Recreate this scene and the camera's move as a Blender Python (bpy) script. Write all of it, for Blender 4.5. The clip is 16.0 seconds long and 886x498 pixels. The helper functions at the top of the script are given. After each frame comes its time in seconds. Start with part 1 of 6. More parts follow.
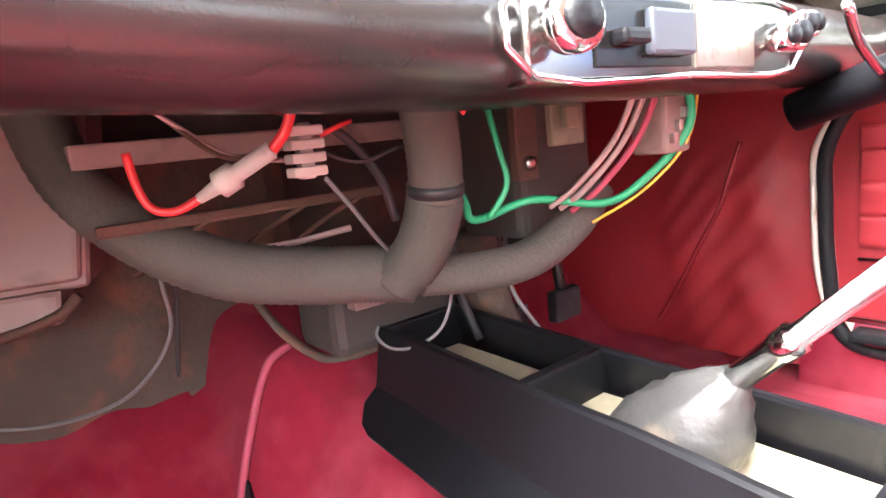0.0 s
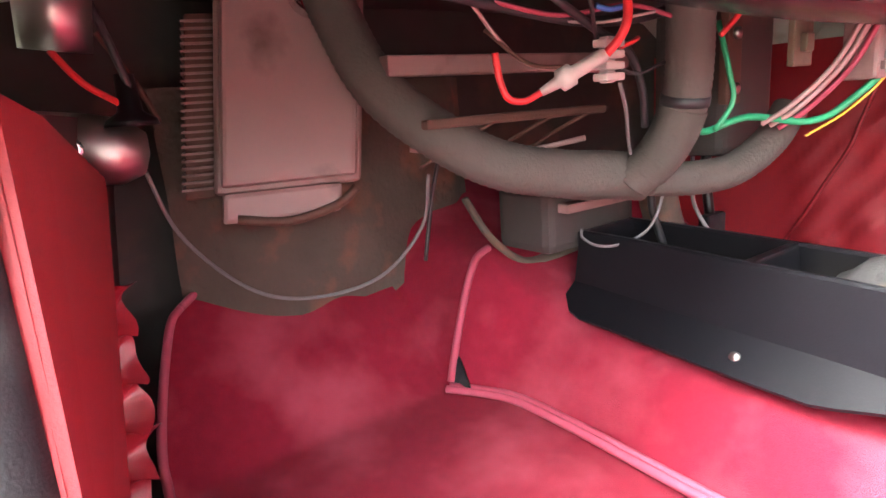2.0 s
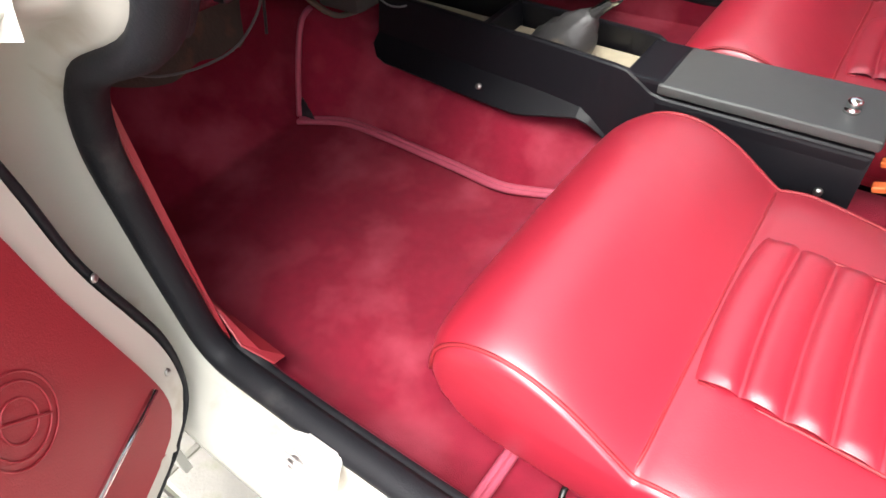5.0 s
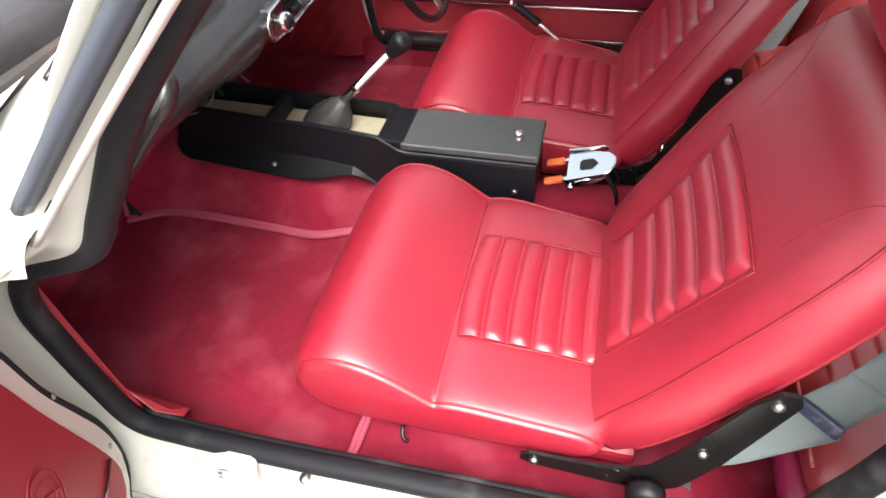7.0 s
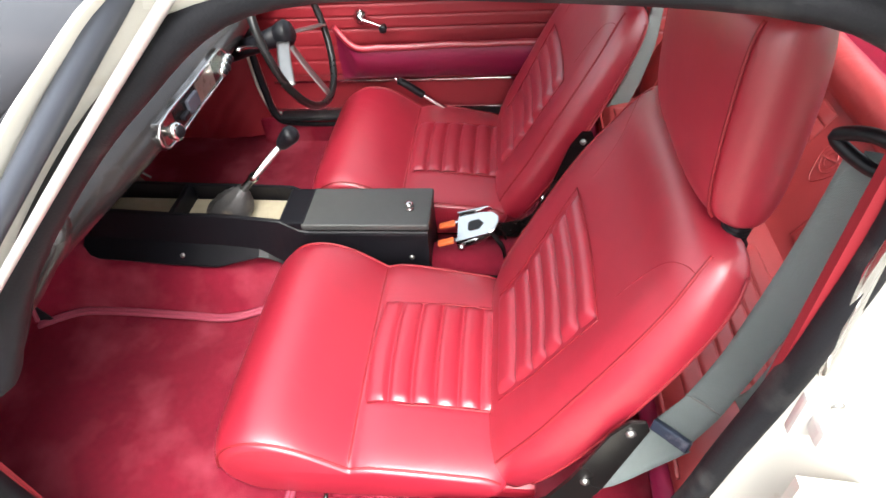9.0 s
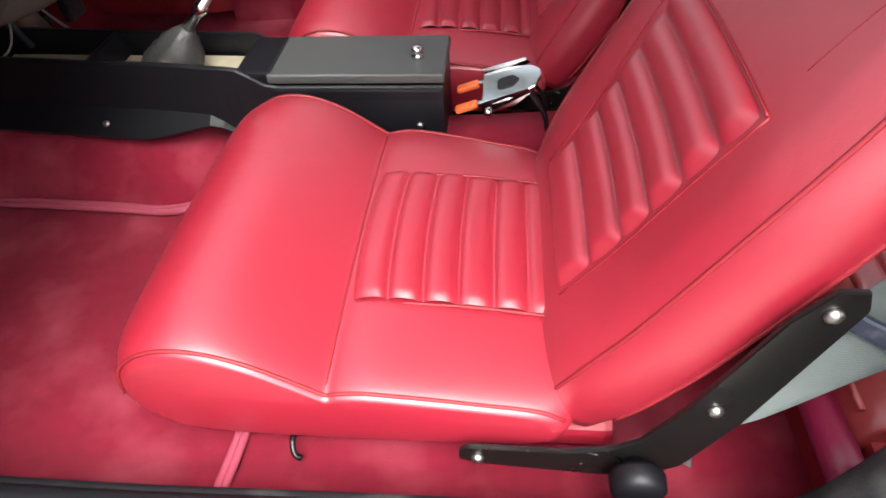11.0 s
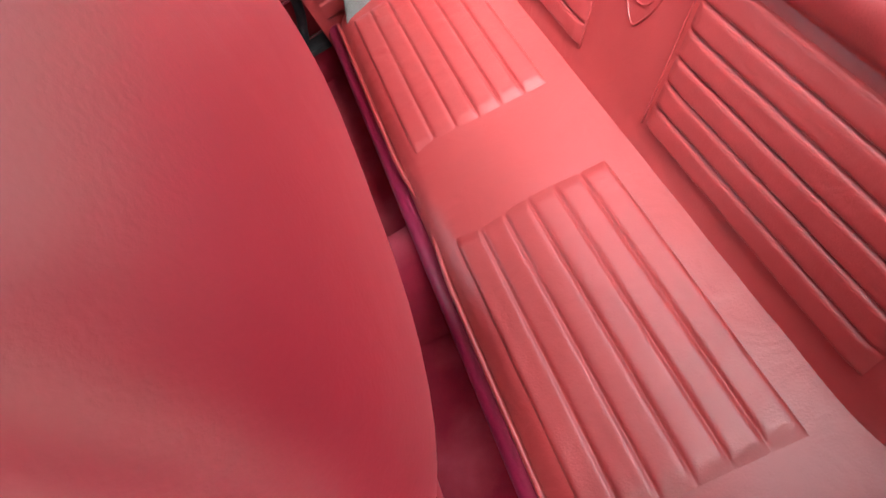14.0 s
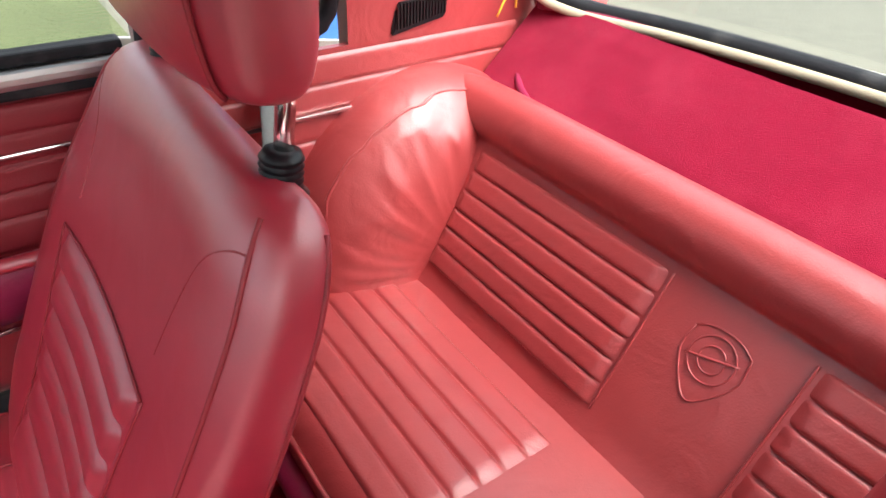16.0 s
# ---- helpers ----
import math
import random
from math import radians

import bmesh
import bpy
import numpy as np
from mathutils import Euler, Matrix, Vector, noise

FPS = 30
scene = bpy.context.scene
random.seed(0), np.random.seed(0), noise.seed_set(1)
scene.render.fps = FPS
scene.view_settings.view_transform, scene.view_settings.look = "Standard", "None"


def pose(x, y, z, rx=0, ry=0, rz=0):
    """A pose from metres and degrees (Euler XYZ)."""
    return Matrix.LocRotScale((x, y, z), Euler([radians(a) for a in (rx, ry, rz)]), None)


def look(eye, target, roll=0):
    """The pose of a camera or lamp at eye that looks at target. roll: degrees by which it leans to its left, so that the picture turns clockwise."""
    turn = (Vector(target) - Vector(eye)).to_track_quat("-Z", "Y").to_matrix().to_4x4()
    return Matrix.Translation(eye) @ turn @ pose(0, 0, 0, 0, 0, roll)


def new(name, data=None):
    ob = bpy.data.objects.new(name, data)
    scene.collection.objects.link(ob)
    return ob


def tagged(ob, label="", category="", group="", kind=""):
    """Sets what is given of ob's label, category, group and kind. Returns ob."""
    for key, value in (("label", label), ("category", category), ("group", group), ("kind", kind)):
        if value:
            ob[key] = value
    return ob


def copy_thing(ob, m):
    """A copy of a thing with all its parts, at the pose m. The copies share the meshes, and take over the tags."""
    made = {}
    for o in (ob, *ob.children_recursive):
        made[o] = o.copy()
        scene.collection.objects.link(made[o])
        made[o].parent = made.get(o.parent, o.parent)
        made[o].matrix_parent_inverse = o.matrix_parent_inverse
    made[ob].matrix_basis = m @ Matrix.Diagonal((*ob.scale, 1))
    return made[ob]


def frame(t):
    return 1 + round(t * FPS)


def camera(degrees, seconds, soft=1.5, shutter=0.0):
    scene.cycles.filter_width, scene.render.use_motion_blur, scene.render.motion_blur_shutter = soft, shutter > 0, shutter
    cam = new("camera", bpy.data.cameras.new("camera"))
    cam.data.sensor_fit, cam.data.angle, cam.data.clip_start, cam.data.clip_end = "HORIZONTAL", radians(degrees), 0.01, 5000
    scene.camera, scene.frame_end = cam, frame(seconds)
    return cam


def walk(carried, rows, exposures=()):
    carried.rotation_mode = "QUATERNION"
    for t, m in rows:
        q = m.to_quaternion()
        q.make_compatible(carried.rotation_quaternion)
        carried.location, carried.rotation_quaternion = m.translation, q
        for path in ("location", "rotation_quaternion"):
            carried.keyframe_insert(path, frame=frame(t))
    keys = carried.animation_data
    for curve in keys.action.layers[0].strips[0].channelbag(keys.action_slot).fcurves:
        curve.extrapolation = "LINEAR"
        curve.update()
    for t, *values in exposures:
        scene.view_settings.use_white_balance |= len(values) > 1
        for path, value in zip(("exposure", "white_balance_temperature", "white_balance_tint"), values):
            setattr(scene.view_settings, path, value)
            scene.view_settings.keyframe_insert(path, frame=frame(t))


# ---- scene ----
cam = camera(72.4, 16.0, soft=1.6)

PATH = [
    (0.00, (0.359, 0.276, 0.458), (-0.419, 0.877, 0.278), -5.9),
    (0.50, (0.327, 0.207, 0.440), (-0.441, 0.820, 0.252), -4.8),
    (1.00, (0.315, 0.109, 0.444), (-0.440, 0.735, 0.251), -4.4),
    (1.50, (0.306, 0.021, 0.438), (-0.461, 0.634, 0.248), -4.2),
    (2.00, (0.311, -0.023, 0.425), (-0.478, 0.546, 0.196), -4.2),
    (2.50, (0.326, -0.038, 0.404), (-0.466, 0.481, 0.082), -4.2),
    (3.00, (0.348, -0.054, 0.400), (-0.420, 0.410, -0.041), -4.6),
    (3.50, (0.380, -0.096, 0.400), (-0.337, 0.331, -0.151), -4.4),
    (3.70, (0.400, -0.104, 0.419), (-0.293, 0.302, -0.176), -4.7),
    (5.80, (0.612, -0.338, 0.847), (0.323, 0.289, 0.125), -4.4),
    (6.00, (0.625, -0.359, 0.873), (0.356, 0.279, 0.152), -4.4),
    (6.50, (0.652, -0.383, 0.940), (0.421, 0.268, 0.217), -4.5),
    (7.00, (0.689, -0.406, 1.001), (0.490, 0.261, 0.282), -4.3),
    (7.50, (0.732, -0.424, 1.061), (0.568, 0.269, 0.359), -4.4),
    (8.00, (0.768, -0.432, 1.118), (0.639, 0.287, 0.434), -4.5),
    (8.20, (0.782, -0.439, 1.133), (0.662, 0.287, 0.456), -4.6),
    (10.30, (0.751, -0.360, 0.930), (0.666, 0.365, 0.246), -4.4),
    (10.50, (0.739, -0.341, 0.873), (0.654, 0.373, 0.177), -4.1),
    (11.00, (0.701, -0.281, 0.714), (0.609, 0.420, 0.007), -4.1),
    (11.50, (0.798, -0.230, 0.687), (0.699, 0.469, -0.021), -4.6),
    (12.00, (0.875, -0.200, 0.715), (0.800, 0.501, 0.005), -5.1),
    (12.50, (0.873, -0.177, 0.696), (0.921, 0.542, 0.002), -4.3),
    (13.00, (0.894, -0.130, 0.707), (0.999, 0.489, 0.062), -6.4),
    (13.15, (0.925, -0.060, 0.770), (0.976, 0.519, 0.082), -10.7),
    (13.28, (1.000, 0.012, 0.860), (0.998, 0.548, 0.137), -20.0),
    (13.40, (1.090, 0.050, 0.905), (1.042, 0.548, 0.151), -31.0),
    (13.50, (1.155, 0.075, 0.895), (1.042, 0.484, 0.217), -41.1),
    (14.00, (1.170, 0.088, 0.865), (1.079, 0.558, 0.224), -37.5),
    (14.25, (1.205, 0.140, 0.800), (1.128, 0.648, 0.187), -29.9),
    (14.50, (1.215, 0.200, 0.760), (1.155, 0.741, 0.174), -27.6),
    (14.75, (1.170, 0.440, 0.850), (1.196, 0.829, 0.151), -24.5),
    (15.00, (1.030, 0.515, 0.875), (1.231, 0.892, 0.199), -3.1),
    (15.25, (0.950, 0.495, 0.855), (1.258, 0.955, 0.278), 0.5),
    (15.50, (0.925, 0.490, 0.850), (1.276, 0.986, 0.330), 1.6),
    (16.00, (0.915, 0.485, 0.845), (1.305, 0.993, 0.365), 2.8),
]


EXPOSURES = [(0.0, 4.7), (0.4, 4.85), (1.5, 4.8), (2.5, 4.68), (3.0, 4.3), (3.7, 3.45), (5.8, 2.15), (7.0, 2.2), (8.2, 2.38), (10.3, 2.2),
             (11.5, 1.92), (12.5, 1.86), (13.0, 1.9), (13.4, 2.6), (14.0, 3.1), (14.5, 2.95), (15.2, 2.5), (16.0, 2.45)]
walk(cam, [(t, look(eye, target, roll)) for t, eye, target, roll in PATH], EXPOSURES)

# ---- light: bright overcast sky with a soft sun over the open passenger side ----
world = bpy.data.worlds.new("sky")
scene.world = world
world.use_nodes = True
wn = world.node_tree.nodes
sky = wn.new("ShaderNodeTexSky")
sky.sky_type, sky.sun_disc = "NISHITA", False
sky.altitude = 0.0
sky.sun_elevation, sky.sun_rotation = radians(59), radians(166)
sky.air_density, sky.dust_density, sky.ozone_density = 1.0, 6.0, 1.0
wn["Background"].inputs["Strength"].default_value = 0.15
soften = wn.new("ShaderNodeHueSaturation")      # cloud takes most of the blue away
soften.inputs["Saturation"].default_value = 0.35
world.node_tree.links.new(sky.outputs[0], soften.inputs["Color"])
world.node_tree.links.new(soften.outputs[0], wn["Background"].inputs["Color"])

sun_data = bpy.data.lights.new("sun", "SUN")
sun_data.energy, sun_data.angle, sun_data.color = 0.6, radians(50), (1.0, 0.99, 0.98)
sun = new("sun", sun_data)
sun.matrix_world = look((0.85, -1.6, 3.5), (0.35, 0.4, 0.1))

# ---- small building tools ----
MID = 0.674          # the car's centre line
GROUND = -0.27       # the paving under the car, below the carpet


def material(name, color, rough=0.5, metal=0.0, var=0.12, scale=30.0, bump=0.0, bump_scale=120.0, spec=0.5,
             sheen=0.0, coat=0.0, dirt=None, dirt_scale=6.0, dirt_low=0.55, dirt_high=0.75, stretch=(1, 1, 1), wrinkle=0.0, wrinkle_scale=16.0):
    """Procedural surface: colour that varies at two scales, optional dirt patches, fine relief."""
    m = bpy.data.materials.new(name)
    m.use_nodes = True
    nt, n = m.node_tree, m.node_tree.nodes
    b = n["Principled BSDF"]
    tex = n.new("ShaderNodeTexCoord")
    mp = n.new("ShaderNodeMapping")
    mp.inputs["Scale"].default_value = stretch
    nt.links.new(tex.outputs["Object"], mp.inputs["Vector"])

    def noise_node(s, detail):
        t = n.new("ShaderNodeTexNoise")
        t.inputs["Scale"].default_value, t.inputs["Detail"].default_value = s, detail
        nt.links.new(mp.outputs["Vector"], t.inputs["Vector"])
        return t

    def mix(fac, a, c):
        x = n.new("ShaderNodeMix")
        x.data_type = "RGBA"
        nt.links.new(fac, x.inputs["Factor"])
        for sock, val in ((x.inputs["A"], a), (x.inputs["B"], c)):
            if isinstance(val, tuple):
                sock.default_value = (*val, 1)
            else:
                nt.links.new(val, sock)
        return x.outputs["Result"]

    dark = tuple(c * (1 - var) for c in color)
    lite = tuple(min(1.0, c * (1 + var)) for c in color)
    fine, broad = noise_node(scale, 6), noise_node(scale / 7, 3)
    col = mix(fine.outputs["Fac"], dark, lite)
    col2 = mix(broad.outputs["Fac"], dark, lite)
    half = n.new("ShaderNodeMix")
    half.data_type = "RGBA"
    half.inputs["Factor"].default_value = 0.5
    nt.links.new(col, half.inputs["A"])
    nt.links.new(col2, half.inputs["B"])
    out = half.outputs["Result"]
    if dirt:
        d = noise_node(dirt_scale, 8)
        r = n.new("ShaderNodeMapRange")
        r.inputs["From Min"].default_value, r.inputs["From Max"].default_value = dirt_low, dirt_high
        nt.links.new(d.outputs["Fac"], r.inputs["Value"])
        out = mix(r.outputs["Result"], out, dirt)
    nt.links.new(out, b.inputs["Base Color"])
    rr = n.new("ShaderNodeMapRange")
    rr.inputs["To Min"].default_value, rr.inputs["To Max"].default_value = max(0.02, rough - 0.08), min(1, rough + 0.08)
    nt.links.new(broad.outputs["Fac"], rr.inputs["Value"])
    nt.links.new(rr.outputs["Result"], b.inputs["Roughness"])
    b.inputs["Metallic"].default_value = metal
    b.inputs["Specular IOR Level"].default_value = spec
    b.inputs["Sheen Weight"].default_value = sheen
    b.inputs["Coat Weight"].default_value = coat
    b.inputs["Coat Roughness"].default_value = 1.05 * rough
    if bump:
        bt = noise_node(bump_scale, 5)
        bp = n.new("ShaderNodeBump")
        bp.inputs["Strength"].default_value, bp.inputs["Distance"].default_value = 1.0, bump
        nt.links.new(bt.outputs["Fac"], bp.inputs["Height"])
        nt.links.new(bp.outputs["Normal"], b.inputs["Normal"])
        if wrinkle:
            wt = noise_node(wrinkle_scale, 2)
            wt.inputs["Distortion"].default_value = 1.2
            wp = n.new("ShaderNodeBump")
            wp.inputs["Distance"].default_value = wrinkle
            nt.links.new(wt.outputs["Fac"], wp.inputs["Height"])
            nt.links.new(wp.outputs["Normal"], bp.inputs["Normal"])
    return m


def weave(name, color, rough=0.8, row=0.0017, column=0.0036, depth=0.00035):
    """Herringbone webbing (belts): zigzag ridges across, in columns along the strap."""
    m = material(name, color, rough, var=0.15, scale=60)
    nt, n = m.node_tree, m.node_tree.nodes

    def sum_of(op, a, b):
        node = n.new("ShaderNodeMath")
        node.operation = op
        for k, v in enumerate((a, b)):
            if isinstance(v, (int, float)):
                node.inputs[k].default_value = v
            else:
                nt.links.new(v, node.inputs[k])
        return node.outputs[0]

    tex = n.new("ShaderNodeTexCoord")
    xyz = n.new("ShaderNodeSeparateXYZ")
    nt.links.new(tex.outputs["Object"], xyz.inputs[0])
    over = sum_of("MULTIPLY", sum_of("SUBTRACT", xyz.outputs["X"], xyz.outputs["Y"]), 0.78)
    zig = sum_of("MULTIPLY", sum_of("PINGPONG", over, column), 0.55)
    height = sum_of("SINE", sum_of("MULTIPLY", sum_of("ADD", xyz.outputs["Z"], zig), 2 * math.pi / row), 0.0)
    bp = n.new("ShaderNodeBump")
    bp.inputs["Distance"].default_value = depth
    nt.links.new(height, bp.inputs["Height"])
    nt.links.new(bp.outputs["Normal"], n["Principled BSDF"].inputs["Normal"])
    base = n["Principled BSDF"].inputs["Base Color"]
    hue = n.new("ShaderNodeHueSaturation")
    if base.links:
        nt.links.new(base.links[0].from_socket, hue.inputs["Color"])
    else:
        hue.inputs["Color"].default_value = (*color, 1)
    nt.links.new(sum_of("ADD", sum_of("MULTIPLY", height, 0.22), 1.0), hue.inputs["Value"])
    nt.links.new(hue.outputs["Color"], base)
    return m


RED = material("red_leather", (0.325, 0.010, 0.027), 0.41, var=0.16, scale=25, bump=0.00018, bump_scale=420, spec=1.0, coat=0.7, wrinkle=0.0016, wrinkle_scale=10)
RED_REAR = material("aged_red_leather", (0.33, 0.038, 0.040), 0.41, var=0.16, scale=18, bump=0.0004, bump_scale=380, spec=0.8, coat=0.45, wrinkle=0.003, wrinkle_scale=13)
RED_VINYL = material("red_vinyl", (0.25, 0.014, 0.022), 0.52, var=0.12, scale=14, bump=0.0003, bump_scale=500)
CARPET = material("red_carpet", (0.235, 0.012, 0.031), 0.95, var=0.32, scale=60, bump=0.0022, bump_scale=900, spec=0.1, sheen=0.03,
                  dirt=(0.37, 0.052, 0.082), dirt_scale=6, dirt_low=0.48, dirt_high=0.68)
VELVET = material("magenta_red_velvet", (0.23, 0.005, 0.028), 0.95, var=0.18, scale=40, bump=0.0015, bump_scale=900, spec=0.1, sheen=0.06,
                  dirt=(0.28, 0.012, 0.040), dirt_scale=11, dirt_low=0.5, dirt_high=0.75)
BINDING = material("carpet_binding", (0.36, 0.055, 0.095), 0.7, var=0.15, scale=90, bump=0.0006, bump_scale=600)
MAROON = material("maroon_satin_vinyl", (0.22, 0.012, 0.05), 0.4, var=0.2, scale=20, bump=0.0005, bump_scale=200)
BLACK_VINYL = material("black_vinyl", (0.006, 0.006, 0.008), 0.40, var=0.3, scale=40, bump=0.0002, bump_scale=600, spec=0.28)
DASH = material("glossy_black_dash", (0.012, 0.0105, 0.0105), 0.22, var=0.3, scale=12, bump=0.0002, bump_scale=500, spec=0.5, coat=0.1,
                dirt=(0.034, 0.029, 0.028), dirt_scale=5, dirt_low=0.45, dirt_high=0.75)
LID_VINYL = material("dark_grey_lid_vinyl", (0.058, 0.060, 0.058), 0.5, var=0.2, scale=60, bump=0.0003, bump_scale=500)
BLACK_METAL = material("black_painted_metal", (0.008, 0.0075, 0.0075), 0.27, spec=0.4, var=0.3, scale=40, dirt=(0.2, 0.19, 0.18), dirt_scale=60, dirt_low=0.72, dirt_high=0.78)
RUBBER = material("black_rubber", (0.009, 0.0095, 0.012), 0.6, var=0.25, scale=30, bump=0.0004, bump_scale=420, spec=0.25, dirt=(0.05, 0.05, 0.05), dirt_scale=14)
# plain chrome; the dim interior it reflects is put into its darker colour
PANEL = material("smoked_chrome", (0.32, 0.31, 0.30), 0.2, 1.0, var=0.1, scale=30)
GASKET = material("blue_grey_rubber", (0.052, 0.060, 0.078), 0.45, var=0.2, scale=20)
CHROME = material("chrome", (0.75, 0.75, 0.74), 0.12, 1.0, var=0.06, scale=40)
ALU = material("pale_ribbed_aluminium", (0.62, 0.61, 0.58), 0.5, 0.4, var=0.1, scale=60)
STEEL = material("dull_steel", (0.45, 0.44, 0.42), 0.35, 1.0, var=0.15, scale=60)
CREAM = material("cream_body_paint", (0.54, 0.53, 0.47), 0.35, var=0.06, scale=8, coat=0.3, dirt=(0.34, 0.28, 0.19), dirt_scale=11, dirt_low=0.60, dirt_high=0.76)
HOSE = material("grey_paper_hose", (0.074, 0.064, 0.055), 0.85, var=0.2, scale=30, bump=0.001, bump_scale=200)
HEATER = material("brown_mauve_metal", (0.24, 0.150, 0.140), 0.5, var=0.18, scale=12, dirt=(0.1, 0.055, 0.045), dirt_scale=10, dirt_low=0.6)
FELT = material("stained_insulation_felt", (0.085, 0.066, 0.052), 0.95, var=0.6, scale=14, bump=0.003, bump_scale=80, dirt=(0.17, 0.085, 0.055), dirt_scale=13, dirt_low=0.54, dirt_high=0.70)
DARK = material("grimy_dark_metal", (0.04, 0.034, 0.031), 0.7, var=0.4, scale=15, dirt=(0.1, 0.06, 0.04), dirt_scale=8)
RUST = material("rusty_steel", (0.085, 0.042, 0.030), 0.8, var=0.4, scale=30, bump=0.001, bump_scale=200)
BELT = weave("grey_belt_webbing", (0.20, 0.24, 0.235))
TAN_MAT = material("beige_felt_lining", (0.40, 0.35, 0.25), 0.95, var=0.25, scale=60, bump=0.001, bump_scale=500)
GAITER = material("grey_rubber_gaiter", (0.034, 0.033, 0.033), 0.45, var=0.4, scale=25, bump=0.002, bump_scale=60, spec=0.6, dirt=(0.16, 0.13, 0.09), dirt_scale=14, dirt_low=0.6, dirt_high=0.75)
NAVY = material("blue_black_plastic", (0.025, 0.035, 0.060), 0.35, var=0.3, scale=60, dirt=(0.12, 0.13, 0.16), dirt_scale=60)
ORANGE = material("orange_plastic", (0.75, 0.16, 0.045), 0.4, var=0.1, scale=40)
WHITE = material("white_plastic", (0.46, 0.42, 0.39), 0.5, var=0.15, dirt=(0.25, 0.22, 0.19), dirt_scale=40, dirt_low=0.6)
GREEN = material("green_wire", (0.02, 0.32, 0.14), 0.45)
WIRE_RED = material("red_wire", (0.55, 0.025, 0.03), 0.45)
WIRE_GREY = material("grey_cable", (0.15, 0.15, 0.15), 0.5)
WIRE_PINK = material("pink_wire", (0.36, 0.24, 0.23), 0.5)
WIRE_BLACK = material("black_wire", (0.02, 0.02, 0.022), 0.5)
OLIVE = material("olive_grey_metal", (0.14, 0.125, 0.085), 0.5, 0.3, var=0.3, scale=50, dirt=(0.06, 0.05, 0.04), dirt_scale=30)
LABEL_PLATE = material("worn_label_plate", (0.30, 0.27, 0.24), 0.3, 0.8, var=0.25, scale=60, dirt=(0.12, 0.08, 0.06), dirt_scale=50)
YELLOW = material("yellow_wire", (0.7, 0.42, 0.05), 0.5)
BLUE = material("blue_plastic", (0.05, 0.16, 0.5), 0.45)
HEADLINER = material("pale_headlining", (0.55, 0.53, 0.48), 0.9, var=0.06)

GLASS = bpy.data.materials.new("window_glass")
GLASS.use_nodes = True
gn, gl_links = GLASS.node_tree.nodes, GLASS.node_tree.links
gn.remove(gn["Principled BSDF"])
clear, shine, facing, blend = gn.new("ShaderNodeBsdfTransparent"), gn.new("ShaderNodeBsdfGlossy"), gn.new("ShaderNodeLayerWeight"), gn.new("ShaderNodeMixShader")
clear.inputs["Color"].default_value = (0.82, 0.86, 0.85, 1)
shine.inputs["Roughness"].default_value = 0.03
facing.inputs["Blend"].default_value = 0.10
gl_links.new(facing.outputs["Facing"], blend.inputs[0])
gl_links.new(clear.outputs[0], blend.inputs[1])
gl_links.new(shine.outputs[0], blend.inputs[2])
gl_links.new(blend.outputs[0], gn["Material Output"].inputs["Surface"])
SCREEN_GLASS = GLASS.copy()  # dusty windscreen, shinier to the sky
SCREEN_GLASS.name = "dusty_windscreen_glass"
for node in SCREEN_GLASS.node_tree.nodes:
    if node.bl_idname == "ShaderNodeLayerWeight":
        node.inputs["Blend"].default_value = 0.14
    if node.bl_idname == "ShaderNodeBsdfGlossy":
        node.inputs["Roughness"].default_value = 0.12


def thing(name, label, category, group="", kind="", loc=(0, 0, 0)):
    ob = new(name)
    ob.location = loc
    ob.empty_display_size = 0.05
    return tagged(ob, label, category, group, kind)


def mesh_part(name, verts, faces, mat, parent=None, label="", smooth=True):
    me = bpy.data.meshes.new(name)
    me.from_pydata([tuple(v) for v in verts], [], faces)
    me.polygons.foreach_set("use_smooth", [smooth] * len(me.polygons))
    me.materials.append(mat)
    me.update()
    ob = new(name, me)
    if parent:
        ob.parent = parent
    if label:
        ob["label"] = label
    return ob


def part(name, bm, mat, parent=None, label="", smooth=False):
    """Links a bmesh as one mesh object under a thing or a part."""
    me = bpy.data.meshes.new(name)
    bmesh.ops.recalc_face_normals(bm, faces=bm.faces)
    bm.to_mesh(me)
    bm.free()
    me.polygons.foreach_set("use_smooth", [smooth] * len(me.polygons))
    me.materials.append(mat)
    ob = new(name, me)
    if parent:
        ob.parent = parent
    if label:
        ob["label"] = label
    return ob


def grid(fn, nu, nv, flip=False):
    """Vertices and quads of fn(u, v), u and v from 0 to 1."""
    verts = [fn(i / nu, j / nv) for i in range(nu + 1) for j in range(nv + 1)]
    w = nv + 1
    faces = [(i * w + j, (i + 1) * w + j, (i + 1) * w + j + 1, i * w + j + 1) for i in range(nu) for j in range(nv)]
    if flip:
        faces = [f[::-1] for f in faces]
    return verts, faces


def rings(loops, closed=False, caps=True):
    """Skin over equal-length closed loops of points."""
    n = len(loops[0])
    verts = [p for loop in loops for p in loop]
    faces = []
    m = len(loops)
    for i in range(m if closed else m - 1):
        a, b = i * n, ((i + 1) % m) * n
        faces += [(a + j, a + (j + 1) % n, b + (j + 1) % n, b + j) for j in range(n)]
    if caps and not closed:
        faces += [tuple(range(n))[::-1], tuple(range((m - 1) * n, m * n))]
    return verts, faces


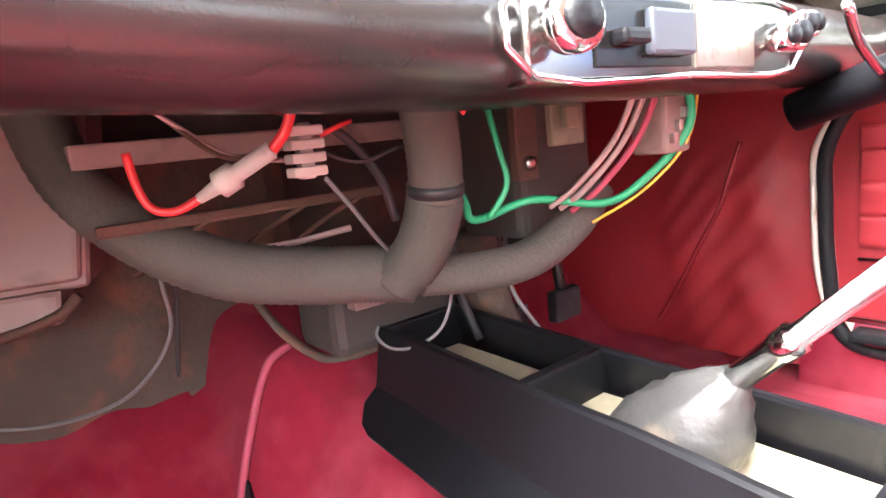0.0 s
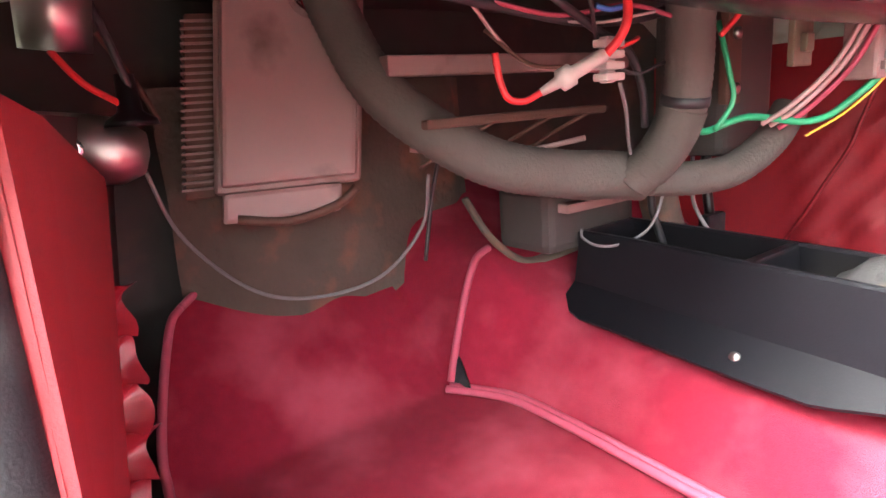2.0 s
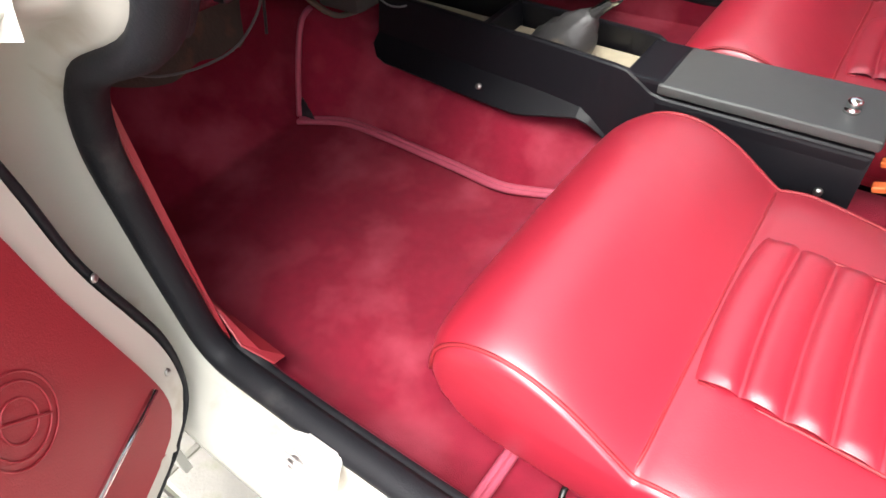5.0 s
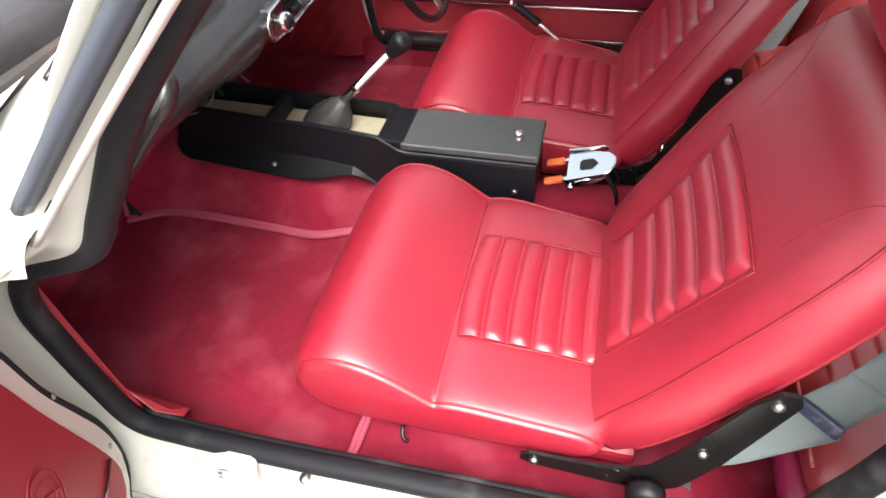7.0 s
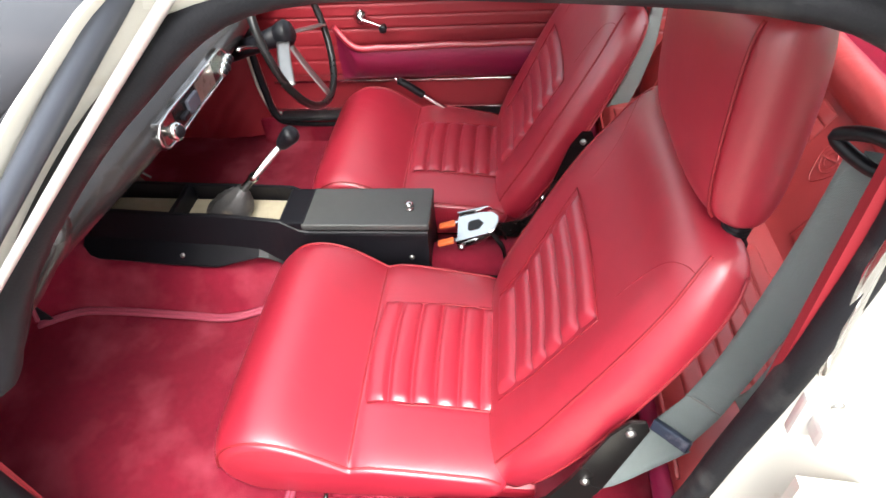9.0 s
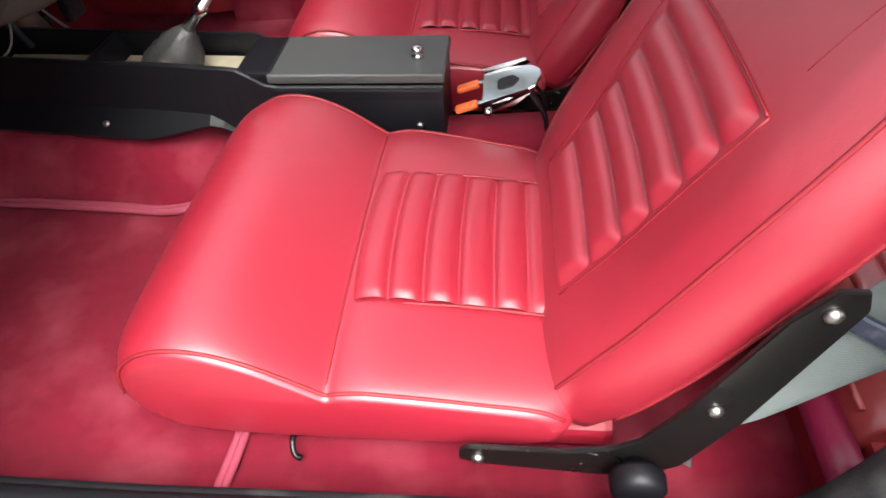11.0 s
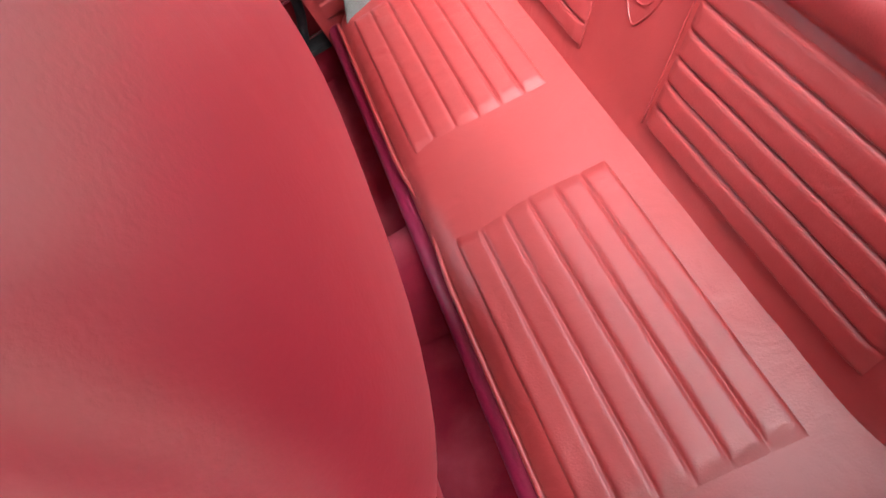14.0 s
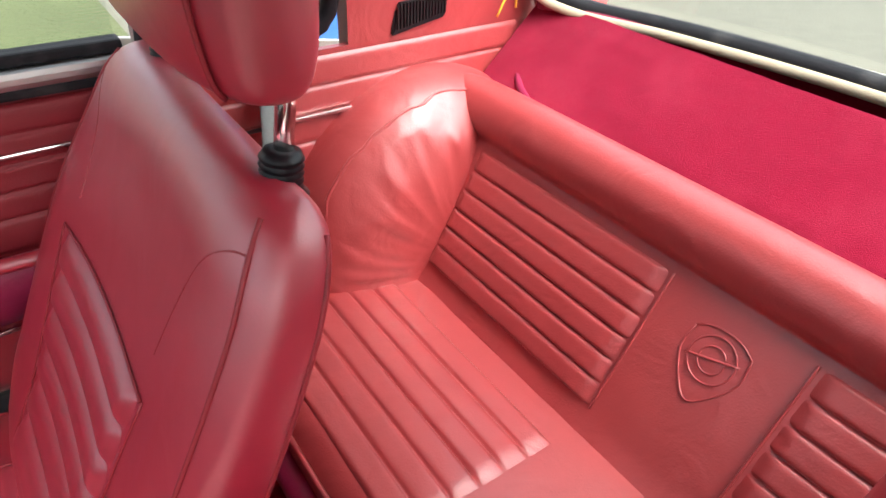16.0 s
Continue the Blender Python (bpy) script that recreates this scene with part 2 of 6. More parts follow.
def spline(points, steps=8, closed=False):
    """Catmull-Rom curve through the points."""
    p = [Vector(q) for q in points]
    n = len(p)
    out = []
    for i in range(n if closed else n - 1):
        a, b = p[i], p[(i + 1) % n]
        pa = p[i - 1] if (i or closed) else a * 2 - b
        pb = p[(i + 2) % n] if (closed or i + 2 < n) else b * 2 - a
        for k in range(steps):
            t = k / steps
            out.append(0.5 * (2 * a + (b - pa) * t + (2 * pa - 5 * a + 4 * b - pb) * t * t + (3 * a - pa - 3 * b + pb) * t ** 3))
    if not closed:
        out.append(p[-1])
    return out


def tube(points, radius, sides=10, steps=8, closed=False, flat=1.0, ribs=0, rib=0.0, up=(0, 0, 1)):
    """Round (or flattened) tube along a smooth curve; ribs makes it a corrugated hose."""
    c = spline(points, steps, closed)
    loops, prev = [], None
    n = len(c)
    for i, q in enumerate(c):
        d = (c[(i + 1) % n] - c[i - 1]) if closed else (c[min(i + 1, n - 1)] - c[max(i - 1, 0)])
        d.normalize()
        if prev is None:
            side = d.cross(Vector(up))
            if side.length < 0.05:
                side = d.cross(Vector((1, 0, 0)))
        else:
            side = prev - d * prev.dot(d)
        side.normalize()
        prev = side.copy()
        over = side.cross(d)
        r = radius * (1 + (rib * (1 if i % 2 else -1) if ribs else 0))
        loops.append([q + side * (r * math.cos(2 * math.pi * k / sides)) + over * (r * flat * math.sin(2 * math.pi * k / sides)) for k in range(sides)])
    return rings(loops, closed)


def lathe(profile, base, axis, sides=20):
    """Turned shape: profile rows (distance along the axis, radius)."""
    a = Vector(axis).normalized()
    s = a.cross(Vector((0.31, 0.2, 0.93)))
    s.normalize()
    o = a.cross(s)
    loops = [[Vector(base) + a * h + (s * math.cos(2 * math.pi * k / sides) + o * math.sin(2 * math.pi * k / sides)) * r for k in range(sides)] for h, r in profile]
    return rings(loops)


def box(lo, hi, bevel=0.004, seg=2):
    bm = bmesh.new()
    bmesh.ops.create_cube(bm, size=1)
    for v in bm.verts:
        v.co = Vector([lo[k] + (hi[k] - lo[k]) * (v.co[k] + 0.5) for k in range(3)])
    if bevel:
        bmesh.ops.bevel(bm, geom=bm.edges[:], offset=bevel, segments=seg, affect="EDGES", profile=0.6)
    return bm


def plate(outline, thick, to3d, bevel=0.0):
    """Flat plate: 2D outline extruded; to3d maps (a, b, depth) to space."""
    bm = bmesh.new()
    lo = [bm.verts.new(to3d(a, b, 0)) for a, b in outline]
    hi = [bm.verts.new(to3d(a, b, thick)) for a, b in outline]
    bm.faces.new(lo[::-1])
    bm.faces.new(hi)
    n = len(outline)
    for i in range(n):
        bm.faces.new((lo[i], lo[(i + 1) % n], hi[(i + 1) % n], hi[i]))
    if bevel:
        bmesh.ops.bevel(bm, geom=bm.edges[:], offset=bevel, segments=2, affect="EDGES")
    return bm


def smooth_step(a, b, x):
    t = min(1.0, max(0.0, (x - a) / (b - a)))
    return t * t * (3 - 2 * t)


def table(rows, x):
    """Smoothly eased lookup in rows of (x, value)."""
    if x <= rows[0][0]:
        return rows[0][1]
    for (a, va), (b, vb) in zip(rows, rows[1:]):
        if x <= b:
            return va + (vb - va) * smooth_step(a, b, x)
    return rows[-1][1]


def curve(rows, x):
    """Lookup in rows of (x, value) along a smooth curve through them."""
    if x <= rows[0][0]:
        return rows[0][1]
    n = len(rows)
    slope = []
    for i in range(n):
        a, b = rows[max(0, i - 1)], rows[min(n - 1, i + 1)]
        slope.append((b[1] - a[1]) / (b[0] - a[0]))
    for i in range(n - 1):
        (a, va), (b, vb) = rows[i], rows[i + 1]
        if x <= b:
            h = b - a
            t = (x - a) / h
            return ((2 * t ** 3 - 3 * t * t + 1) * va + (t ** 3 - 2 * t * t + t) * h * slope[i]
                    + (3 * t * t - 2 * t ** 3) * vb + (t ** 3 - t * t) * h * slope[i + 1])
    return rows[-1][1]


def lin(rows, x):
    """Straight lookup in rows of (x, value)."""
    if x <= rows[0][0]:
        return rows[0][1]
    for (a, va), (b, vb) in zip(rows, rows[1:]):
        if x <= b:
            return va + (vb - va) * (x - a) / (b - a)
    return rows[-1][1]


def channel(t, n):
    """Broad flat panels with narrow stitched grooves between them, n from t = 0 to 1."""
    k = (t * n) % 1.0
    return (1 - abs(2 * k - 1) ** 7) ** 0.8 if 0 < t < 1 else 0.0


def flute(t, n):
    """Padded ribs: 0 in the stitched creases, 1 on the crests, n ribs from t = 0 to 1."""
    k = (t * n) % 1.0
    return (1 - abs(2 * k - 1) ** 2.6) ** 0.7 if 0 < t < 1 else 0.0


# ---- the car's shell ----
def mirror(p):
    return Vector((p[0], 2 * MID - p[1], p[2]))


# the door opening's outline, in x and z, seen from the side
OPENING = [(1.042, 0.42), (1.024, 0.30), (0.985, 0.15), (0.90, 0.085), (0.52, 0.072), (0.30, 0.062), (0.10, 0.064),
           (0.015, 0.085), (-0.006, 0.19), (-0.012, 0.30), (-0.008, 0.39), (0.045, 0.47), (0.165, 0.527), (0.222, 0.60),
           (0.30, 0.71), (0.40, 0.82), (0.50, 0.91), (0.61, 0.98), (0.78, 0.985), (1.00, 0.955), (1.078, 0.86), (1.074, 0.64)]
SEAL_Y = -0.045


def frame_band(offsets, flip, mirror_side=False):
    """Skin outside the door opening: offsets are (outward in the opening's plane, y)."""
    c = spline([(x, 0, z) for x, z in OPENING], 6, True)
    n = len(c)
    loops = []
    for off, y in offsets:
        row = []
        for i, q in enumerate(c):
            d = (c[(i + 1) % n] - c[i - 1]).normalized()
            out = Vector((-d.z, 0, d.x)) * -1
            if out.dot(q - Vector((0.52, 0, 0.5))) < 0:
                out = -out
            if q.z > 0.5 and q.x < 1.0:
                off_here = min(off, 0.046)
            elif q.z < 0.2 and q.x < 0.95:
                off_here = min(off, 0.092)
            else:
                off_here = off
            p = q + out * off_here
            p.y = max(y, lin([(0.42, -0.19), (0.56, -0.088)], min(0.56, max(0.42, q.z)))) if q.x < 0.98 else y
            if q.z < 0.2 and q.x < 0.95:
                p.y = max(p.y, -0.127)
            row.append(mirror(p) if mirror_side else p)
        loops.append(row)
    verts, faces = rings(loops, False, False)
    return verts, ([f[::-1] for f in faces] if flip else faces)


jamb = thing("door_frame", "cream painted door jamb and sill with worn edges", "car body", kind="structure")
v, f = frame_band([(0.006, SEAL_Y - 0.004), (0.016, -0.062), (0.036, -0.070), (0.042, -0.105), (0.060, -0.118), (0.066, -0.150), (0.085, -0.165), (0.28, -0.190)], False)
mesh_part("jamb_skin", v, f, CREAM, jamb)
tread = part("tread_plate", plate([(0.168, -0.066), (0.180, -0.104), (0.262, -0.099), (0.236, -0.052), (0.200, -0.054)], 0.005, lambda a, b, d: (a, b, 0.0640 + 0.1 * (b + 0.052) + d), 0.0015), ALU, jamb, "ribbed aluminium tread plate")
for k in range(7):
    part("rib", box((0.178 + 0.002 * k, -0.099 + 0.0062 * k, 0.0605 + 0.0007 * k + 0.003), (0.252 - 0.003 * k, -0.0965 + 0.0062 * k, 0.0605 + 0.0007 * k + 0.0075), 0.0006, 1), ALU, tread)
for x, y in ((0.198, -0.092), (0.331, -0.072), (0.52, -0.080)):
    mesh_part("screw", *lathe([(0, 0.010), (0.003, 0.009), (0.0038, 0.0)], (x, y, 0.0635), (0, 0, 1), 10), STEEL, jamb)
sill_trim = thing("sill_carpet", "red carpet strip turned up against the sill", "carpet", kind="structure")
mesh_part("carpet_strip", *grid(lambda u, w: (-0.005 + 1.03 * u, -0.036 + 0.040 * w, 0.055 - 0.043 * w ** 0.7), 30, 5, True), CARPET, sill_trim)
pillar_trim = thing("wall_pillar", "red vinyl trim inside the door pillar", "trim panel", kind="structure")
mesh_part("pillar_vinyl", *grid(lambda u, w: (1.050 + 0.040 * w + 0.025 * u, -0.038 + 0.022 * w, 0.06 + 0.86 * u), 12, 6), RED_VINYL, pillar_trim)
seal = thing("door_seal", "black rubber seal round the passenger door opening", "rubber seal", kind="structure")
mesh_part("seal_tube", *tube([(x, SEAL_Y, z) for x, z in OPENING], 0.015, 10, 6, True, flat=1.25, up=(0, 1, 0)), RUBBER, seal)
for run, low in ((OPENING[12:18], 0.0), (OPENING[3:8], 0.008)):
    mesh_part("seal_lip", *tube([(x, SEAL_Y + 0.022, z - low) for x, z in run], 0.009, 8, 6, up=(0, 1, 0)), RUBBER, seal)

far_jamb = thing("door_frame", "cream painted jamb of the closed driver's door", "car body", kind="structure")
v, f = frame_band([(-0.004, 0.0), (0.004, SEAL_Y), (0.036, -0.060), (0.20, -0.09)], True, True)
mesh_part("jamb_skin", v, f, CREAM, far_jamb)
far_seal = thing("door_seal", "black rubber seal round the driver's door", "rubber seal", kind="structure")
mesh_part("seal_tube", *tube([mirror((x, 0.022, z)) for x, z in OPENING], 0.011, 10, 6, True, up=(0, 1, 0)), RUBBER, far_seal)

far_strip = thing("door_trim_strip", "thin cream bead beside the driver's door seal", "trim", kind="structure")
mesh_part("bead", *tube([mirror((x - 0.016, 0.024, z)) for x, z in ((0.045, 0.47), (-0.008, 0.39), (-0.012, 0.30), (-0.006, 0.19), (0.015, 0.10))], 0.005, 8, 6), CREAM, far_strip)

# roof with its pale lining, closing the car above
roof = thing("roof", "cream steel roof with pale lining", "car roof", kind="structure")


def roof_skin(lift):
    def at(u, w):
        x = 0.50 + 0.86 * u
        y = -0.06 + (2 * MID + 0.12) * w
        crown = 0.05 * (1 - (2 * w - 1) ** 2)
        return (x, y, 1.0 + crown + 0.03 * math.sin(math.pi * u) - 0.10 * max(0, u - 0.6) ** 1.3 + lift)
    return at


mesh_part("roof_skin", *grid(roof_skin(0.02), 20, 16), CREAM, roof)
mesh_part("headlining", *grid(roof_skin(-0.012), 20, 16, True), HEADLINER, roof)


# ---- floor, tunnel and bulkhead, all in red carpet ----
def tunnel_half(x):
    return table([(-0.75, 0.26), (-0.40, 0.195), (-0.30, 0.148), (-0.16, 0.142), (-0.05, 0.152), (0.11, 0.158), (0.20, 0.125), (0.40, 0.085), (0.60, 0.075), (1.05, 0.11)], x)


def tunnel_top(x):
    return table([(-0.75, 0.30), (-0.42, 0.205), (-0.30, 0.150), (-0.24, 0.118), (0.0, 0.104), (0.20, 0.085), (0.60, 0.085), (1.05, 0.10)], x)


def toe(x):
    """Height of the toe board."""
    return max(0.0, (-0.40 - x)) * 1.05


def fold(x, y):
    """Soft creases and lumps of the loose carpet."""
    return 0.004 * noise.noise(Vector((x * 5, y * 6, 0.3))) + 0.0025 * noise.noise(Vector((x * 14, y * 13, 1.7)))


floor = thing("floor", "red carpeted footwell floor with trodden patches", "car floor", kind="structure")


def passenger_floor(u, w):
    x = -0.585 + 0.955 * u
    inner = MID - tunnel_half(x) + 0.02
    lo = table([(-0.585, 0.168), (-0.55, 0.128), (-0.494, 0.099), (-0.434, 0.074), (-0.38, 0.066), (0.05, -0.005), (0.4, 0.0)], x)
    y = lo + (inner - lo) * w
    rise = 0.018 * smooth_step(0.05, 0.0, y)
    return (x, y, toe(x) + rise + fold(x, y) - 0.004)


mesh_part("footwell_mat", *grid(passenger_floor, 70, 40), CARPET, floor)
mesh_part("rear_mat", *grid(lambda u, w: (0.376 + 0.72 * u, -0.005 + 0.60 * w, -0.004 + fold(0.376 + 0.72 * u, w * 0.6) + 0.018 * smooth_step(0.05, 0.0, 0.6 * w)), 40, 30), CARPET, floor)
mesh_part("driver_mat", *grid(lambda u, w: (-0.60 + 1.70 * u, MID + 0.05 + 0.66 * w, toe(-0.60 + 1.70 * u) - 0.004 + fold(u * 1.7, w * 0.6 + 3)), 60, 30), CARPET, floor)


def binding_line(points, r=0.006, name="binding"):
    return mesh_part(name, *tube(points, r, 8, 8), BINDING, floor, "maroon bound carpet edge")


binding_line([(0.372, -0.005, 0.014), (0.372, 0.10, 0.004), (0.374, 0.3, 0.004), (0.374, 0.58, 0.004)])
binding_line([(0.380, -0.005, 0.014), (0.380, 0.10, 0.004), (0.382, 0.3, 0.004), (0.382, 0.58, 0.004)])
binding_line([(0.372, -0.005, 0.016), (0.20, -0.006, 0.016), (0.06, -0.004, 0.016), (0.0, 0.012, 0.012), (-0.15, 0.024, 0.006), (-0.38, 0.066, 0.004), (-0.434, 0.074, 0.038), (-0.494, 0.099, 0.101), (-0.55, 0.130, 0.160), (-0.566, 0.150, 0.177)])
binding_line([(-0.566, 0.150, 0.177), (-0.586, 0.20, 0.196), (-0.586, 0.30, 0.196), (-0.586, 0.46, 0.196)])

tunnel = thing("tunnel", "red carpet over the transmission tunnel", "car floor", kind="structure")


def tunnel_skin(u, w):
    x = -0.70 + 1.80 * u
    s = 2 * w - 1
    half, top = tunnel_half(x), tunnel_top(x)
    base = toe(x) if abs(s) > 0.98 else 0
    flat = 0.52
    a = min(1.0, abs(s) / flat)
    if abs(s) < flat:
        y, z = a * half * 0.55, top - 0.012 * a * a
    else:
        k = (abs(s) - flat) / (1 - flat)
        y, z = half * (0.55 + 0.45 * k ** 0.85), (top - 0.012) * (1 - k ** 1.25)
    return (x, MID + math.copysign(y, s) * 1.0, max(z, toe(x) * 0.9) + 0.002 * noise.noise(Vector((x * 9, s * 3, 4))))


mesh_part("tunnel_carpet", *grid(tunnel_skin, 90, 40), CARPET, tunnel)
edge = [(x, MID - tunnel_half(x) - 0.004, 0.006 + toe(x)) for x in (-0.388, -0.30, -0.20, -0.10, 0.0, 0.10, 0.20, 0.36)]
mesh_part("binding", *tube(edge, 0.006, 8, 8), BINDING, tunnel, "maroon bound carpet edge")
mesh_part("binding", *tube([(x + 0.004, y - 0.011, z) for x, y, z in edge], 0.006, 8, 8), BINDING, tunnel, "maroon bound carpet edge")
mesh_part("binding", *tube([Vector(tunnel_skin((-0.392 - 0.02 * k / 8 + 0.70) / 1.80, 0.008 + 0.036 * k)) + Vector((0.002, -0.003, 0.003)) for k in range(9)], 0.006, 8, 4), BINDING, tunnel, "maroon bound carpet edge")

gx, gy = -0.388, MID - tunnel_half(-0.388) - 0.004
# solid black wedge: the shade of the open carpet corner put in as a shape
mesh_part("carpet_gap", [(gx - 0.004, gy + 0.004, 0.010), (gx + 0.036, gy + 0.010, 0.010), (gx + 0.004, gy + 0.016, 0.052), (gx - 0.004, gy + 0.008, 0.003), (gx + 0.036, gy + 0.014, 0.003), (gx + 0.004, gy + 0.020, 0.045)],
          [(0, 1, 2), (5, 4, 3), (0, 3, 4, 1), (1, 4, 5, 2), (2, 5, 3, 0)], RUBBER, tunnel, "black wedge standing in for the shaded gap between the carpet edges", smooth=False)

bulkhead = thing("bulkhead", "grimy dark bulkhead under the dashboard", "bulkhead", kind="structure")
part("bulkhead_panel", box((-0.70, -0.05, -0.05), (-0.66, 2 * MID + 0.05, 0.66), 0.002), DARK, bulkhead)
part("cowl_panel", box((-0.70, -0.05, 0.60), (-0.02, 2 * MID + 0.05, 0.63), 0.002), DARK, bulkhead)

under_body = thing("underbody", "dark steel floor pan", "car body", kind="structure")
part("floor_pan", box((-0.72, -0.10, -0.06), (2.3, 2 * MID + 0.10, -0.02), 0.002), DARK, under_body)


# ---- side panels: a helper for the tall sheets ----
def wall_sheet(name, corners, mat, parent, thick=0.012, label=""):
    """Panel with thickness from four corners."""
    a, b, c, d = [Vector(q) for q in corners]
    nrm = (b - a).cross(d - a).normalized() * thick
    bm = bmesh.new()
    vs = [bm.verts.new(q) for q in (a, b, c, d)] + [bm.verts.new(q - nrm) for q in (a, b, c, d)]
    for idx in ((0, 1, 2, 3), (7, 6, 5, 4), (0, 4, 5, 1), (1, 5, 6, 2), (2, 6, 7, 3), (3, 7, 4, 0)):
        bm.faces.new([vs[i] for i in idx])
    return part(name, bm, mat, parent, label)


# ---- passenger seat and driver's seat ----
def cushion_profile():
    """Side outline of the cushion: x (rearwards) and z, clockwise from the front underside."""
    return [(0.315, 0.060), (0.278, 0.090), (0.262, 0.130), (0.272, 0.172), (0.300, 0.203), (0.340, 0.219), (0.385, 0.217),
            (0.430, 0.200), (0.470, 0.174), (0.500, 0.152), (0.514, 0.1435), (0.528, 0.147), (0.560, 0.150), (0.620, 0.145), (0.700, 0.136), (0.760, 0.127),
            (0.790, 0.110), (0.796, 0.085), (0.765, 0.058), (0.600, 0.050), (0.420, 0.050)]


BACK_AXIS = [(0.0, (0.790, 0.086)), (0.22, (0.872, 0.225)), (0.5, (0.946, 0.375)), (0.8, (1.020, 0.520)), (1.0, (1.060, 0.605))]


def back_axis(v):
    rows = BACK_AXIS
    x = lin([(a, b[0]) for a, b in rows], v)
    z = lin([(a, b[1]) for a, b in rows], v)
    x2 = lin([(a, b[0]) for a, b in rows], min(1, v + 0.08)) - lin([(a, b[0]) for a, b in rows], max(0, v - 0.08))
    z2 = lin([(a, b[1]) for a, b in rows], min(1, v + 0.08)) - lin([(a, b[1]) for a, b in rows], max(0, v - 0.08))
    d = Vector((x2, 0, z2)).normalized()
    return Vector((x, 0, z)), d, Vector((-d.z, 0, d.x))          # centre, upwards, towards the front


def back_half(v):
    return curve([(0.0, 0.240), (0.10, 0.252), (0.35, 0.258), (0.60, 0.256), (0.82, 0.242), (0.95, 0.220), (1.0, 0.196)], v)


def back_point(v, s, side):
    """Point of the backrest; s from -1 to 1 across, side +1 front, -1 back."""
    c, up, fr = back_axis(v)
    half = back_half(v)
    thick = curve([(0.0, 0.050), (0.08, 0.062), (0.4, 0.062), (0.8, 0.052), (0.88, 0.050), (0.95, 0.042), (0.985, 0.028), (1.0, 0.010)], v)
    r = max(0.0, 1 - abs(s) ** (4.6 if side > 0 else 16)) ** (1 / 2.8)
    dish = 0.013 * (1 - min(1, abs(s) / 0.75) ** 2) * smooth_step(0.0, 0.25, v) * smooth_step(1.0, 0.72, v) if side > 0 else 0
    wing = 0.009 * smooth_step(0.42, 0.80, s) * smooth_step(1.0, 0.90, s) * smooth_step(0.03, 0.2, v) * smooth_step(0.9, 0.55, v) if side > 0 else 0
    off = thick * r * (1.0 if side > 0 else 0.72) - dish + wing
    return c + fr * (off * side) + Vector((0, half * s * (1 + 0.10 * max(0.0, s)), 0))


def across(u):
    """Even steps across with more of them near the edges."""
    return math.sin((u - 0.5) * math.pi)


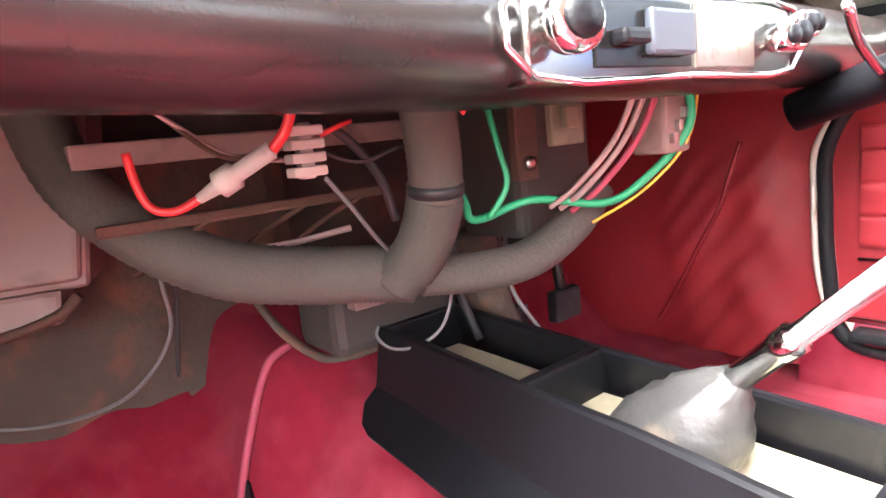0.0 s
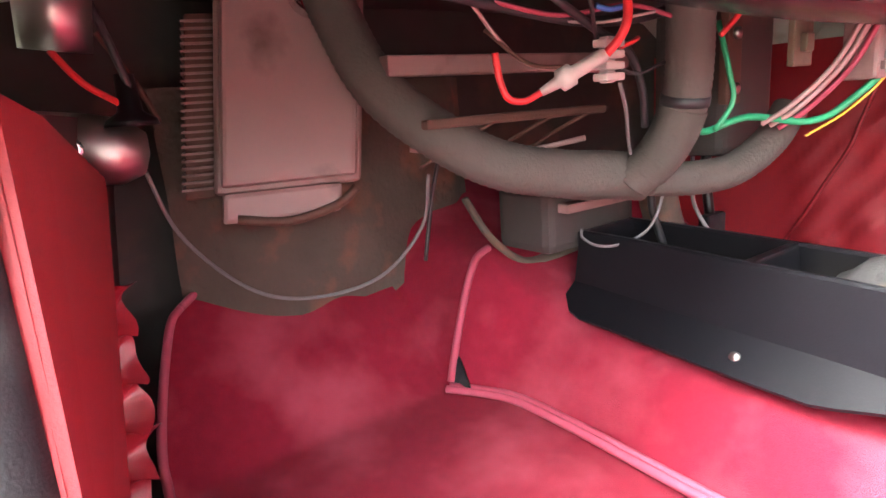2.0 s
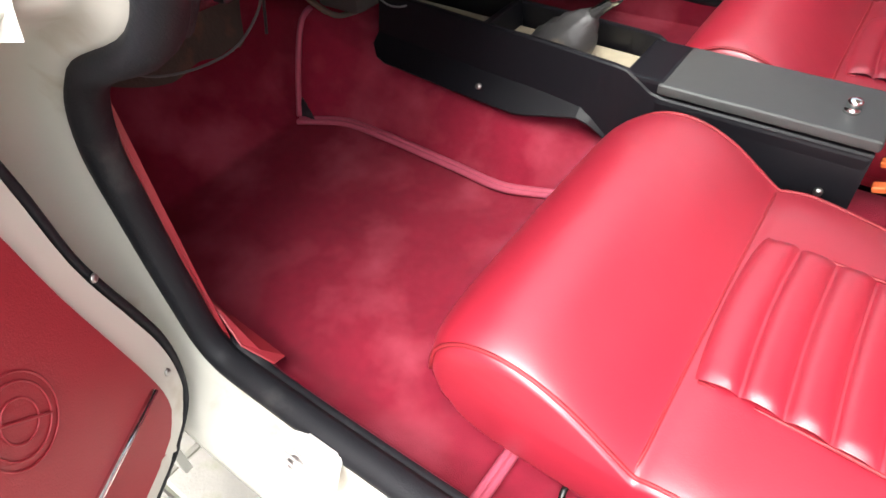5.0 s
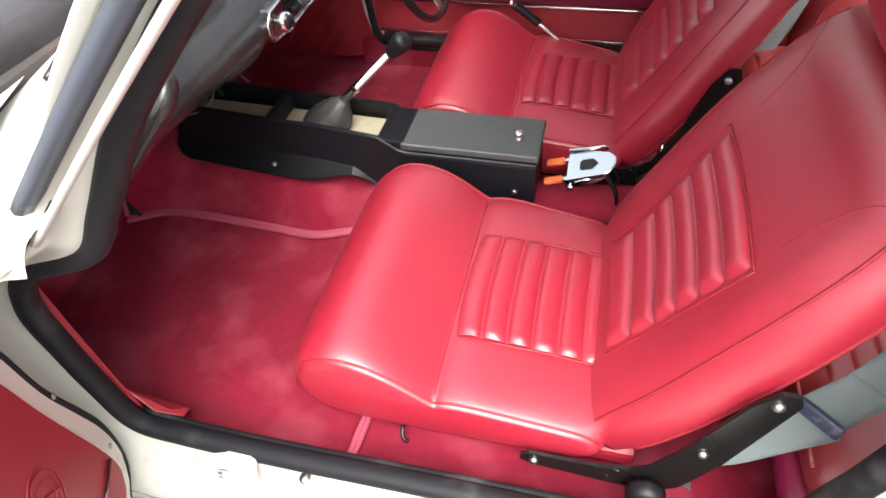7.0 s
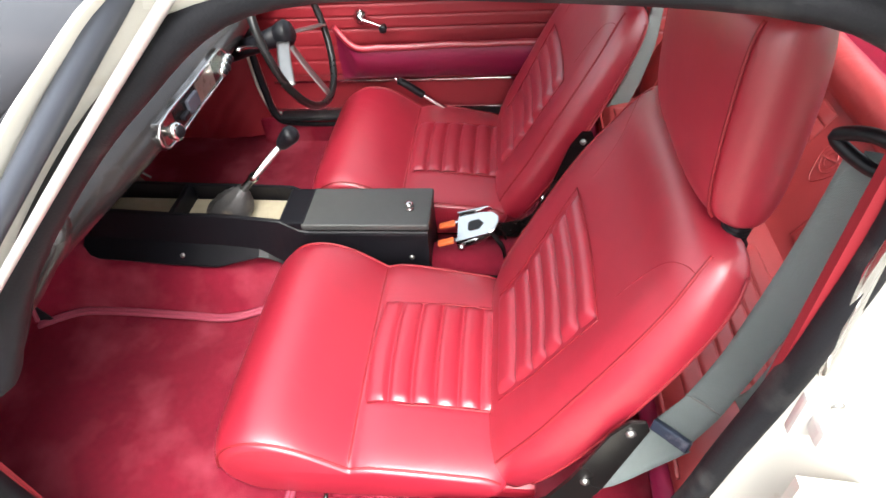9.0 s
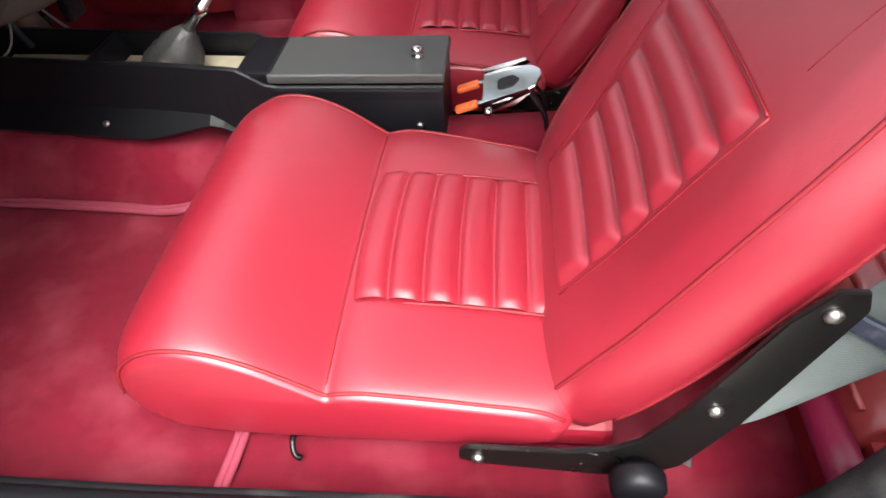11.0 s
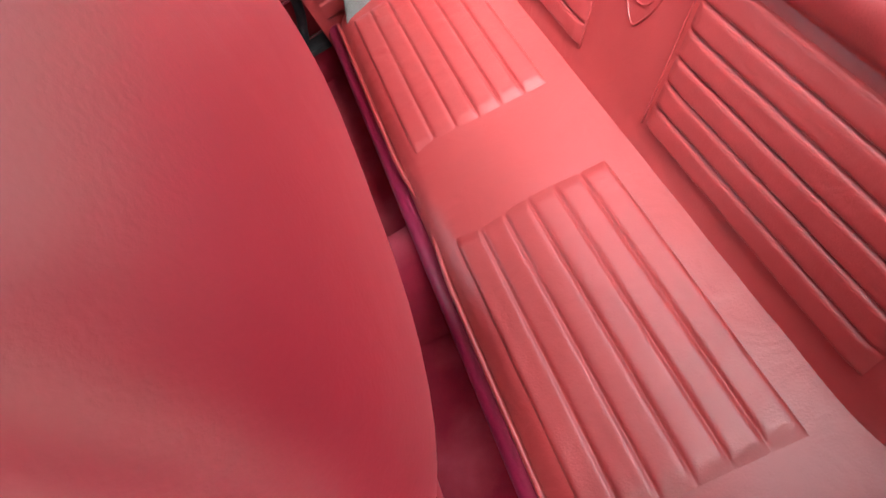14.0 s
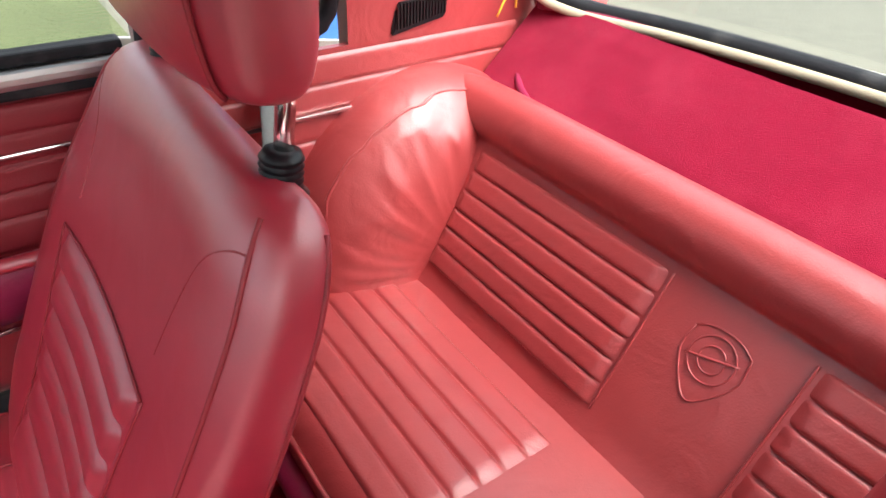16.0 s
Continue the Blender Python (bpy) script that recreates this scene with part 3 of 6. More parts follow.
def make_seat(label):
    seat = thing("car_seat", label, "car seat", "front seats")
    # cushion: the side outline swept across with rounded ends
    prof = [Vector((x, 0, z)) for x, z in cushion_profile()]
    prof = spline(prof, 3, True)
    mid = Vector((0.54, 0, 0.115))
    loops = []
    N = 44
    for i in range(N + 1):
        s = across(i / N)
        end = 1 - max(0.0, 1 - abs(s) ** 10) ** 0.5
        row = []
        for q in prof:
            p = mid + (q - mid) * (1 - 0.13 * end)
            if q.z > 0.1:
                p.z -= 0.008 * end + 0.016 * smooth_step(0.5, 1.0, s) * smooth_step(0.54, 0.78, q.x)
            crown = 0.006 * (1 - s * s) if q.z > 0.12 else 0
            if q.z > 0.12:
                crown -= 0.007 * smooth_step(0.47, 0.42, abs(s)) * smooth_step(0.528, 0.540, q.x)
            row.append(Vector((p.x, 0.256 * s, p.z + crown)))
        loops.append(row)
    mesh_part("cushion", *rings(loops), RED, seat)
    for sgn in (-1, 1):
        pipe = [(0.54 + (x - 0.54) * 0.945, sgn * 0.2490, 0.115 + (z - 0.115) * 0.945 - 0.003 - (0.016 * smooth_step(0.54, 0.78, x) if sgn > 0 and z > 0.1 else 0)) for x, z in cushion_profile()[2:17]]
        mesh_part("piping", *tube(pipe, 0.0026, 6, 4), RED_VINYL, seat)

    # seam between roll and flat, and the ribbed panel of the cushion
    def pad_top(x):
        return table([(0.50, 0.149), (0.53, 0.149), (0.56, 0.1525), (0.62, 0.1475), (0.70, 0.1385), (0.80, 0.123)], x)

    def cushion_panel(u, w):
        y = -0.123 + 0.246 * w
        x = 0.524 + 0.258 * u - 0.007 * (1 - (2 * w - 1) ** 2) * (1 - u)
        edge_in = smooth_step(-0.07, 0.06, w) * smooth_step(1.07, 0.94, w)
        return (x, y, pad_top(x) + 0.006 * (1 - (y / 0.25) ** 2) - 0.0040 + 0.0125 * flute(u, 6) * edge_in)

    mesh_part("ribbed_panel", *grid(cushion_panel, 100, 40), RED, seat, "ribbed red leather panel")
    for pts in ([(0.528, -0.125, 0.1525), (0.66, -0.1260, 0.1480), (0.775, -0.126, 0.133)], [(0.528, 0.125, 0.1525), (0.66, 0.1260, 0.1480), (0.775, 0.126, 0.133)],
                [(0.512, -0.246, 0.138), (0.513, -0.20, 0.1455), (0.512, 0.0, 0.1495), (0.513, 0.20, 0.1455), (0.512, 0.246, 0.138)]):
        mesh_part("stitching", *tube(pts, 0.0022, 6, 6), RED_VINYL, seat)

    # backrest: front and back sheets meeting at the edge
    NV, NS = 56, 48
    front = [[back_point(i / NV, across(j / NS), 1) for j in range(NS + 1)] for i in range(NV + 1)]
    rear = [[back_point(i / NV, across(j / NS), -1) for j in range(NS + 1)] for i in range(NV + 1)]
    loops = [front[i] + rear[i][::-1][1:-1] for i in range(NV + 1)]
    mesh_part("backrest", *rings(loops), RED, seat)
    for sgn in (-1, 1):
        line = []
        for k in range(17):
            q = 0.03 + 0.93 * k / 16
            p = back_point(q, sgn * 0.90, 1)
            c, up, fr = back_axis(q)
            line.append(p + fr * 0.0002)
        mesh_part("piping", *tube(line, 0.0025, 6, 4), RED_VINYL, seat)
        mesh_part("piping", *tube([back_point(0.05 + 0.91 * k / 16, sgn * 0.985, -1) for k in range(17)], 0.0028, 6, 4), RED_VINYL, seat)

    def back_panel(u, w):
        q = 0.085 + 0.475 * u
        half = 0.120 + 0.030 * u
        s = (-half + 2 * half * w) / back_half(q)
        c, up, fr = back_axis(q)
        edge_in = smooth_step(0, 0.09, w) * smooth_step(1, 0.91, w)
        return back_point(q, s, 1) + fr * (-0.002 + 0.013 * flute(u, 6) * edge_in)

    mesh_part("ribbed_panel", *grid(back_panel, 120, 40), RED, seat, "ribbed red leather panel")
    top_line = [back_point(0.566, s / back_half(0.566), 1) + back_axis(0.566)[2] * 0.002 for s in (-0.151, -0.075, 0, 0.075, 0.151)]
    mesh_part("stitching", *tube(top_line, 0.0014, 6, 6), RED_VINYL, seat)

    for sgn in (-1, 1):
        side_line = [back_point(q, sgn * (0.119 + 0.06 * q) / back_half(q), 1) + back_axis(q)[2] * 0.0008 for q in (0.09, 0.2, 0.32, 0.44, 0.566)]
        mesh_part("stitching", *tube(side_line, 0.0013, 6, 4), RED_VINYL, seat)
        arc = [back_point(q, sgn * k / back_half(q), 1) - back_axis(q)[2] * 0.0005 for q, k in ((0.64, 0.140), (0.72, 0.144), (0.80, 0.154), (0.86, 0.170), (0.895, 0.190), (0.905, 0.205))]
        mesh_part("stitching", *tube(arc, 0.0011, 6, 4), RED_VINYL, seat)
    # headrest on two chromed posts
    head = []
    for i in range(33):
        q = i / 32
        b = math.pi * (q - 0.5)
        swell = max(0.0, math.cos(b)) ** 0.30
        z = 0.746 + 0.122 * math.copysign(abs(math.sin(b)) ** 0.8, math.sin(b))
        half = 0.184 * (0.88 + 0.12 * swell) * (1 - 0.06 * q) * (1 if 0 < i < 32 else 0.75)
        depth = max(0.006, 0.064 * swell)
        cx = 1.062 - 0.004 * q
        row = []
        for k in range(48):
            a = 2 * math.pi * k / 48
            ca, sa = math.cos(a), math.sin(a)
            row.append(Vector((cx + depth * math.copysign(abs(ca) ** 0.75, ca), half * math.copysign(abs(sa) ** 0.62, sa), z)))
        head.append(row)
    headrest = mesh_part("headrest", *rings(head), RED, seat)
    for sgn in (-1, 1):
        edge_pts = []
        for i in range(3, 30, 2):
            row = head[i]
            p = row[(17 if sgn > 0 else 31)]
            edge_pts.append(p + Vector((-0.002, 0.002 * sgn, 0)))
        mesh_part("piping", *tube(edge_pts, 0.0022, 6, 3), RED_VINYL, headrest)
        mesh_part("post", *lathe([(0, 0.008), (0.16, 0.008)], (1.060, 0.150 * sgn, 0.575), (0.15, 0, 1), 14), CHROME, seat, "chromed headrest post")
        ribs = [(0.0, 0.023)]
        for k in range(5):
            ribs += [(0.004 + 0.006 * k, 0.0165), (0.006 + 0.006 * k, 0.0180), (0.008 + 0.006 * k, 0.0165)]
        mesh_part("collar", *lathe(ribs + [(0.036, 0.0145), (0.037, 0.009)], (1.060, 0.150 * sgn, 0.588), (0.15, 0, 1), 18), BLACK_VINYL, seat, "black ribbed plastic collar")

    # reclining hinges: black plates with domed bolts
    for sgn in (-1, 1):
        y0 = sgn * 0.276
        plate_line = [(0.660, 0.060), (0.690, 0.052), (0.80, 0.042), (0.862, 0.038), (0.902, 0.070), (0.938, 0.165), (0.984, 0.338), (0.976, 0.360), (0.954, 0.360), (0.930, 0.322), (0.886, 0.190), (0.852, 0.116), (0.825, 0.096), (0.780, 0.084), (0.672, 0.088), (0.662, 0.080)]
        h = part("hinge_plate", plate(plate_line, 0.006, lambda a, b, d, y0=y0, sgn=sgn: (a, y0 - sgn * d, b), 0.0015), BLACK_METAL, seat, "scuffed black steel hinge plate")
        for bx, bz in ((0.682, 0.066), (0.908, 0.188), (0.958, 0.334)):
            mesh_part("bolt", *lathe([(-0.002, 0.0075), (0.003, 0.0075), (0.006, 0.004), (0.0065, 0.001)], (bx, y0, bz), (0, sgn, 0), 12), STEEL, h)
        mesh_part("knob", *lathe([(0.0, 0.012), (0.012, 0.012), (0.012, 0.027), (0.018, 0.030), (0.034, 0.029), (0.040, 0.022), (0.041, 0.005)], (0.852, y0, 0.076), (0, sgn, 0), 24), BLACK_VINYL, seat, "ribbed black recliner knob")
    rod = mesh_part("recliner_rod", *lathe([(0.0, 0.008), (0.43, 0.008)], (0.880, -0.18, 0.074), (0, 1, 0), 14), CHROME, seat, "chromed recliner rod")
    mesh_part("rod_cap", *lathe([(0.0, 0.009), (0.001, 0.018), (0.005, 0.019), (0.007, 0.009)], (0.880, 0.215, 0.074), (0, -1, 0), 20), WHITE, rod, "pale nylon washer")
    # lower frame, slide rail and valance under the cushion
    part("base_frame", box((0.33, -0.235, 0.022), (0.84, 0.235, 0.062), 0.012), RED, seat, "red vinyl covered seat base")
    for sgn in (-1, 1):
        part("rail", box((0.40, sgn * 0.20 - 0.012, 0.0), (0.82, sgn * 0.20 + 0.012, 0.024), 0.003), BLACK_METAL, seat)
    return seat


passenger_seat = make_seat("red leather front seat with ribbed panels and headrest")
passenger_seat.location = (0, 0.309, 0)
driver_seat = copy_thing(passenger_seat, pose(0.0, 2 * MID - 0.309, 0))
tagged(driver_seat, "red leather driver's seat with raised headrest on chrome posts")
for ob in driver_seat.children:
    if ob.name.startswith("headrest"):
        ob.location.z += 0.045
    if ob.name.startswith("hinge_plate") and ob.data.vertices[0].co.y < 0:
        ob.location.y += 0.010

# ---- centre console ----
console = thing("centre_console", "black vinyl centre console with open trays and lidded box", "console")
CON_LO, CON_HI = 0.624, 0.756


def con_near(x):
    return table([(-0.28, 0.657), (0.05, 0.642), (0.30, 0.622)], x)


def con_far(x):
    return table([(-0.28, 0.775), (0.05, 0.766), (0.30, 0.758)], x)


def console_wall(name, at, sgn):
    """Side of the console: rim, wall, and a flange that turns outward over the carpet."""
    rows = []
    for k in range(41):
        x = -0.278 + 0.88 * k / 40
        y = at(x)
        top = table([(-0.278, 0.232), (0.24, 0.224), (0.31, 0.192), (0.60, 0.192)], x)
        low = lin([(-0.28, 0.158), (0.19, 0.140), (0.30, 0.06), (0.34, 0.04)], x)
        fl = lin([(-0.278, 0.020), (-0.25, 0.044), (0.08, 0.044), (0.22, 0.006), (0.30, 0.004)], x)
        yl = y - (0.018 if sgn < 0 else -0.018)
        rows.append([(x, y + sgn * 0.001, top), (x, y + sgn * 0.004, top - 0.003), (x, yl, low), (x, yl + sgn * fl, low - fl * 0.75), (x, yl + sgn * (fl - 0.002), low - fl * 0.75 - 0.004),
                     (x, yl - sgn * 0.003, low - 0.006), (x, y - sgn * 0.006, top - 0.004), (x, y - sgn * 0.005, top)])
    return mesh_part(name, *rings(rows), BLACK_VINYL, console, smooth=False)


console_wall("side_wall", con_near, -1)
console_wall("side_wall", con_far, 1)
part("front_wall", box((-0.282, 0.652, 0.12), (-0.270, 0.780, 0.231), 0.003), BLACK_VINYL, console)
part("divider", box((-0.034, 0.645, 0.13), (-0.020, 0.772, 0.227), 0.004), BLACK_VINYL, console)
mesh_part("tray_lining", *grid(lambda u, w: (-0.268 + 0.515 * u, con_near(-0.268 + 0.515 * u) + 0.004 + (con_far(-0.268 + 0.515 * u) - con_near(-0.268 + 0.515 * u) - 0.008) * w, 0.178), 12, 4), TAN_MAT, console, "beige felt tray lining")
part("bridge", box((0.245, CON_LO - 0.002, 0.05), (0.310, CON_HI + 0.002, 0.216), 0.006), BLACK_VINYL, console)
part("box_body", box((0.300, CON_LO - 0.008, 0.03), (0.602, CON_HI + 0.008, 0.188), 0.005), BLACK_VINYL, console)
lid = part("lid", box((0.302, CON_LO - 0.006, 0.196), (0.606, CON_HI + 0.006, 0.214), 0.006, 3), LID_VINYL, console, "dark grey padded lid")
mesh_part("knob", *lathe([(0, 0.011), (0.006, 0.011), (0.008, 0.008), (0.012, 0.010), (0.018, 0.010), (0.021, 0.006), (0.0215, 0.001)], (0.555, MID + 0.004, 0.213), (0, 0, 1), 18), CHROME, lid, "chrome knob with black rim")
for x, z in ((-0.09, 0.214), (-0.012, 0.127), (0.56, 0.12)):
    mesh_part("screw", *lathe([(-0.002, 0.0068), (0.002, 0.0065), (0.004, 0.004), (0.0045, 0.001)], (x, con_near(x) - (0.0 if z > 0.2 else 0.0125 if z < 0.125 else 0.0425), z + (0.001 if 0.125 < z < 0.2 else 0.0)), (0, -1, 0.0 if x > 0.5 else 0.5), 12), STEEL, console)

gear = thing("gear_lever", "chromed gear lever with black knob and grey rubber gaiter", "gear lever")
gaiter = []
for h, rx, ry, cx in ((0.0, 0.052, 0.040, 0.098), (0.008, 0.060, 0.046, 0.097), (0.022, 0.063, 0.047, 0.099), (0.036, 0.058, 0.044, 0.105), (0.046, 0.050, 0.040, 0.111), (0.058, 0.046, 0.036, 0.117), (0.064, 0.036, 0.031, 0.124), (0.074, 0.032, 0.027, 0.131), (0.080, 0.020, 0.019, 0.138), (0.086, 0.014, 0.014, 0.144)):
    gaiter.append([Vector((cx + rx * math.cos(a), 0.698 + ry * math.sin(a), 0.178 + h + 0.005 * math.cos(a) * rx / 0.06 + 0.008 * noise.noise(Vector((math.cos(a) * 2.5, math.sin(a) * 2.5, h * 30))))) for a in [2 * math.pi * k / 36 for k in range(36)]])
mesh_part("gaiter", *rings(gaiter), GAITER, gear, "worn grey rubber gaiter")
mesh_part("lever", *lathe([(0.0, 0.0105), (0.055, 0.0105), (0.057, 0.012), (0.072, 0.012), (0.074, 0.0085), (0.20, 0.0075)], (0.144, 0.698, 0.252), (0.66, -0.05, 0.66), 14), CHROME, gear)
mesh_part("knob", *lathe([(0.0, 0.010), (0.01, 0.015), (0.03, 0.019), (0.045, 0.021), (0.055, 0.018), (0.060, 0.008)], (0.278, 0.688, 0.386), (0.66, -0.05, 0.66), 20), BLACK_VINYL, gear, "black gear knob")


# ---- rear bench ----
BENCH_LO, BENCH_HI = MID - 0.637, MID + 0.585
bench = thing("rear_bench", "aged red leather rear bench with ribbed panels and embossed emblem", "bench seat")


def bench_top(x):
    return table([(1.060, 0.150), (1.075, 0.176), (1.10, 0.187), (1.20, 0.191), (1.33, 0.184), (1.42, 0.174)], x)


bench_prof = [(1.064, 0.095), (1.055, 0.130), (1.060, 0.158), (1.080, 0.179), (1.11, 0.187), (1.20, 0.189), (1.30, 0.184), (1.40, 0.176), (1.42, 0.140), (1.40, 0.095)]
loops = []
for i in range(61):
    s = across(i / 60)
    end = 1 - max(0.0, 1 - abs(s) ** 16) ** 0.5
    loops.append([Vector((1.23 + (q.x - 1.23) * (1 - 0.05 * end), MID - 0.026 + 0.611 * s, 0.12 + (q.z - 0.12) * (1 - 0.35 * end) + 0.002 * noise.noise(Vector((q.x * 8, s * 9, 2))))) for q in spline([(x, 0, z) for x, z in bench_prof], 4, True)])
mesh_part("cushion", *rings(loops), RED_REAR, bench)
for lo, hi in ((MID - 0.492, MID - 0.082), (MID + 0.098, MID + 0.508)):
    def bench_panel(u, w, lo=lo, hi=hi):
        x, y = 1.094 + 0.232 * u, lo + (hi - lo) * w
        edge_in = smooth_step(0, 0.05, w) * smooth_step(1, 0.95, w)
        return (x, y, bench_top(x) - 0.0015 + 0.0062 * channel(u, 6) * edge_in)
    mesh_part("ribbed_panel", *grid(bench_panel, 140, 50), RED_REAR, bench, "ribbed red leather panel")
mesh_part("piping", *tube([(1.060, BENCH_LO + 0.02, 0.161), (1.058, MID - 0.2, 0.164), (1.060, MID - 0.10, 0.164), (1.068, MID, 0.161), (1.060, MID + 0.10, 0.164), (1.058, MID + 0.2, 0.164), (1.060, BENCH_HI - 0.02, 0.161)], 0.004, 6, 12), RED_REAR, bench)

backrest = bench


rb_prof = [(1.345, 0.140), (1.382, 0.200), (1.417, 0.265), (1.455, 0.335), (1.488, 0.396), (1.494, 0.408), (1.487, 0.426), (1.488, 0.452), (1.502, 0.476), (1.526, 0.486), (1.552, 0.478), (1.568, 0.450), (1.556, 0.37), (1.49, 0.21), (1.43, 0.13)]
loops = []
for i in range(61):
    s = across(i / 60)
    end = 1 - max(0.0, 1 - abs(s) ** 14) ** 0.5
    loops.append([Vector((1.47 + (q.x - 1.47) * (1 - 0.25 * end), MID + 0.015 + 0.560 * s, 0.31 + (q.z - 0.31) * (1 - 0.04 * end))) for q in spline([(x, 0, z) for x, z in rb_prof], 4, True)])
mesh_part("backrest", *rings(loops), RED_REAR, backrest)
for lo, hi in ((MID - 0.470, MID - 0.086), (MID + 0.098, MID + 0.470)):
    def rb_panel(u, w, lo=lo, hi=hi):
        z = 0.213 + 0.182 * u
        x = 1.3885 + 0.5466 * (z - 0.213)
        edge_in = smooth_step(0, 0.05, w) * smooth_step(1, 0.95, w)
        k = -0.001 + 0.0075 * channel(u, 6) * edge_in
        return (x - 0.88 * k, lo + (hi - lo) * w, z + 0.48 * k)
    mesh_part("ribbed_panel", *grid(rb_panel, 140, 50), RED_REAR, backrest, "ribbed red leather panel")
# embossed shield with a ring and bar, without lettering
def emblem_at(a, b, d=0.0):
    a, b = 1.05 * a, 1.05 * b
    return Vector((1.4545 + 0.48 * b - 0.88 * d, MID + 0.006 + a, 0.336 + 0.88 * b + 0.48 * d))


def emblem_line(name, pts, r, parent, closed=False):
    return mesh_part(name, *tube([emblem_at(a, b, -0.0002) for a, b in pts], r, 6, 4, closed), RED_REAR, parent)


def circle(r, k):
    return [(r * math.cos(2 * math.pi * i / k), 0.006 + 1.05 * r * math.sin(2 * math.pi * i / k)) for i in range(k)]


emblem = emblem_line("emblem", circle(0.026, 16), 0.0012, backrest, True)
tagged(emblem, "embossed ring and shield emblem")
emblem_line("emblem_ring", circle(0.015, 12), 0.0011, emblem, True)
emblem_line("emblem_bar", [(-0.028, 0.016), (0.0, 0.007), (0.028, -0.002)], 0.0016, emblem)
emblem_line("emblem_shield", [(-0.034, 0.030), (-0.036, 0.0), (-0.020, -0.030), (0.0, -0.048), (0.020, -0.030), (0.036, 0.0), (0.034, 0.030)], 0.0013, emblem)
emblem_line("emblem_top", [(-0.034, 0.030), (-0.014, 0.040), (0.014, 0.040), (0.034, 0.030)], 0.0013, emblem)
# stitched borders of the plain middle panel
for y in (MID - 0.083, MID + 0.095):
    mesh_part("stitching", *tube([(1.3875 + 0.0995 * h - 0.002, y, 0.213 + 0.182 * h + 0.001) for h in (0.0, 0.35, 0.7, 1.0)], 0.0016, 6, 6), RED_REAR, backrest)

riser = thing("bench_base", "red vinyl bench base with a maroon rolled edge", "car trim", kind="structure")
part("base_panel", box((1.070, -0.02, -0.02), (1.10, 2 * MID + 0.02, 0.135), 0.004), RED_VINYL, riser)
mesh_part("rolled_edge", *tube([(1.046, -0.01, 0.116), (1.046, 0.4, 0.120), (1.046, 0.9, 0.120), (1.046, 2 * MID, 0.116)], 0.020, 12, 8), MAROON, riser, "maroon satin roll")


# ---- rear sides: trim panels, wheel arch cover, shelf ----
def pleated(parent, x0, x1, y, z0, z1, pleats, sgn, mat, depth=0.006):
    """Upholstered side panel with horizontal padded pleats; sgn +1 faces -y."""
    def at(u, w):
        k = channel(w, pleats)
        return (x0 + (x1 - x0) * u, y - sgn * depth * k + 0.001 * noise.noise(Vector((u * 7, w * 9, y))), z0 + (z1 - z0) * w)
    return mesh_part("pleated_panel", *grid(at, 30, 14 * pleats, sgn > 0), mat, parent)


rear_trim = thing("wall_rear_side", "red vinyl rear side trim with pleats and chrome strip", "trim panel", kind="structure")
wall_sheet("panel", [(1.02, 1.285, -0.02), (1.90, 1.285, -0.02), (1.90, 1.285, 0.545), (1.02, 1.285, 0.545)], RED_REAR, rear_trim)
pleated(rear_trim, 1.045, 1.66, 1.282, 0.155, 0.538, 9, 1, RED_REAR, 0.005)
part("chrome_strip", box((1.04, 1.268, 0.4505), (1.392, 1.277, 0.4575), 0.002), CHROME, rear_trim, "thin chrome strip")
near_trim = thing("wall_rear_side", "red vinyl rear side trim of the passenger side", "trim panel", kind="structure")
wall_sheet("panel", [(1.90, 0.030, -0.02), (1.15, 0.030, -0.02), (1.15, 0.030, 0.56), (1.90, 0.030, 0.56)], RED_REAR, near_trim)

arch = thing("wheel_arch_cover", "red leather wheel arch cover with gathered creases", "wheel arch", kind="structure")


def arch_skin(u, w):
    """Padded hump standing out from the side wall, gathered along its rounded shoulder."""
    a = math.pi * (-0.08 + 1.16 * u)
    b = 0.5 * math.pi * w
    out, deep = max(0.0, math.cos(b)) ** 0.62, math.sin(b) ** 0.72
    near = math.exp(-((w - 0.52) / 0.22) ** 2)
    pucker = near * (0.013 * noise.noise(Vector((u * 22, w * 2.5, 0))) + 0.009 * noise.noise(Vector((u * 48 + 3 * w, w * 3, 7))))
    soft = 0.008 * noise.noise(Vector((u * 6, w * 4, 3)))
    r = out + (pucker + soft * near) / 0.24
    return (1.460 - 0.275 * r * math.cos(a), 1.290 - 0.150 * deep + pucker, 0.195 + 0.300 * r * math.sin(a))


mesh_part("arch_leather", *grid(arch_skin, 130, 40), RED_REAR, arch)
mesh_part("seam", *tube([Vector(arch_skin(k / 40, 0.30)) for k in range(41)], 0.0028, 6, 2), RED_REAR, arch)

shelf = thing("rear_shelf", "bright red carpeted shelf behind the bench", "shelf", kind="structure")
mesh_part("shelf_carpet", *grid(lambda u, w: (1.575 + 0.13 * u, 0.08 + 1.19 * w, 0.450 + 0.120 * u + 0.002 * noise.noise(Vector((u * 9, w * 20, 5)))), 20, 40), VELVET, shelf)
mesh_part("binding", *tube([(1.572, 0.08, 0.456), (1.572, 0.6, 0.458), (1.572, 1.06, 0.456), (1.582, 1.16, 0.462), (1.63, 1.225, 0.485), (1.70, 1.262, 0.54)], 0.006, 8, 8), MAROON, shelf)

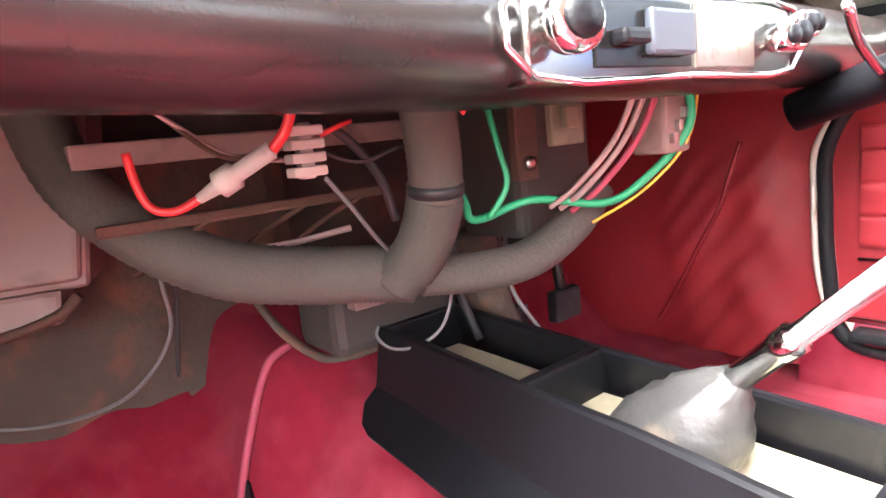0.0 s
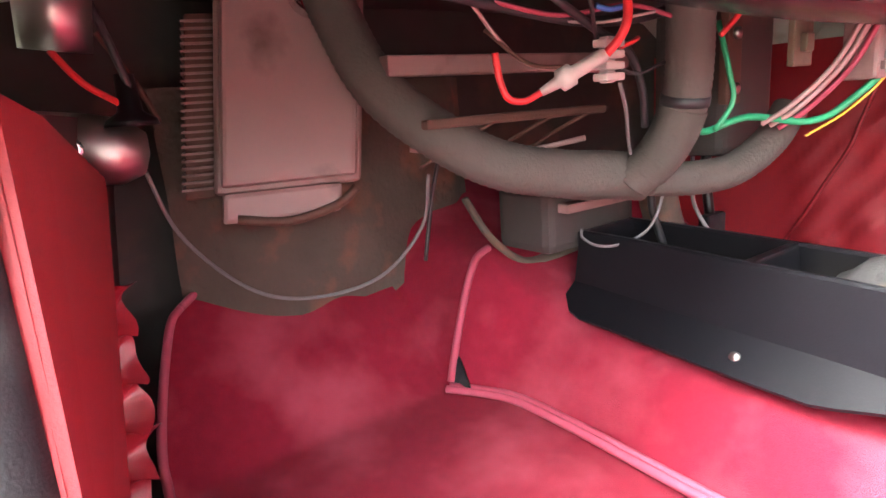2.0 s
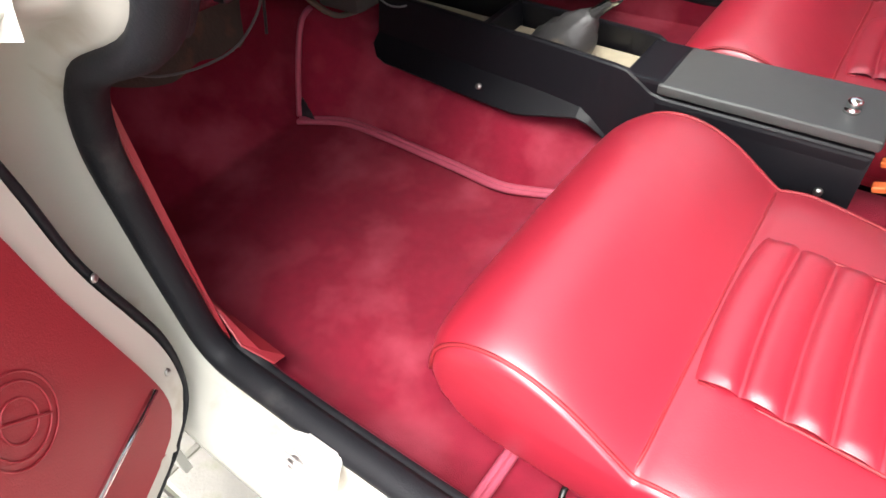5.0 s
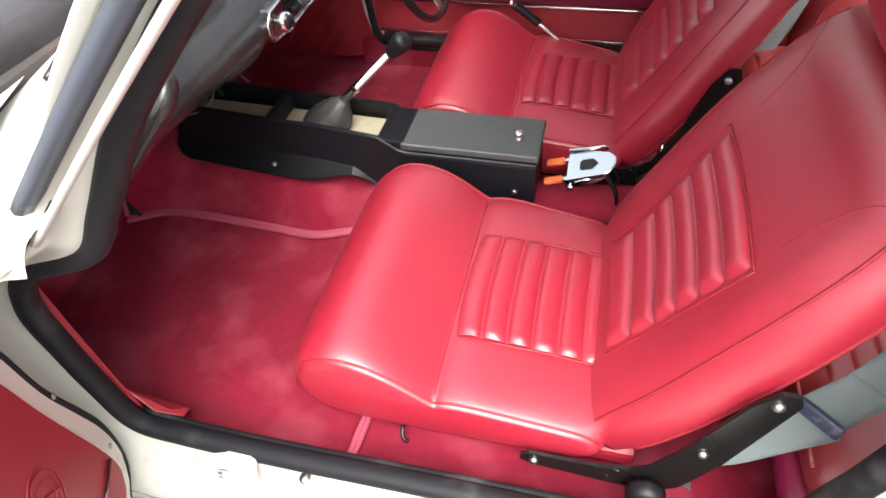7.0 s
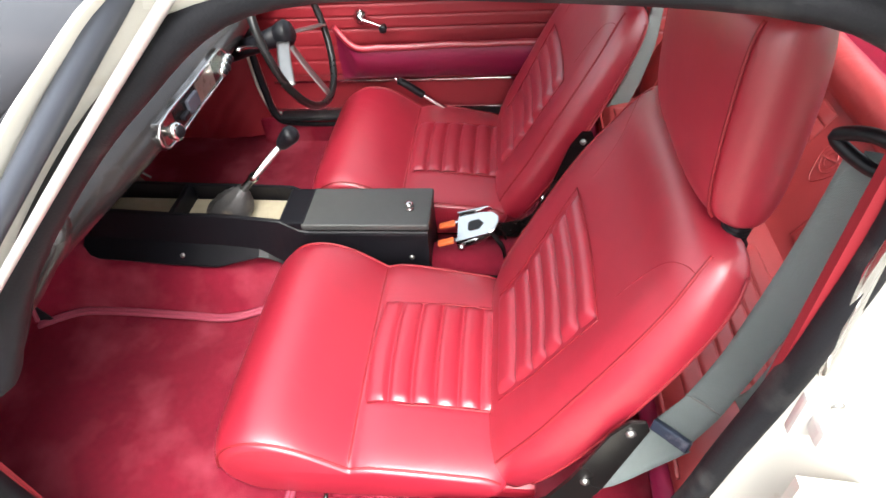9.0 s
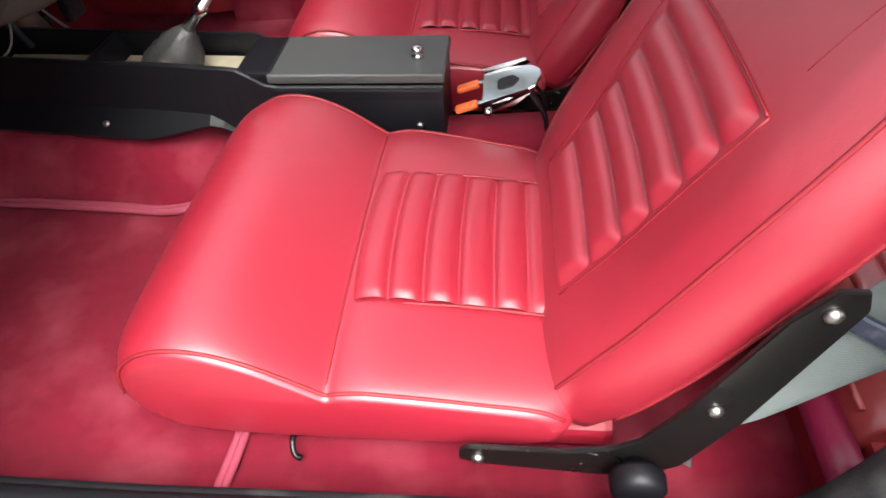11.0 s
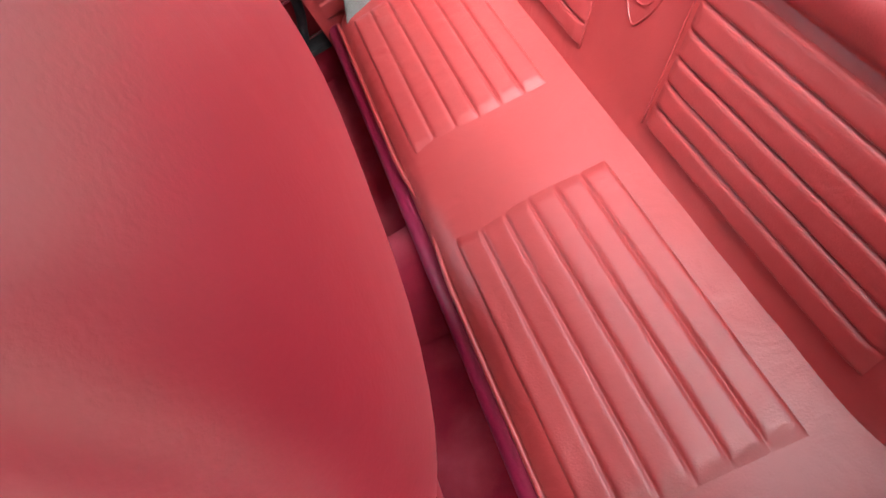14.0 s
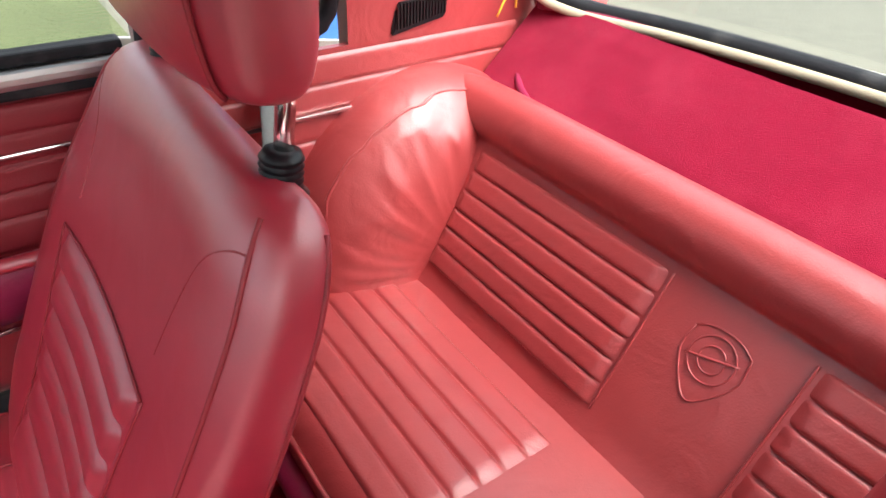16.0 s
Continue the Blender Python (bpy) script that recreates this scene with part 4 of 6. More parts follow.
# ---- dashboard ----
dash = thing("dashboard", "black padded dashboard with chrome control panel", "dashboard")
dash_prof = [(0.050, 0.476), (0.088, 0.474), (0.112, 0.488), (0.120, 0.510), (0.110, 0.536), (0.085, 0.556), (0.055, 0.563), (0.035, 0.566), (0.005, 0.580), (-0.030, 0.640), (-0.06, 0.665), (-0.20, 0.680), (-0.42, 0.690), (-0.43, 0.665), (-0.16, 0.640), (-0.07, 0.600), (-0.03, 0.545), (0.02, 0.505)]
loops = []
for i in range(41):
    y = 0.015 + (2 * MID - 0.03) * i / 40
    bow = -0.022 * ((y - MID) / 0.65) ** 2
    lift = 0.016 * smooth_step(0.58, 0.15, y) if y < MID else 0.0
    loops.append([Vector((q.x + bow, y, q.z + lift * smooth_step(0.56, 0.50, q.z))) for q in spline([(x, 0, z) for x, z in dash_prof], 3, True)])
mesh_part("dash_pad", *rings(loops), DASH, dash, "glossy black padded roll")


panel = part("control_panel", box((0.096, 0.530, 0.481), (0.121, 0.868, 0.541), 0.004), PANEL, dash, "chrome control panel, darkened for the dim interior it reflects")
mesh_part("chrome_edging", *tube([(0.1225, 0.534, 0.486), (0.1225, 0.70, 0.484), (0.1225, 0.864, 0.486), (0.1225, 0.866, 0.537), (0.1225, 0.70, 0.539), (0.1225, 0.532, 0.537)], 0.0028, 6, 3, True), CHROME, panel)
part("label_plate", box((0.1195, 0.706, 0.489), (0.123, 0.795, 0.534), 0.001), LABEL_PLATE, panel, "worn metal label plate")
part("switch_recess", box((0.1195, 0.590, 0.490), (0.1225, 0.700, 0.533), 0.001), BLACK_METAL, panel)
part("switch", box((0.122, 0.642, 0.497), (0.130, 0.694, 0.527), 0.003), GASKET, panel, "grey plastic switch")
part("switch_lever", box((0.122, 0.606, 0.503), (0.134, 0.634, 0.513), 0.003), BLACK_VINYL, panel)
for y, r in ((0.556, 0.018), (0.815, 0.011), (0.832, 0.014), (0.846, 0.012), (0.860, 0.011)):
    k = mesh_part("pull_knob", *lathe([(0, r * 0.55), (0.010, r * 0.5), (0.012, r * 0.9), (0.020, r), (0.027, r), (0.030, r * 0.8), (0.031, r * 0.1)], (0.118, y, 0.512 + 0.006 * math.sin(y * 90)), (1, -0.25, 0.1), 18), CHROME, panel, "chrome pull knob")
    mesh_part("knob_cap", *lathe([(0, r * 0.7), (0.002, r * 0.66), (0.003, 0.001)], k.data.vertices[0].co * 0 + Vector((0.118, y, 0.512 + 0.006 * math.sin(y * 90))) + Vector((1, -0.25, 0.1)).normalized() * 0.031, (1, -0.25, 0.1), 14), BLACK_VINYL, k)
radio = part("radio", box((-0.030, 0.44, 0.588), (0.012, 0.62, 0.640), 0.004), STEEL, dash, "brushed metal radio")
part("radio_dial", box((0.011, 0.475, 0.596), (0.014, 0.585, 0.628), 0.001), BLACK_METAL, radio)
for k in range(6):
    part("push_button", box((0.012, 0.480 + 0.017 * k, 0.592), (0.018, 0.492 + 0.017 * k, 0.602), 0.001), WHITE, radio)
for y in (0.458, 0.604):
    mesh_part("dial_knob", *lathe([(0, 0.011), (0.014, 0.010), (0.015, 0.002)], (0.011, y, 0.614), (1, 0, 0.2), 16), WHITE, radio)
for y in (0.70, 0.80, 0.93, 1.10):
    g = mesh_part("gauge", *lathe([(0, 0.036), (0.008, 0.036), (0.010, 0.032), (0.006, 0.030)], (-0.012, y, 0.612), (1, 0, 0.35), 24), CHROME, dash, "round gauge with chrome bezel")
    mesh_part("dial", *lathe([(0.004, 0.030), (0.005, 0.001)], (-0.012, y, 0.612), (1, 0, 0.35), 20), BLACK_METAL, g)

grip = thing("grab_handle", "glossy black grab handle below the dashboard by the door", "handle")
mesh_part("bar", *tube([(0.100, 0.075, 0.515), (0.150, 0.068, 0.552), (0.215, 0.070, 0.622), (0.240, 0.080, 0.652), (0.235, 0.100, 0.664), (0.205, 0.115, 0.650), (0.150, 0.118, 0.590)], 0.014, 12, 8, flat=0.8), DASH, grip)
part("mount", box((0.075, 0.055, 0.50), (0.105, 0.100, 0.54), 0.006), BLACK_VINYL, grip)

# ---- steering wheel and column ----
wheel = thing("steering_wheel", "thin black steering wheel with chrome spokes", "steering wheel")
WN = Vector((0.95, 0, 0.30)).normalized()
WS = Vector((0, 1, 0))
WU = WS.cross(WN) * -1
WC = Vector((0.245, 1.04, 0.505))


def wheel_at(a, r, d=0.0):
    return WC + WS * (r * math.cos(a)) + WU * (r * math.sin(a)) + WN * d


mesh_part("rim", *tube([wheel_at(2 * math.pi * k / 24, 0.195) for k in range(24)], 0.010, 12, 3, True), BLACK_METAL, wheel)
for a in (radians(200), radians(-20), radians(270)):
    mesh_part("spoke", *tube([wheel_at(a, 0.03, -0.03), wheel_at(a, 0.10, -0.02), wheel_at(a, 0.19, 0.0)], 0.017, 8, 6, flat=0.22), STEEL, wheel, "brushed steel spoke")
mesh_part("hub", *lathe([(-0.06, 0.02), (-0.03, 0.030), (-0.01, 0.034), (0.0, 0.026), (0.002, 0.002)], WC - WN * 0.01, WN, 24), BLACK_VINYL, wheel)
mesh_part("column", *lathe([(0, 0.022), (0.12, 0.024), (0.16, 0.028)], WC - WN * 0.20, WN, 20), BLACK_VINYL, wheel)
mesh_part("stalk", *tube([WC - WN * 0.10 + WS * -0.03, WC - WN * 0.09 + WS * -0.10 + WU * 0.03, WC - WN * 0.07 + WS * -0.17 + WU * 0.05], 0.005, 8, 6), CHROME, wheel)

# ---- under the dashboard: heater, hoses, wiring ----
felt = thing("insulation_felt", "stained brown insulation felt on the bulkhead", "insulation")


def felt_skin(u, w):
    y, z = 0.158 + 0.542 * u, 0.135 + 0.34 * w
    return (-0.575 + 0.05 * math.sin(math.pi * min(1, u * 1.25)) * (1 - 0.4 * w) + 0.012 * noise.noise(Vector((y * 9, z * 9, 3))) - 0.03 * smooth_step(0.9, 1, u), y, z + 0.02 * noise.noise(Vector((y * 12, 0, 5))) * (1 - w))


mesh_part("felt", *grid(felt_skin, 50, 30), FELT, felt)

heater = thing("heater_box", "brown painted metal heater box with finned side", "heater")


def skew(bm, dx_z, dy_z, z0):
    for q in bm.verts:
        q.co.x += dx_z * (q.co.z - z0)
        q.co.y += dy_z * (q.co.z - z0)
    return bm


def turned(bm, deg, pivot):
    m = Matrix.Translation(pivot) @ Matrix.Rotation(radians(deg), 4, "Z") @ Matrix.Translation(-Vector(pivot))
    bmesh.ops.transform(bm, matrix=m, verts=bm.verts)
    return bm


PIV = (-0.43, 0.28, 0.4)
part("case", turned(skew(box((-0.56, 0.185, 0.335), (-0.432, 0.372, 0.585), 0.010, 3), -0.10, 0.14, 0.335), -17, PIV), HEATER, heater)
part("front_cover", turned(skew(box((-0.436, 0.192, 0.345), (-0.424, 0.364, 0.580), 0.008, 3), -0.10, 0.14, 0.335), -17, PIV), HEATER, heater, "pressed metal cover")
part("bottom_flap", turned(skew(box((-0.50, 0.195, 0.300), (-0.428, 0.345, 0.338), 0.006), -0.10, 0.14, 0.335), -17, PIV), HEATER, heater)
mesh_part("rust_lip", *tube([(-0.445, 0.21, 0.305), (-0.425, 0.27, 0.296), (-0.405, 0.33, 0.310), (-0.395, 0.355, 0.330)], 0.006, 8, 6), RUST, heater)
fins = part("fin_core", turned(skew(box((-0.555, 0.150, 0.330), (-0.470, 0.188, 0.56), 0.003), -0.10, 0.14, 0.335), -17, PIV), RUST, heater, "finned radiator core")
for k in range(24):
    part("fin", turned(skew(box((-0.557, 0.146, 0.342 + 0.009 * k), (-0.464, 0.189, 0.345 + 0.009 * k), 0), -0.10, 0.14, 0.335), -17, PIV), HEATER, fins)
mesh_part("dome", *lathe([(-0.02, 0.026), (0.0, 0.030), (0.012, 0.028), (0.022, 0.018), (0.026, 0.002)], (-0.425, 0.335, 0.572), (1, -0.3, -0.3), 22), CHROME, heater, "chrome domed cap")

hoses = (("grey corrugated paper hose swooping from the heater", [(-0.405, 0.335, 0.60), (-0.385, 0.345, 0.54), (-0.335, 0.362, 0.455), (-0.28, 0.405, 0.394), (-0.24, 0.468, 0.351), (-0.205, 0.540, 0.333), (-0.180, 0.590, 0.327), (-0.155, 0.632, 0.320)], 0.030),
         ("grey corrugated hose hanging from the dashboard", [(-0.080, 0.605, 0.555), (-0.085, 0.618, 0.48), (-0.095, 0.625, 0.41), (-0.120, 0.622, 0.355), (-0.155, 0.610, 0.318)], 0.026),
         ("grey corrugated hose towards the driver's side", [(-0.15, 0.635, 0.318), (-0.125, 0.70, 0.312), (-0.105, 0.76, 0.318), (-0.085, 0.81, 0.350), (-0.075, 0.84, 0.39)], 0.022))
for label, pts, r in hoses:
    h = thing("air_hose", label, "hose", "air hoses")
    mesh_part("hose", *tube(pts, r, 18, 18, ribs=1, rib=0.022), HOSE, h)
    if "hanging" in label:
        mesh_part("tape", *tube([(-0.0935, 0.6245, 0.418), (-0.0955, 0.6252, 0.407)], r + 0.0015, 18, 2), WIRE_BLACK, h, "black tape band")
        mesh_part("flexible_end", *tube([(-0.096, 0.6252, 0.405), (-0.106, 0.6245, 0.380), (-0.122, 0.622, 0.353), (-0.140, 0.615, 0.331)], r + 0.0008, 18, 18, ribs=1, rib=0.05), HOSE, h, "ribbed flexible hose end")

rail = thing("dash_bracket", "rusty steel cross rail and struts under the dashboard", "bracket")
part("cross_rail", box((-0.245, 0.36, 0.401), (-0.232, 0.66, 0.412), 0.003), RUST, rail)
for y in (0.46, 0.56, 0.63):
    mesh_part("strut", *tube([(-0.236, y, 0.404), (-0.275, y - 0.035, 0.378), (-0.31, y - 0.06, 0.352)], 0.007, 6, 4, flat=0.4), RUST, rail)
part("upper_rail", box((-0.33, 0.36, 0.462), (-0.30, 0.80, 0.486), 0.003), HEATER, rail, "brown painted rail")
part("lower_edge", box((-0.165, 0.05, 0.532), (-0.150, 1.25, 0.546), 0.003), BLACK_METAL, rail)
for y in (0.19, 0.370, 0.475, 0.579):
    part("primer_patch", box((-0.1495, y - 0.022, 0.528), (-0.1470, y + 0.022, 0.541), 0.004), RUST, rail, "orange primer patch")

tan_plate = thing("bracket_plate", "dusty tan steel bracket under the hoses", "bracket")
mesh_part("arm", *tube([(-0.30, 0.615, 0.292), (-0.265, 0.655, 0.282), (-0.225, 0.715, 0.288), (-0.20, 0.765, 0.300)], 0.012, 8, 6, flat=0.35), HOSE, tan_plate)
mesh_part("lug", *tube([(-0.30, 0.615, 0.292), (-0.295, 0.612, 0.315), (-0.285, 0.620, 0.335)], 0.013, 8, 4, flat=0.4), HOSE, tan_plate)
heater_tap = thing("gearbox_bracket", "dark steel bracket over the transmission tunnel", "bracket")
mesh_part("loop", *tube([(-0.41, 0.545, 0.285), (-0.395, 0.575, 0.225), (-0.375, 0.615, 0.182), (-0.362, 0.650, 0.176), (-0.335, 0.71, 0.190), (-0.29, 0.79, 0.225)], 0.012, 8, 6, flat=0.5), FELT, heater_tap)
part("housing", box((-0.40, 0.60, 0.200), (-0.29, 0.80, 0.300), 0.014), DARK, heater_tap)
part("side_plate", box((-0.300, 0.62, 0.262), (-0.270, 0.80, 0.276), 0.003), HEATER, heater_tap, "brown painted plate")
part("flange", box((-0.30, 0.66, 0.268), (-0.275, 0.80, 0.282), 0.003), RUST, heater_tap)

pump = thing("washer_pump", "grey metal wiper motor with black capped terminal", "wiper motor")
mesh_part("body", *lathe([(-0.10, 0.02), (-0.095, 0.034), (-0.02, 0.036), (0.015, 0.034), (0.035, 0.022), (0.040, 0.002)], (-0.40, 0.075, 0.405), (0.35, 0.9, -0.15), 24), STEEL, pump)
mesh_part("cap", *lathe([(0, 0.026), (0.006, 0.024), (0.014, 0.012), (0.05, 0.009)], (-0.372, 0.098, 0.428), (0.0, 0.0, 1), 18), BLACK_VINYL, pump, "black rubber cap")
mesh_part("rivet", *lathe([(0, 0.012), (0.003, 0.011), (0.002, 0.007)], (-0.372, 0.040, 0.410), (1, -0.1, 0.1), 16), CHROME, pump)
relay = thing("relay", "grey metal relay can with wires", "relay")
mesh_part("can", *lathe([(0, 0.03), (0.05, 0.032), (0.056, 0.028)], (-0.37, 0.045, 0.50), (0.1, 0.1, 1), 20), STEEL, relay)

WIRES = [("thin grey cable hanging in a wide loop", WIRE_GREY, 0.0024, [(-0.33, 0.425, 0.34), (-0.36, 0.43, 0.27), (-0.40, 0.39, 0.205), (-0.44, 0.33, 0.180), (-0.47, 0.26, 0.185), (-0.47, 0.20, 0.225), (-0.45, 0.14, 0.30), (-0.42, 0.11, 0.38)]),
         ("thin grey cable curling over the console", WIRE_GREY, 0.0020, [(-0.15, 0.66, 0.36), (-0.16, 0.685, 0.30), (-0.175, 0.675, 0.245), (-0.205, 0.652, 0.222), (-0.235, 0.640, 0.218), (-0.262, 0.640, 0.226), (-0.27, 0.648, 0.236)]),
         ("dark wires hanging behind the heater", WIRE_BLACK, 0.0028, [(-0.31, 0.44, 0.40), (-0.35, 0.44, 0.30), (-0.36, 0.43, 0.22)]),
         ("green wire looping to the driver's side", GREEN, 0.0044, [(-0.09, 0.60, 0.47), (-0.10, 0.66, 0.40), (-0.105, 0.68, 0.372), (-0.08, 0.74, 0.385), (-0.03, 0.79, 0.375), (0.0, 0.82, 0.395), (0.035, 0.848, 0.445), (0.03, 0.85, 0.50)]),
         ("green wire behind the centre", GREEN, 0.0034, [(-0.10, 0.700, 0.50), (-0.085, 0.702, 0.44), (-0.082, 0.706, 0.405), (-0.095, 0.690, 0.372)]),
         ("yellow wire beside the green one", YELLOW, 0.0016, [(-0.02, 0.76, 0.36), (0.0, 0.82, 0.385), (0.03, 0.852, 0.43), (0.035, 0.87, 0.49)]),
         ("pale wire bundle under the dashboard", WIRE_PINK, 0.0032, [(0.03, 0.78, 0.50), (0.0, 0.775, 0.44), (-0.04, 0.76, 0.395), (-0.07, 0.755, 0.375)]),
         ("pale wire bundle under the dashboard", WIRE_PINK, 0.0032, [(0.035, 0.79, 0.50), (0.005, 0.785, 0.44), (-0.035, 0.772, 0.393), (-0.065, 0.765, 0.372)]),
         ("maroon wire bundle under the dashboard", BINDING, 0.0034, [(0.04, 0.80, 0.50), (0.012, 0.797, 0.44), (-0.028, 0.785, 0.392), (-0.06, 0.777, 0.368)]),
         ("black loom under the dashboard", WIRE_BLACK, 0.0060, [(-0.16, 0.30, 0.53), (-0.15, 0.42, 0.512), (-0.13, 0.50, 0.500), (-0.12, 0.58, 0.505), (-0.12, 0.66, 0.52)]),
         ("black loom under the dashboard", WIRE_BLACK, 0.0045, [(-0.12, 0.44, 0.52), (-0.115, 0.50, 0.488), (-0.11, 0.54, 0.47), (-0.12, 0.58, 0.43), (-0.13, 0.60, 0.385)]),
         ("pale wire under the dashboard", WIRE_PINK, 0.0022, [(-0.17, 0.37, 0.53), (-0.19, 0.43, 0.49), (-0.18, 0.47, 0.46), (-0.13, 0.52, 0.45)]),
         ("pale cable behind the hose", WIRE_PINK, 0.0035, [(-0.33, 0.40, 0.375), (-0.30, 0.47, 0.362), (-0.26, 0.54, 0.362), (-0.22, 0.60, 0.372)]),
         ("thin white wire under the dashboard", WHITE, 0.0016, [(-0.17, 0.40, 0.53), (-0.15, 0.44, 0.508), (-0.12, 0.50, 0.497), (-0.09, 0.56, 0.505)]),
         ("dark wires looping under the dashboard", WIRE_BLACK, 0.0022, [(-0.10, 0.47, 0.515), (-0.12, 0.51, 0.470), (-0.115, 0.555, 0.445), (-0.105, 0.60, 0.455)]),
         ("dark wires looping under the dashboard", BINDING, 0.0026, [(-0.15, 0.39, 0.518), (-0.13, 0.46, 0.505), (-0.10, 0.53, 0.512), (-0.09, 0.60, 0.50)]),
         ("grey wire with a crimped joint", WIRE_GREY, 0.0022, [(-0.10, 0.515, 0.435), (-0.115, 0.545, 0.405), (-0.135, 0.575, 0.375), (-0.15, 0.60, 0.352)]),
         ("blue wire behind the dashboard", BLUE, 0.0030, [(-0.11, 0.49, 0.512), (-0.105, 0.505, 0.508), (-0.10, 0.525, 0.511)]),
         ("brown wire beside the fuse holder", RUST, 0.0022, [(-0.20, 0.42, 0.50), (-0.17, 0.455, 0.462), (-0.13, 0.49, 0.455)]),
         ("red wire by the hose", WIRE_RED, 0.0032, [(-0.045, 0.655, 0.51), (-0.050, 0.648, 0.495), (-0.060, 0.635, 0.478)]),
         ("orange wire by the wiper motor", RUST, 0.0030, [(-0.40, 0.085, 0.52), (-0.385, 0.11, 0.47), (-0.38, 0.125, 0.43)]),
         ("red wire by the wiper motor", WIRE_RED, 0.0035, [(-0.37, 0.04, 0.50), (-0.36, 0.06, 0.47), (-0.37, 0.09, 0.45)]),
         ("black wire by the wiper motor", WIRE_BLACK, 0.0040, [(-0.37, 0.075, 0.56), (-0.36, 0.09, 0.50), (-0.375, 0.11, 0.43)]),
         ("black hose beside the pedals", WIRE_BLACK, 0.0060, [(-0.22, 0.74, 0.33), (-0.22, 0.745, 0.26), (-0.21, 0.76, 0.20)]),
         ("pale cable beside the pedals", WIRE_GREY, 0.0030, [(-0.19, 0.80, 0.33), (-0.19, 0.805, 0.26), (-0.17, 0.83, 0.20)])]
for label, mat, r, pts in WIRES:
    w = thing("wire", label, "wire", "wires under the dashboard")
    mesh_part("strand", *tube(pts, r, 8, 6), mat, w)

fuse = thing("inline_fuse", "red wire with a white in-line fuse holder", "fuse holder")
mesh_part("lead", *tube([(-0.135, 0.375, 0.47), (-0.133, 0.378, 0.445), (-0.130, 0.385, 0.428), (-0.124, 0.400, 0.424), (-0.116, 0.418, 0.432)], 0.0035, 8, 6), WIRE_RED, fuse)
mesh_part("lead", *tube([(-0.075, 0.462, 0.462), (-0.066, 0.470, 0.475), (-0.060, 0.474, 0.492), (-0.062, 0.476, 0.52)], 0.0045, 8, 6), WIRE_RED, fuse)
mesh_part("holder", *lathe([(0, 0.004), (0.018, 0.006), (0.020, 0.011), (0.034, 0.011), (0.036, 0.007), (0.068, 0.007), (0.070, 0.004)], (-0.117, 0.416, 0.431), (0.55, 0.62, 0.42), 14), WHITE, fuse, "white plastic holder")
block = thing("terminal_block", "white screw terminal block with red wire ends", "terminal block")
for k in range(4):
    q = part("terminal", box((-0.112, 0.486, 0.438 + 0.011 * k), (-0.094, 0.516, 0.446 + 0.011 * k), 0.002), WHITE, block)
part("spine", box((-0.112, 0.496, 0.436), (-0.100, 0.508, 0.482), 0.002), WHITE, block)
mesh_part("lead", *tube([(-0.10, 0.515, 0.47), (-0.095, 0.53, 0.476), (-0.10, 0.545, 0.48)], 0.0025, 6, 4), WIRE_RED, block)
switch_box = thing("switch_bracket", "olive metal switch bracket behind the dashboard", "bracket")
part("plate", box((-0.02, 0.700, 0.44), (-0.012, 0.745, 0.50), 0.002), OLIVE, switch_box)
part("clip", box((-0.012, 0.712, 0.455), (-0.004, 0.730, 0.475), 0.002), OLIVE, switch_box)
fuse_box = thing("fuse_box", "purple-brown fuse box with terminals", "fuse box")
part("case", box((-0.01, 0.815, 0.42), (0.03, 0.86, 0.50), 0.005), HEATER, fuse_box)
for k in range(4):
    part("terminal", box((0.030, 0.820 + 0.010 * k, 0.43 + 0.012 * k), (0.036, 0.827 + 0.010 * k, 0.44 + 0.012 * k), 0.001), STEEL, fuse_box)
pedals = thing("pedals", "worn black pedals in the driver's footwell", "pedal", "pedals")
for y in (0.87, 0.99):
    mesh_part("arm", *tube([(-0.26, y, 0.42), (-0.28, y, 0.30), (-0.27, y, 0.20)], 0.009, 8, 6), BLACK_METAL, pedals)
    part("pad", box((-0.275, y - 0.03, 0.155), (-0.255, y + 0.03, 0.205), 0.005), RUBBER, pedals)
pedal_box = thing("pedal_box", "grimy black steel pedal box below the dashboard", "bracket")
part("box", box((-0.24, 0.775, 0.330), (-0.13, 0.905, 0.53), 0.012), DARK, pedal_box)
part("flange", box((-0.135, 0.765, 0.40), (-0.122, 0.80, 0.53), 0.003), RUST, pedal_box)
for z in (0.42, 0.49):
    mesh_part("bolt", *lathe([(0, 0.008), (0.005, 0.008), (0.007, 0.004)], (-0.122, 0.782, z), (1, 0, 0), 8), STEEL, pedal_box)
drop = thing("heater_valve", "brown insulated pipe stub on the tunnel", "pipe")
mesh_part("stub", *tube([(-0.25, 0.80, 0.33), (-0.255, 0.81, 0.27), (-0.25, 0.83, 0.20), (-0.235, 0.85, 0.14)], 0.030, 14, 8), FELT, drop)

# ---- passenger kick panel with its gathered pocket ----
kick = thing("kick_panel", "red leather kick panel with a gathered elastic pocket", "trim panel")


def kick_at(x, z, d=0.0):
    """Point on the slanting side wall of the footwell; d stands it off towards the seats."""
    lean = 0.12 * (0.40 - z) * min(1.0, max(0.0, -x / 0.30))
    return Vector((x + 0.24 * d, -0.030 - 0.24 * x - lean + 0.97 * d, z))


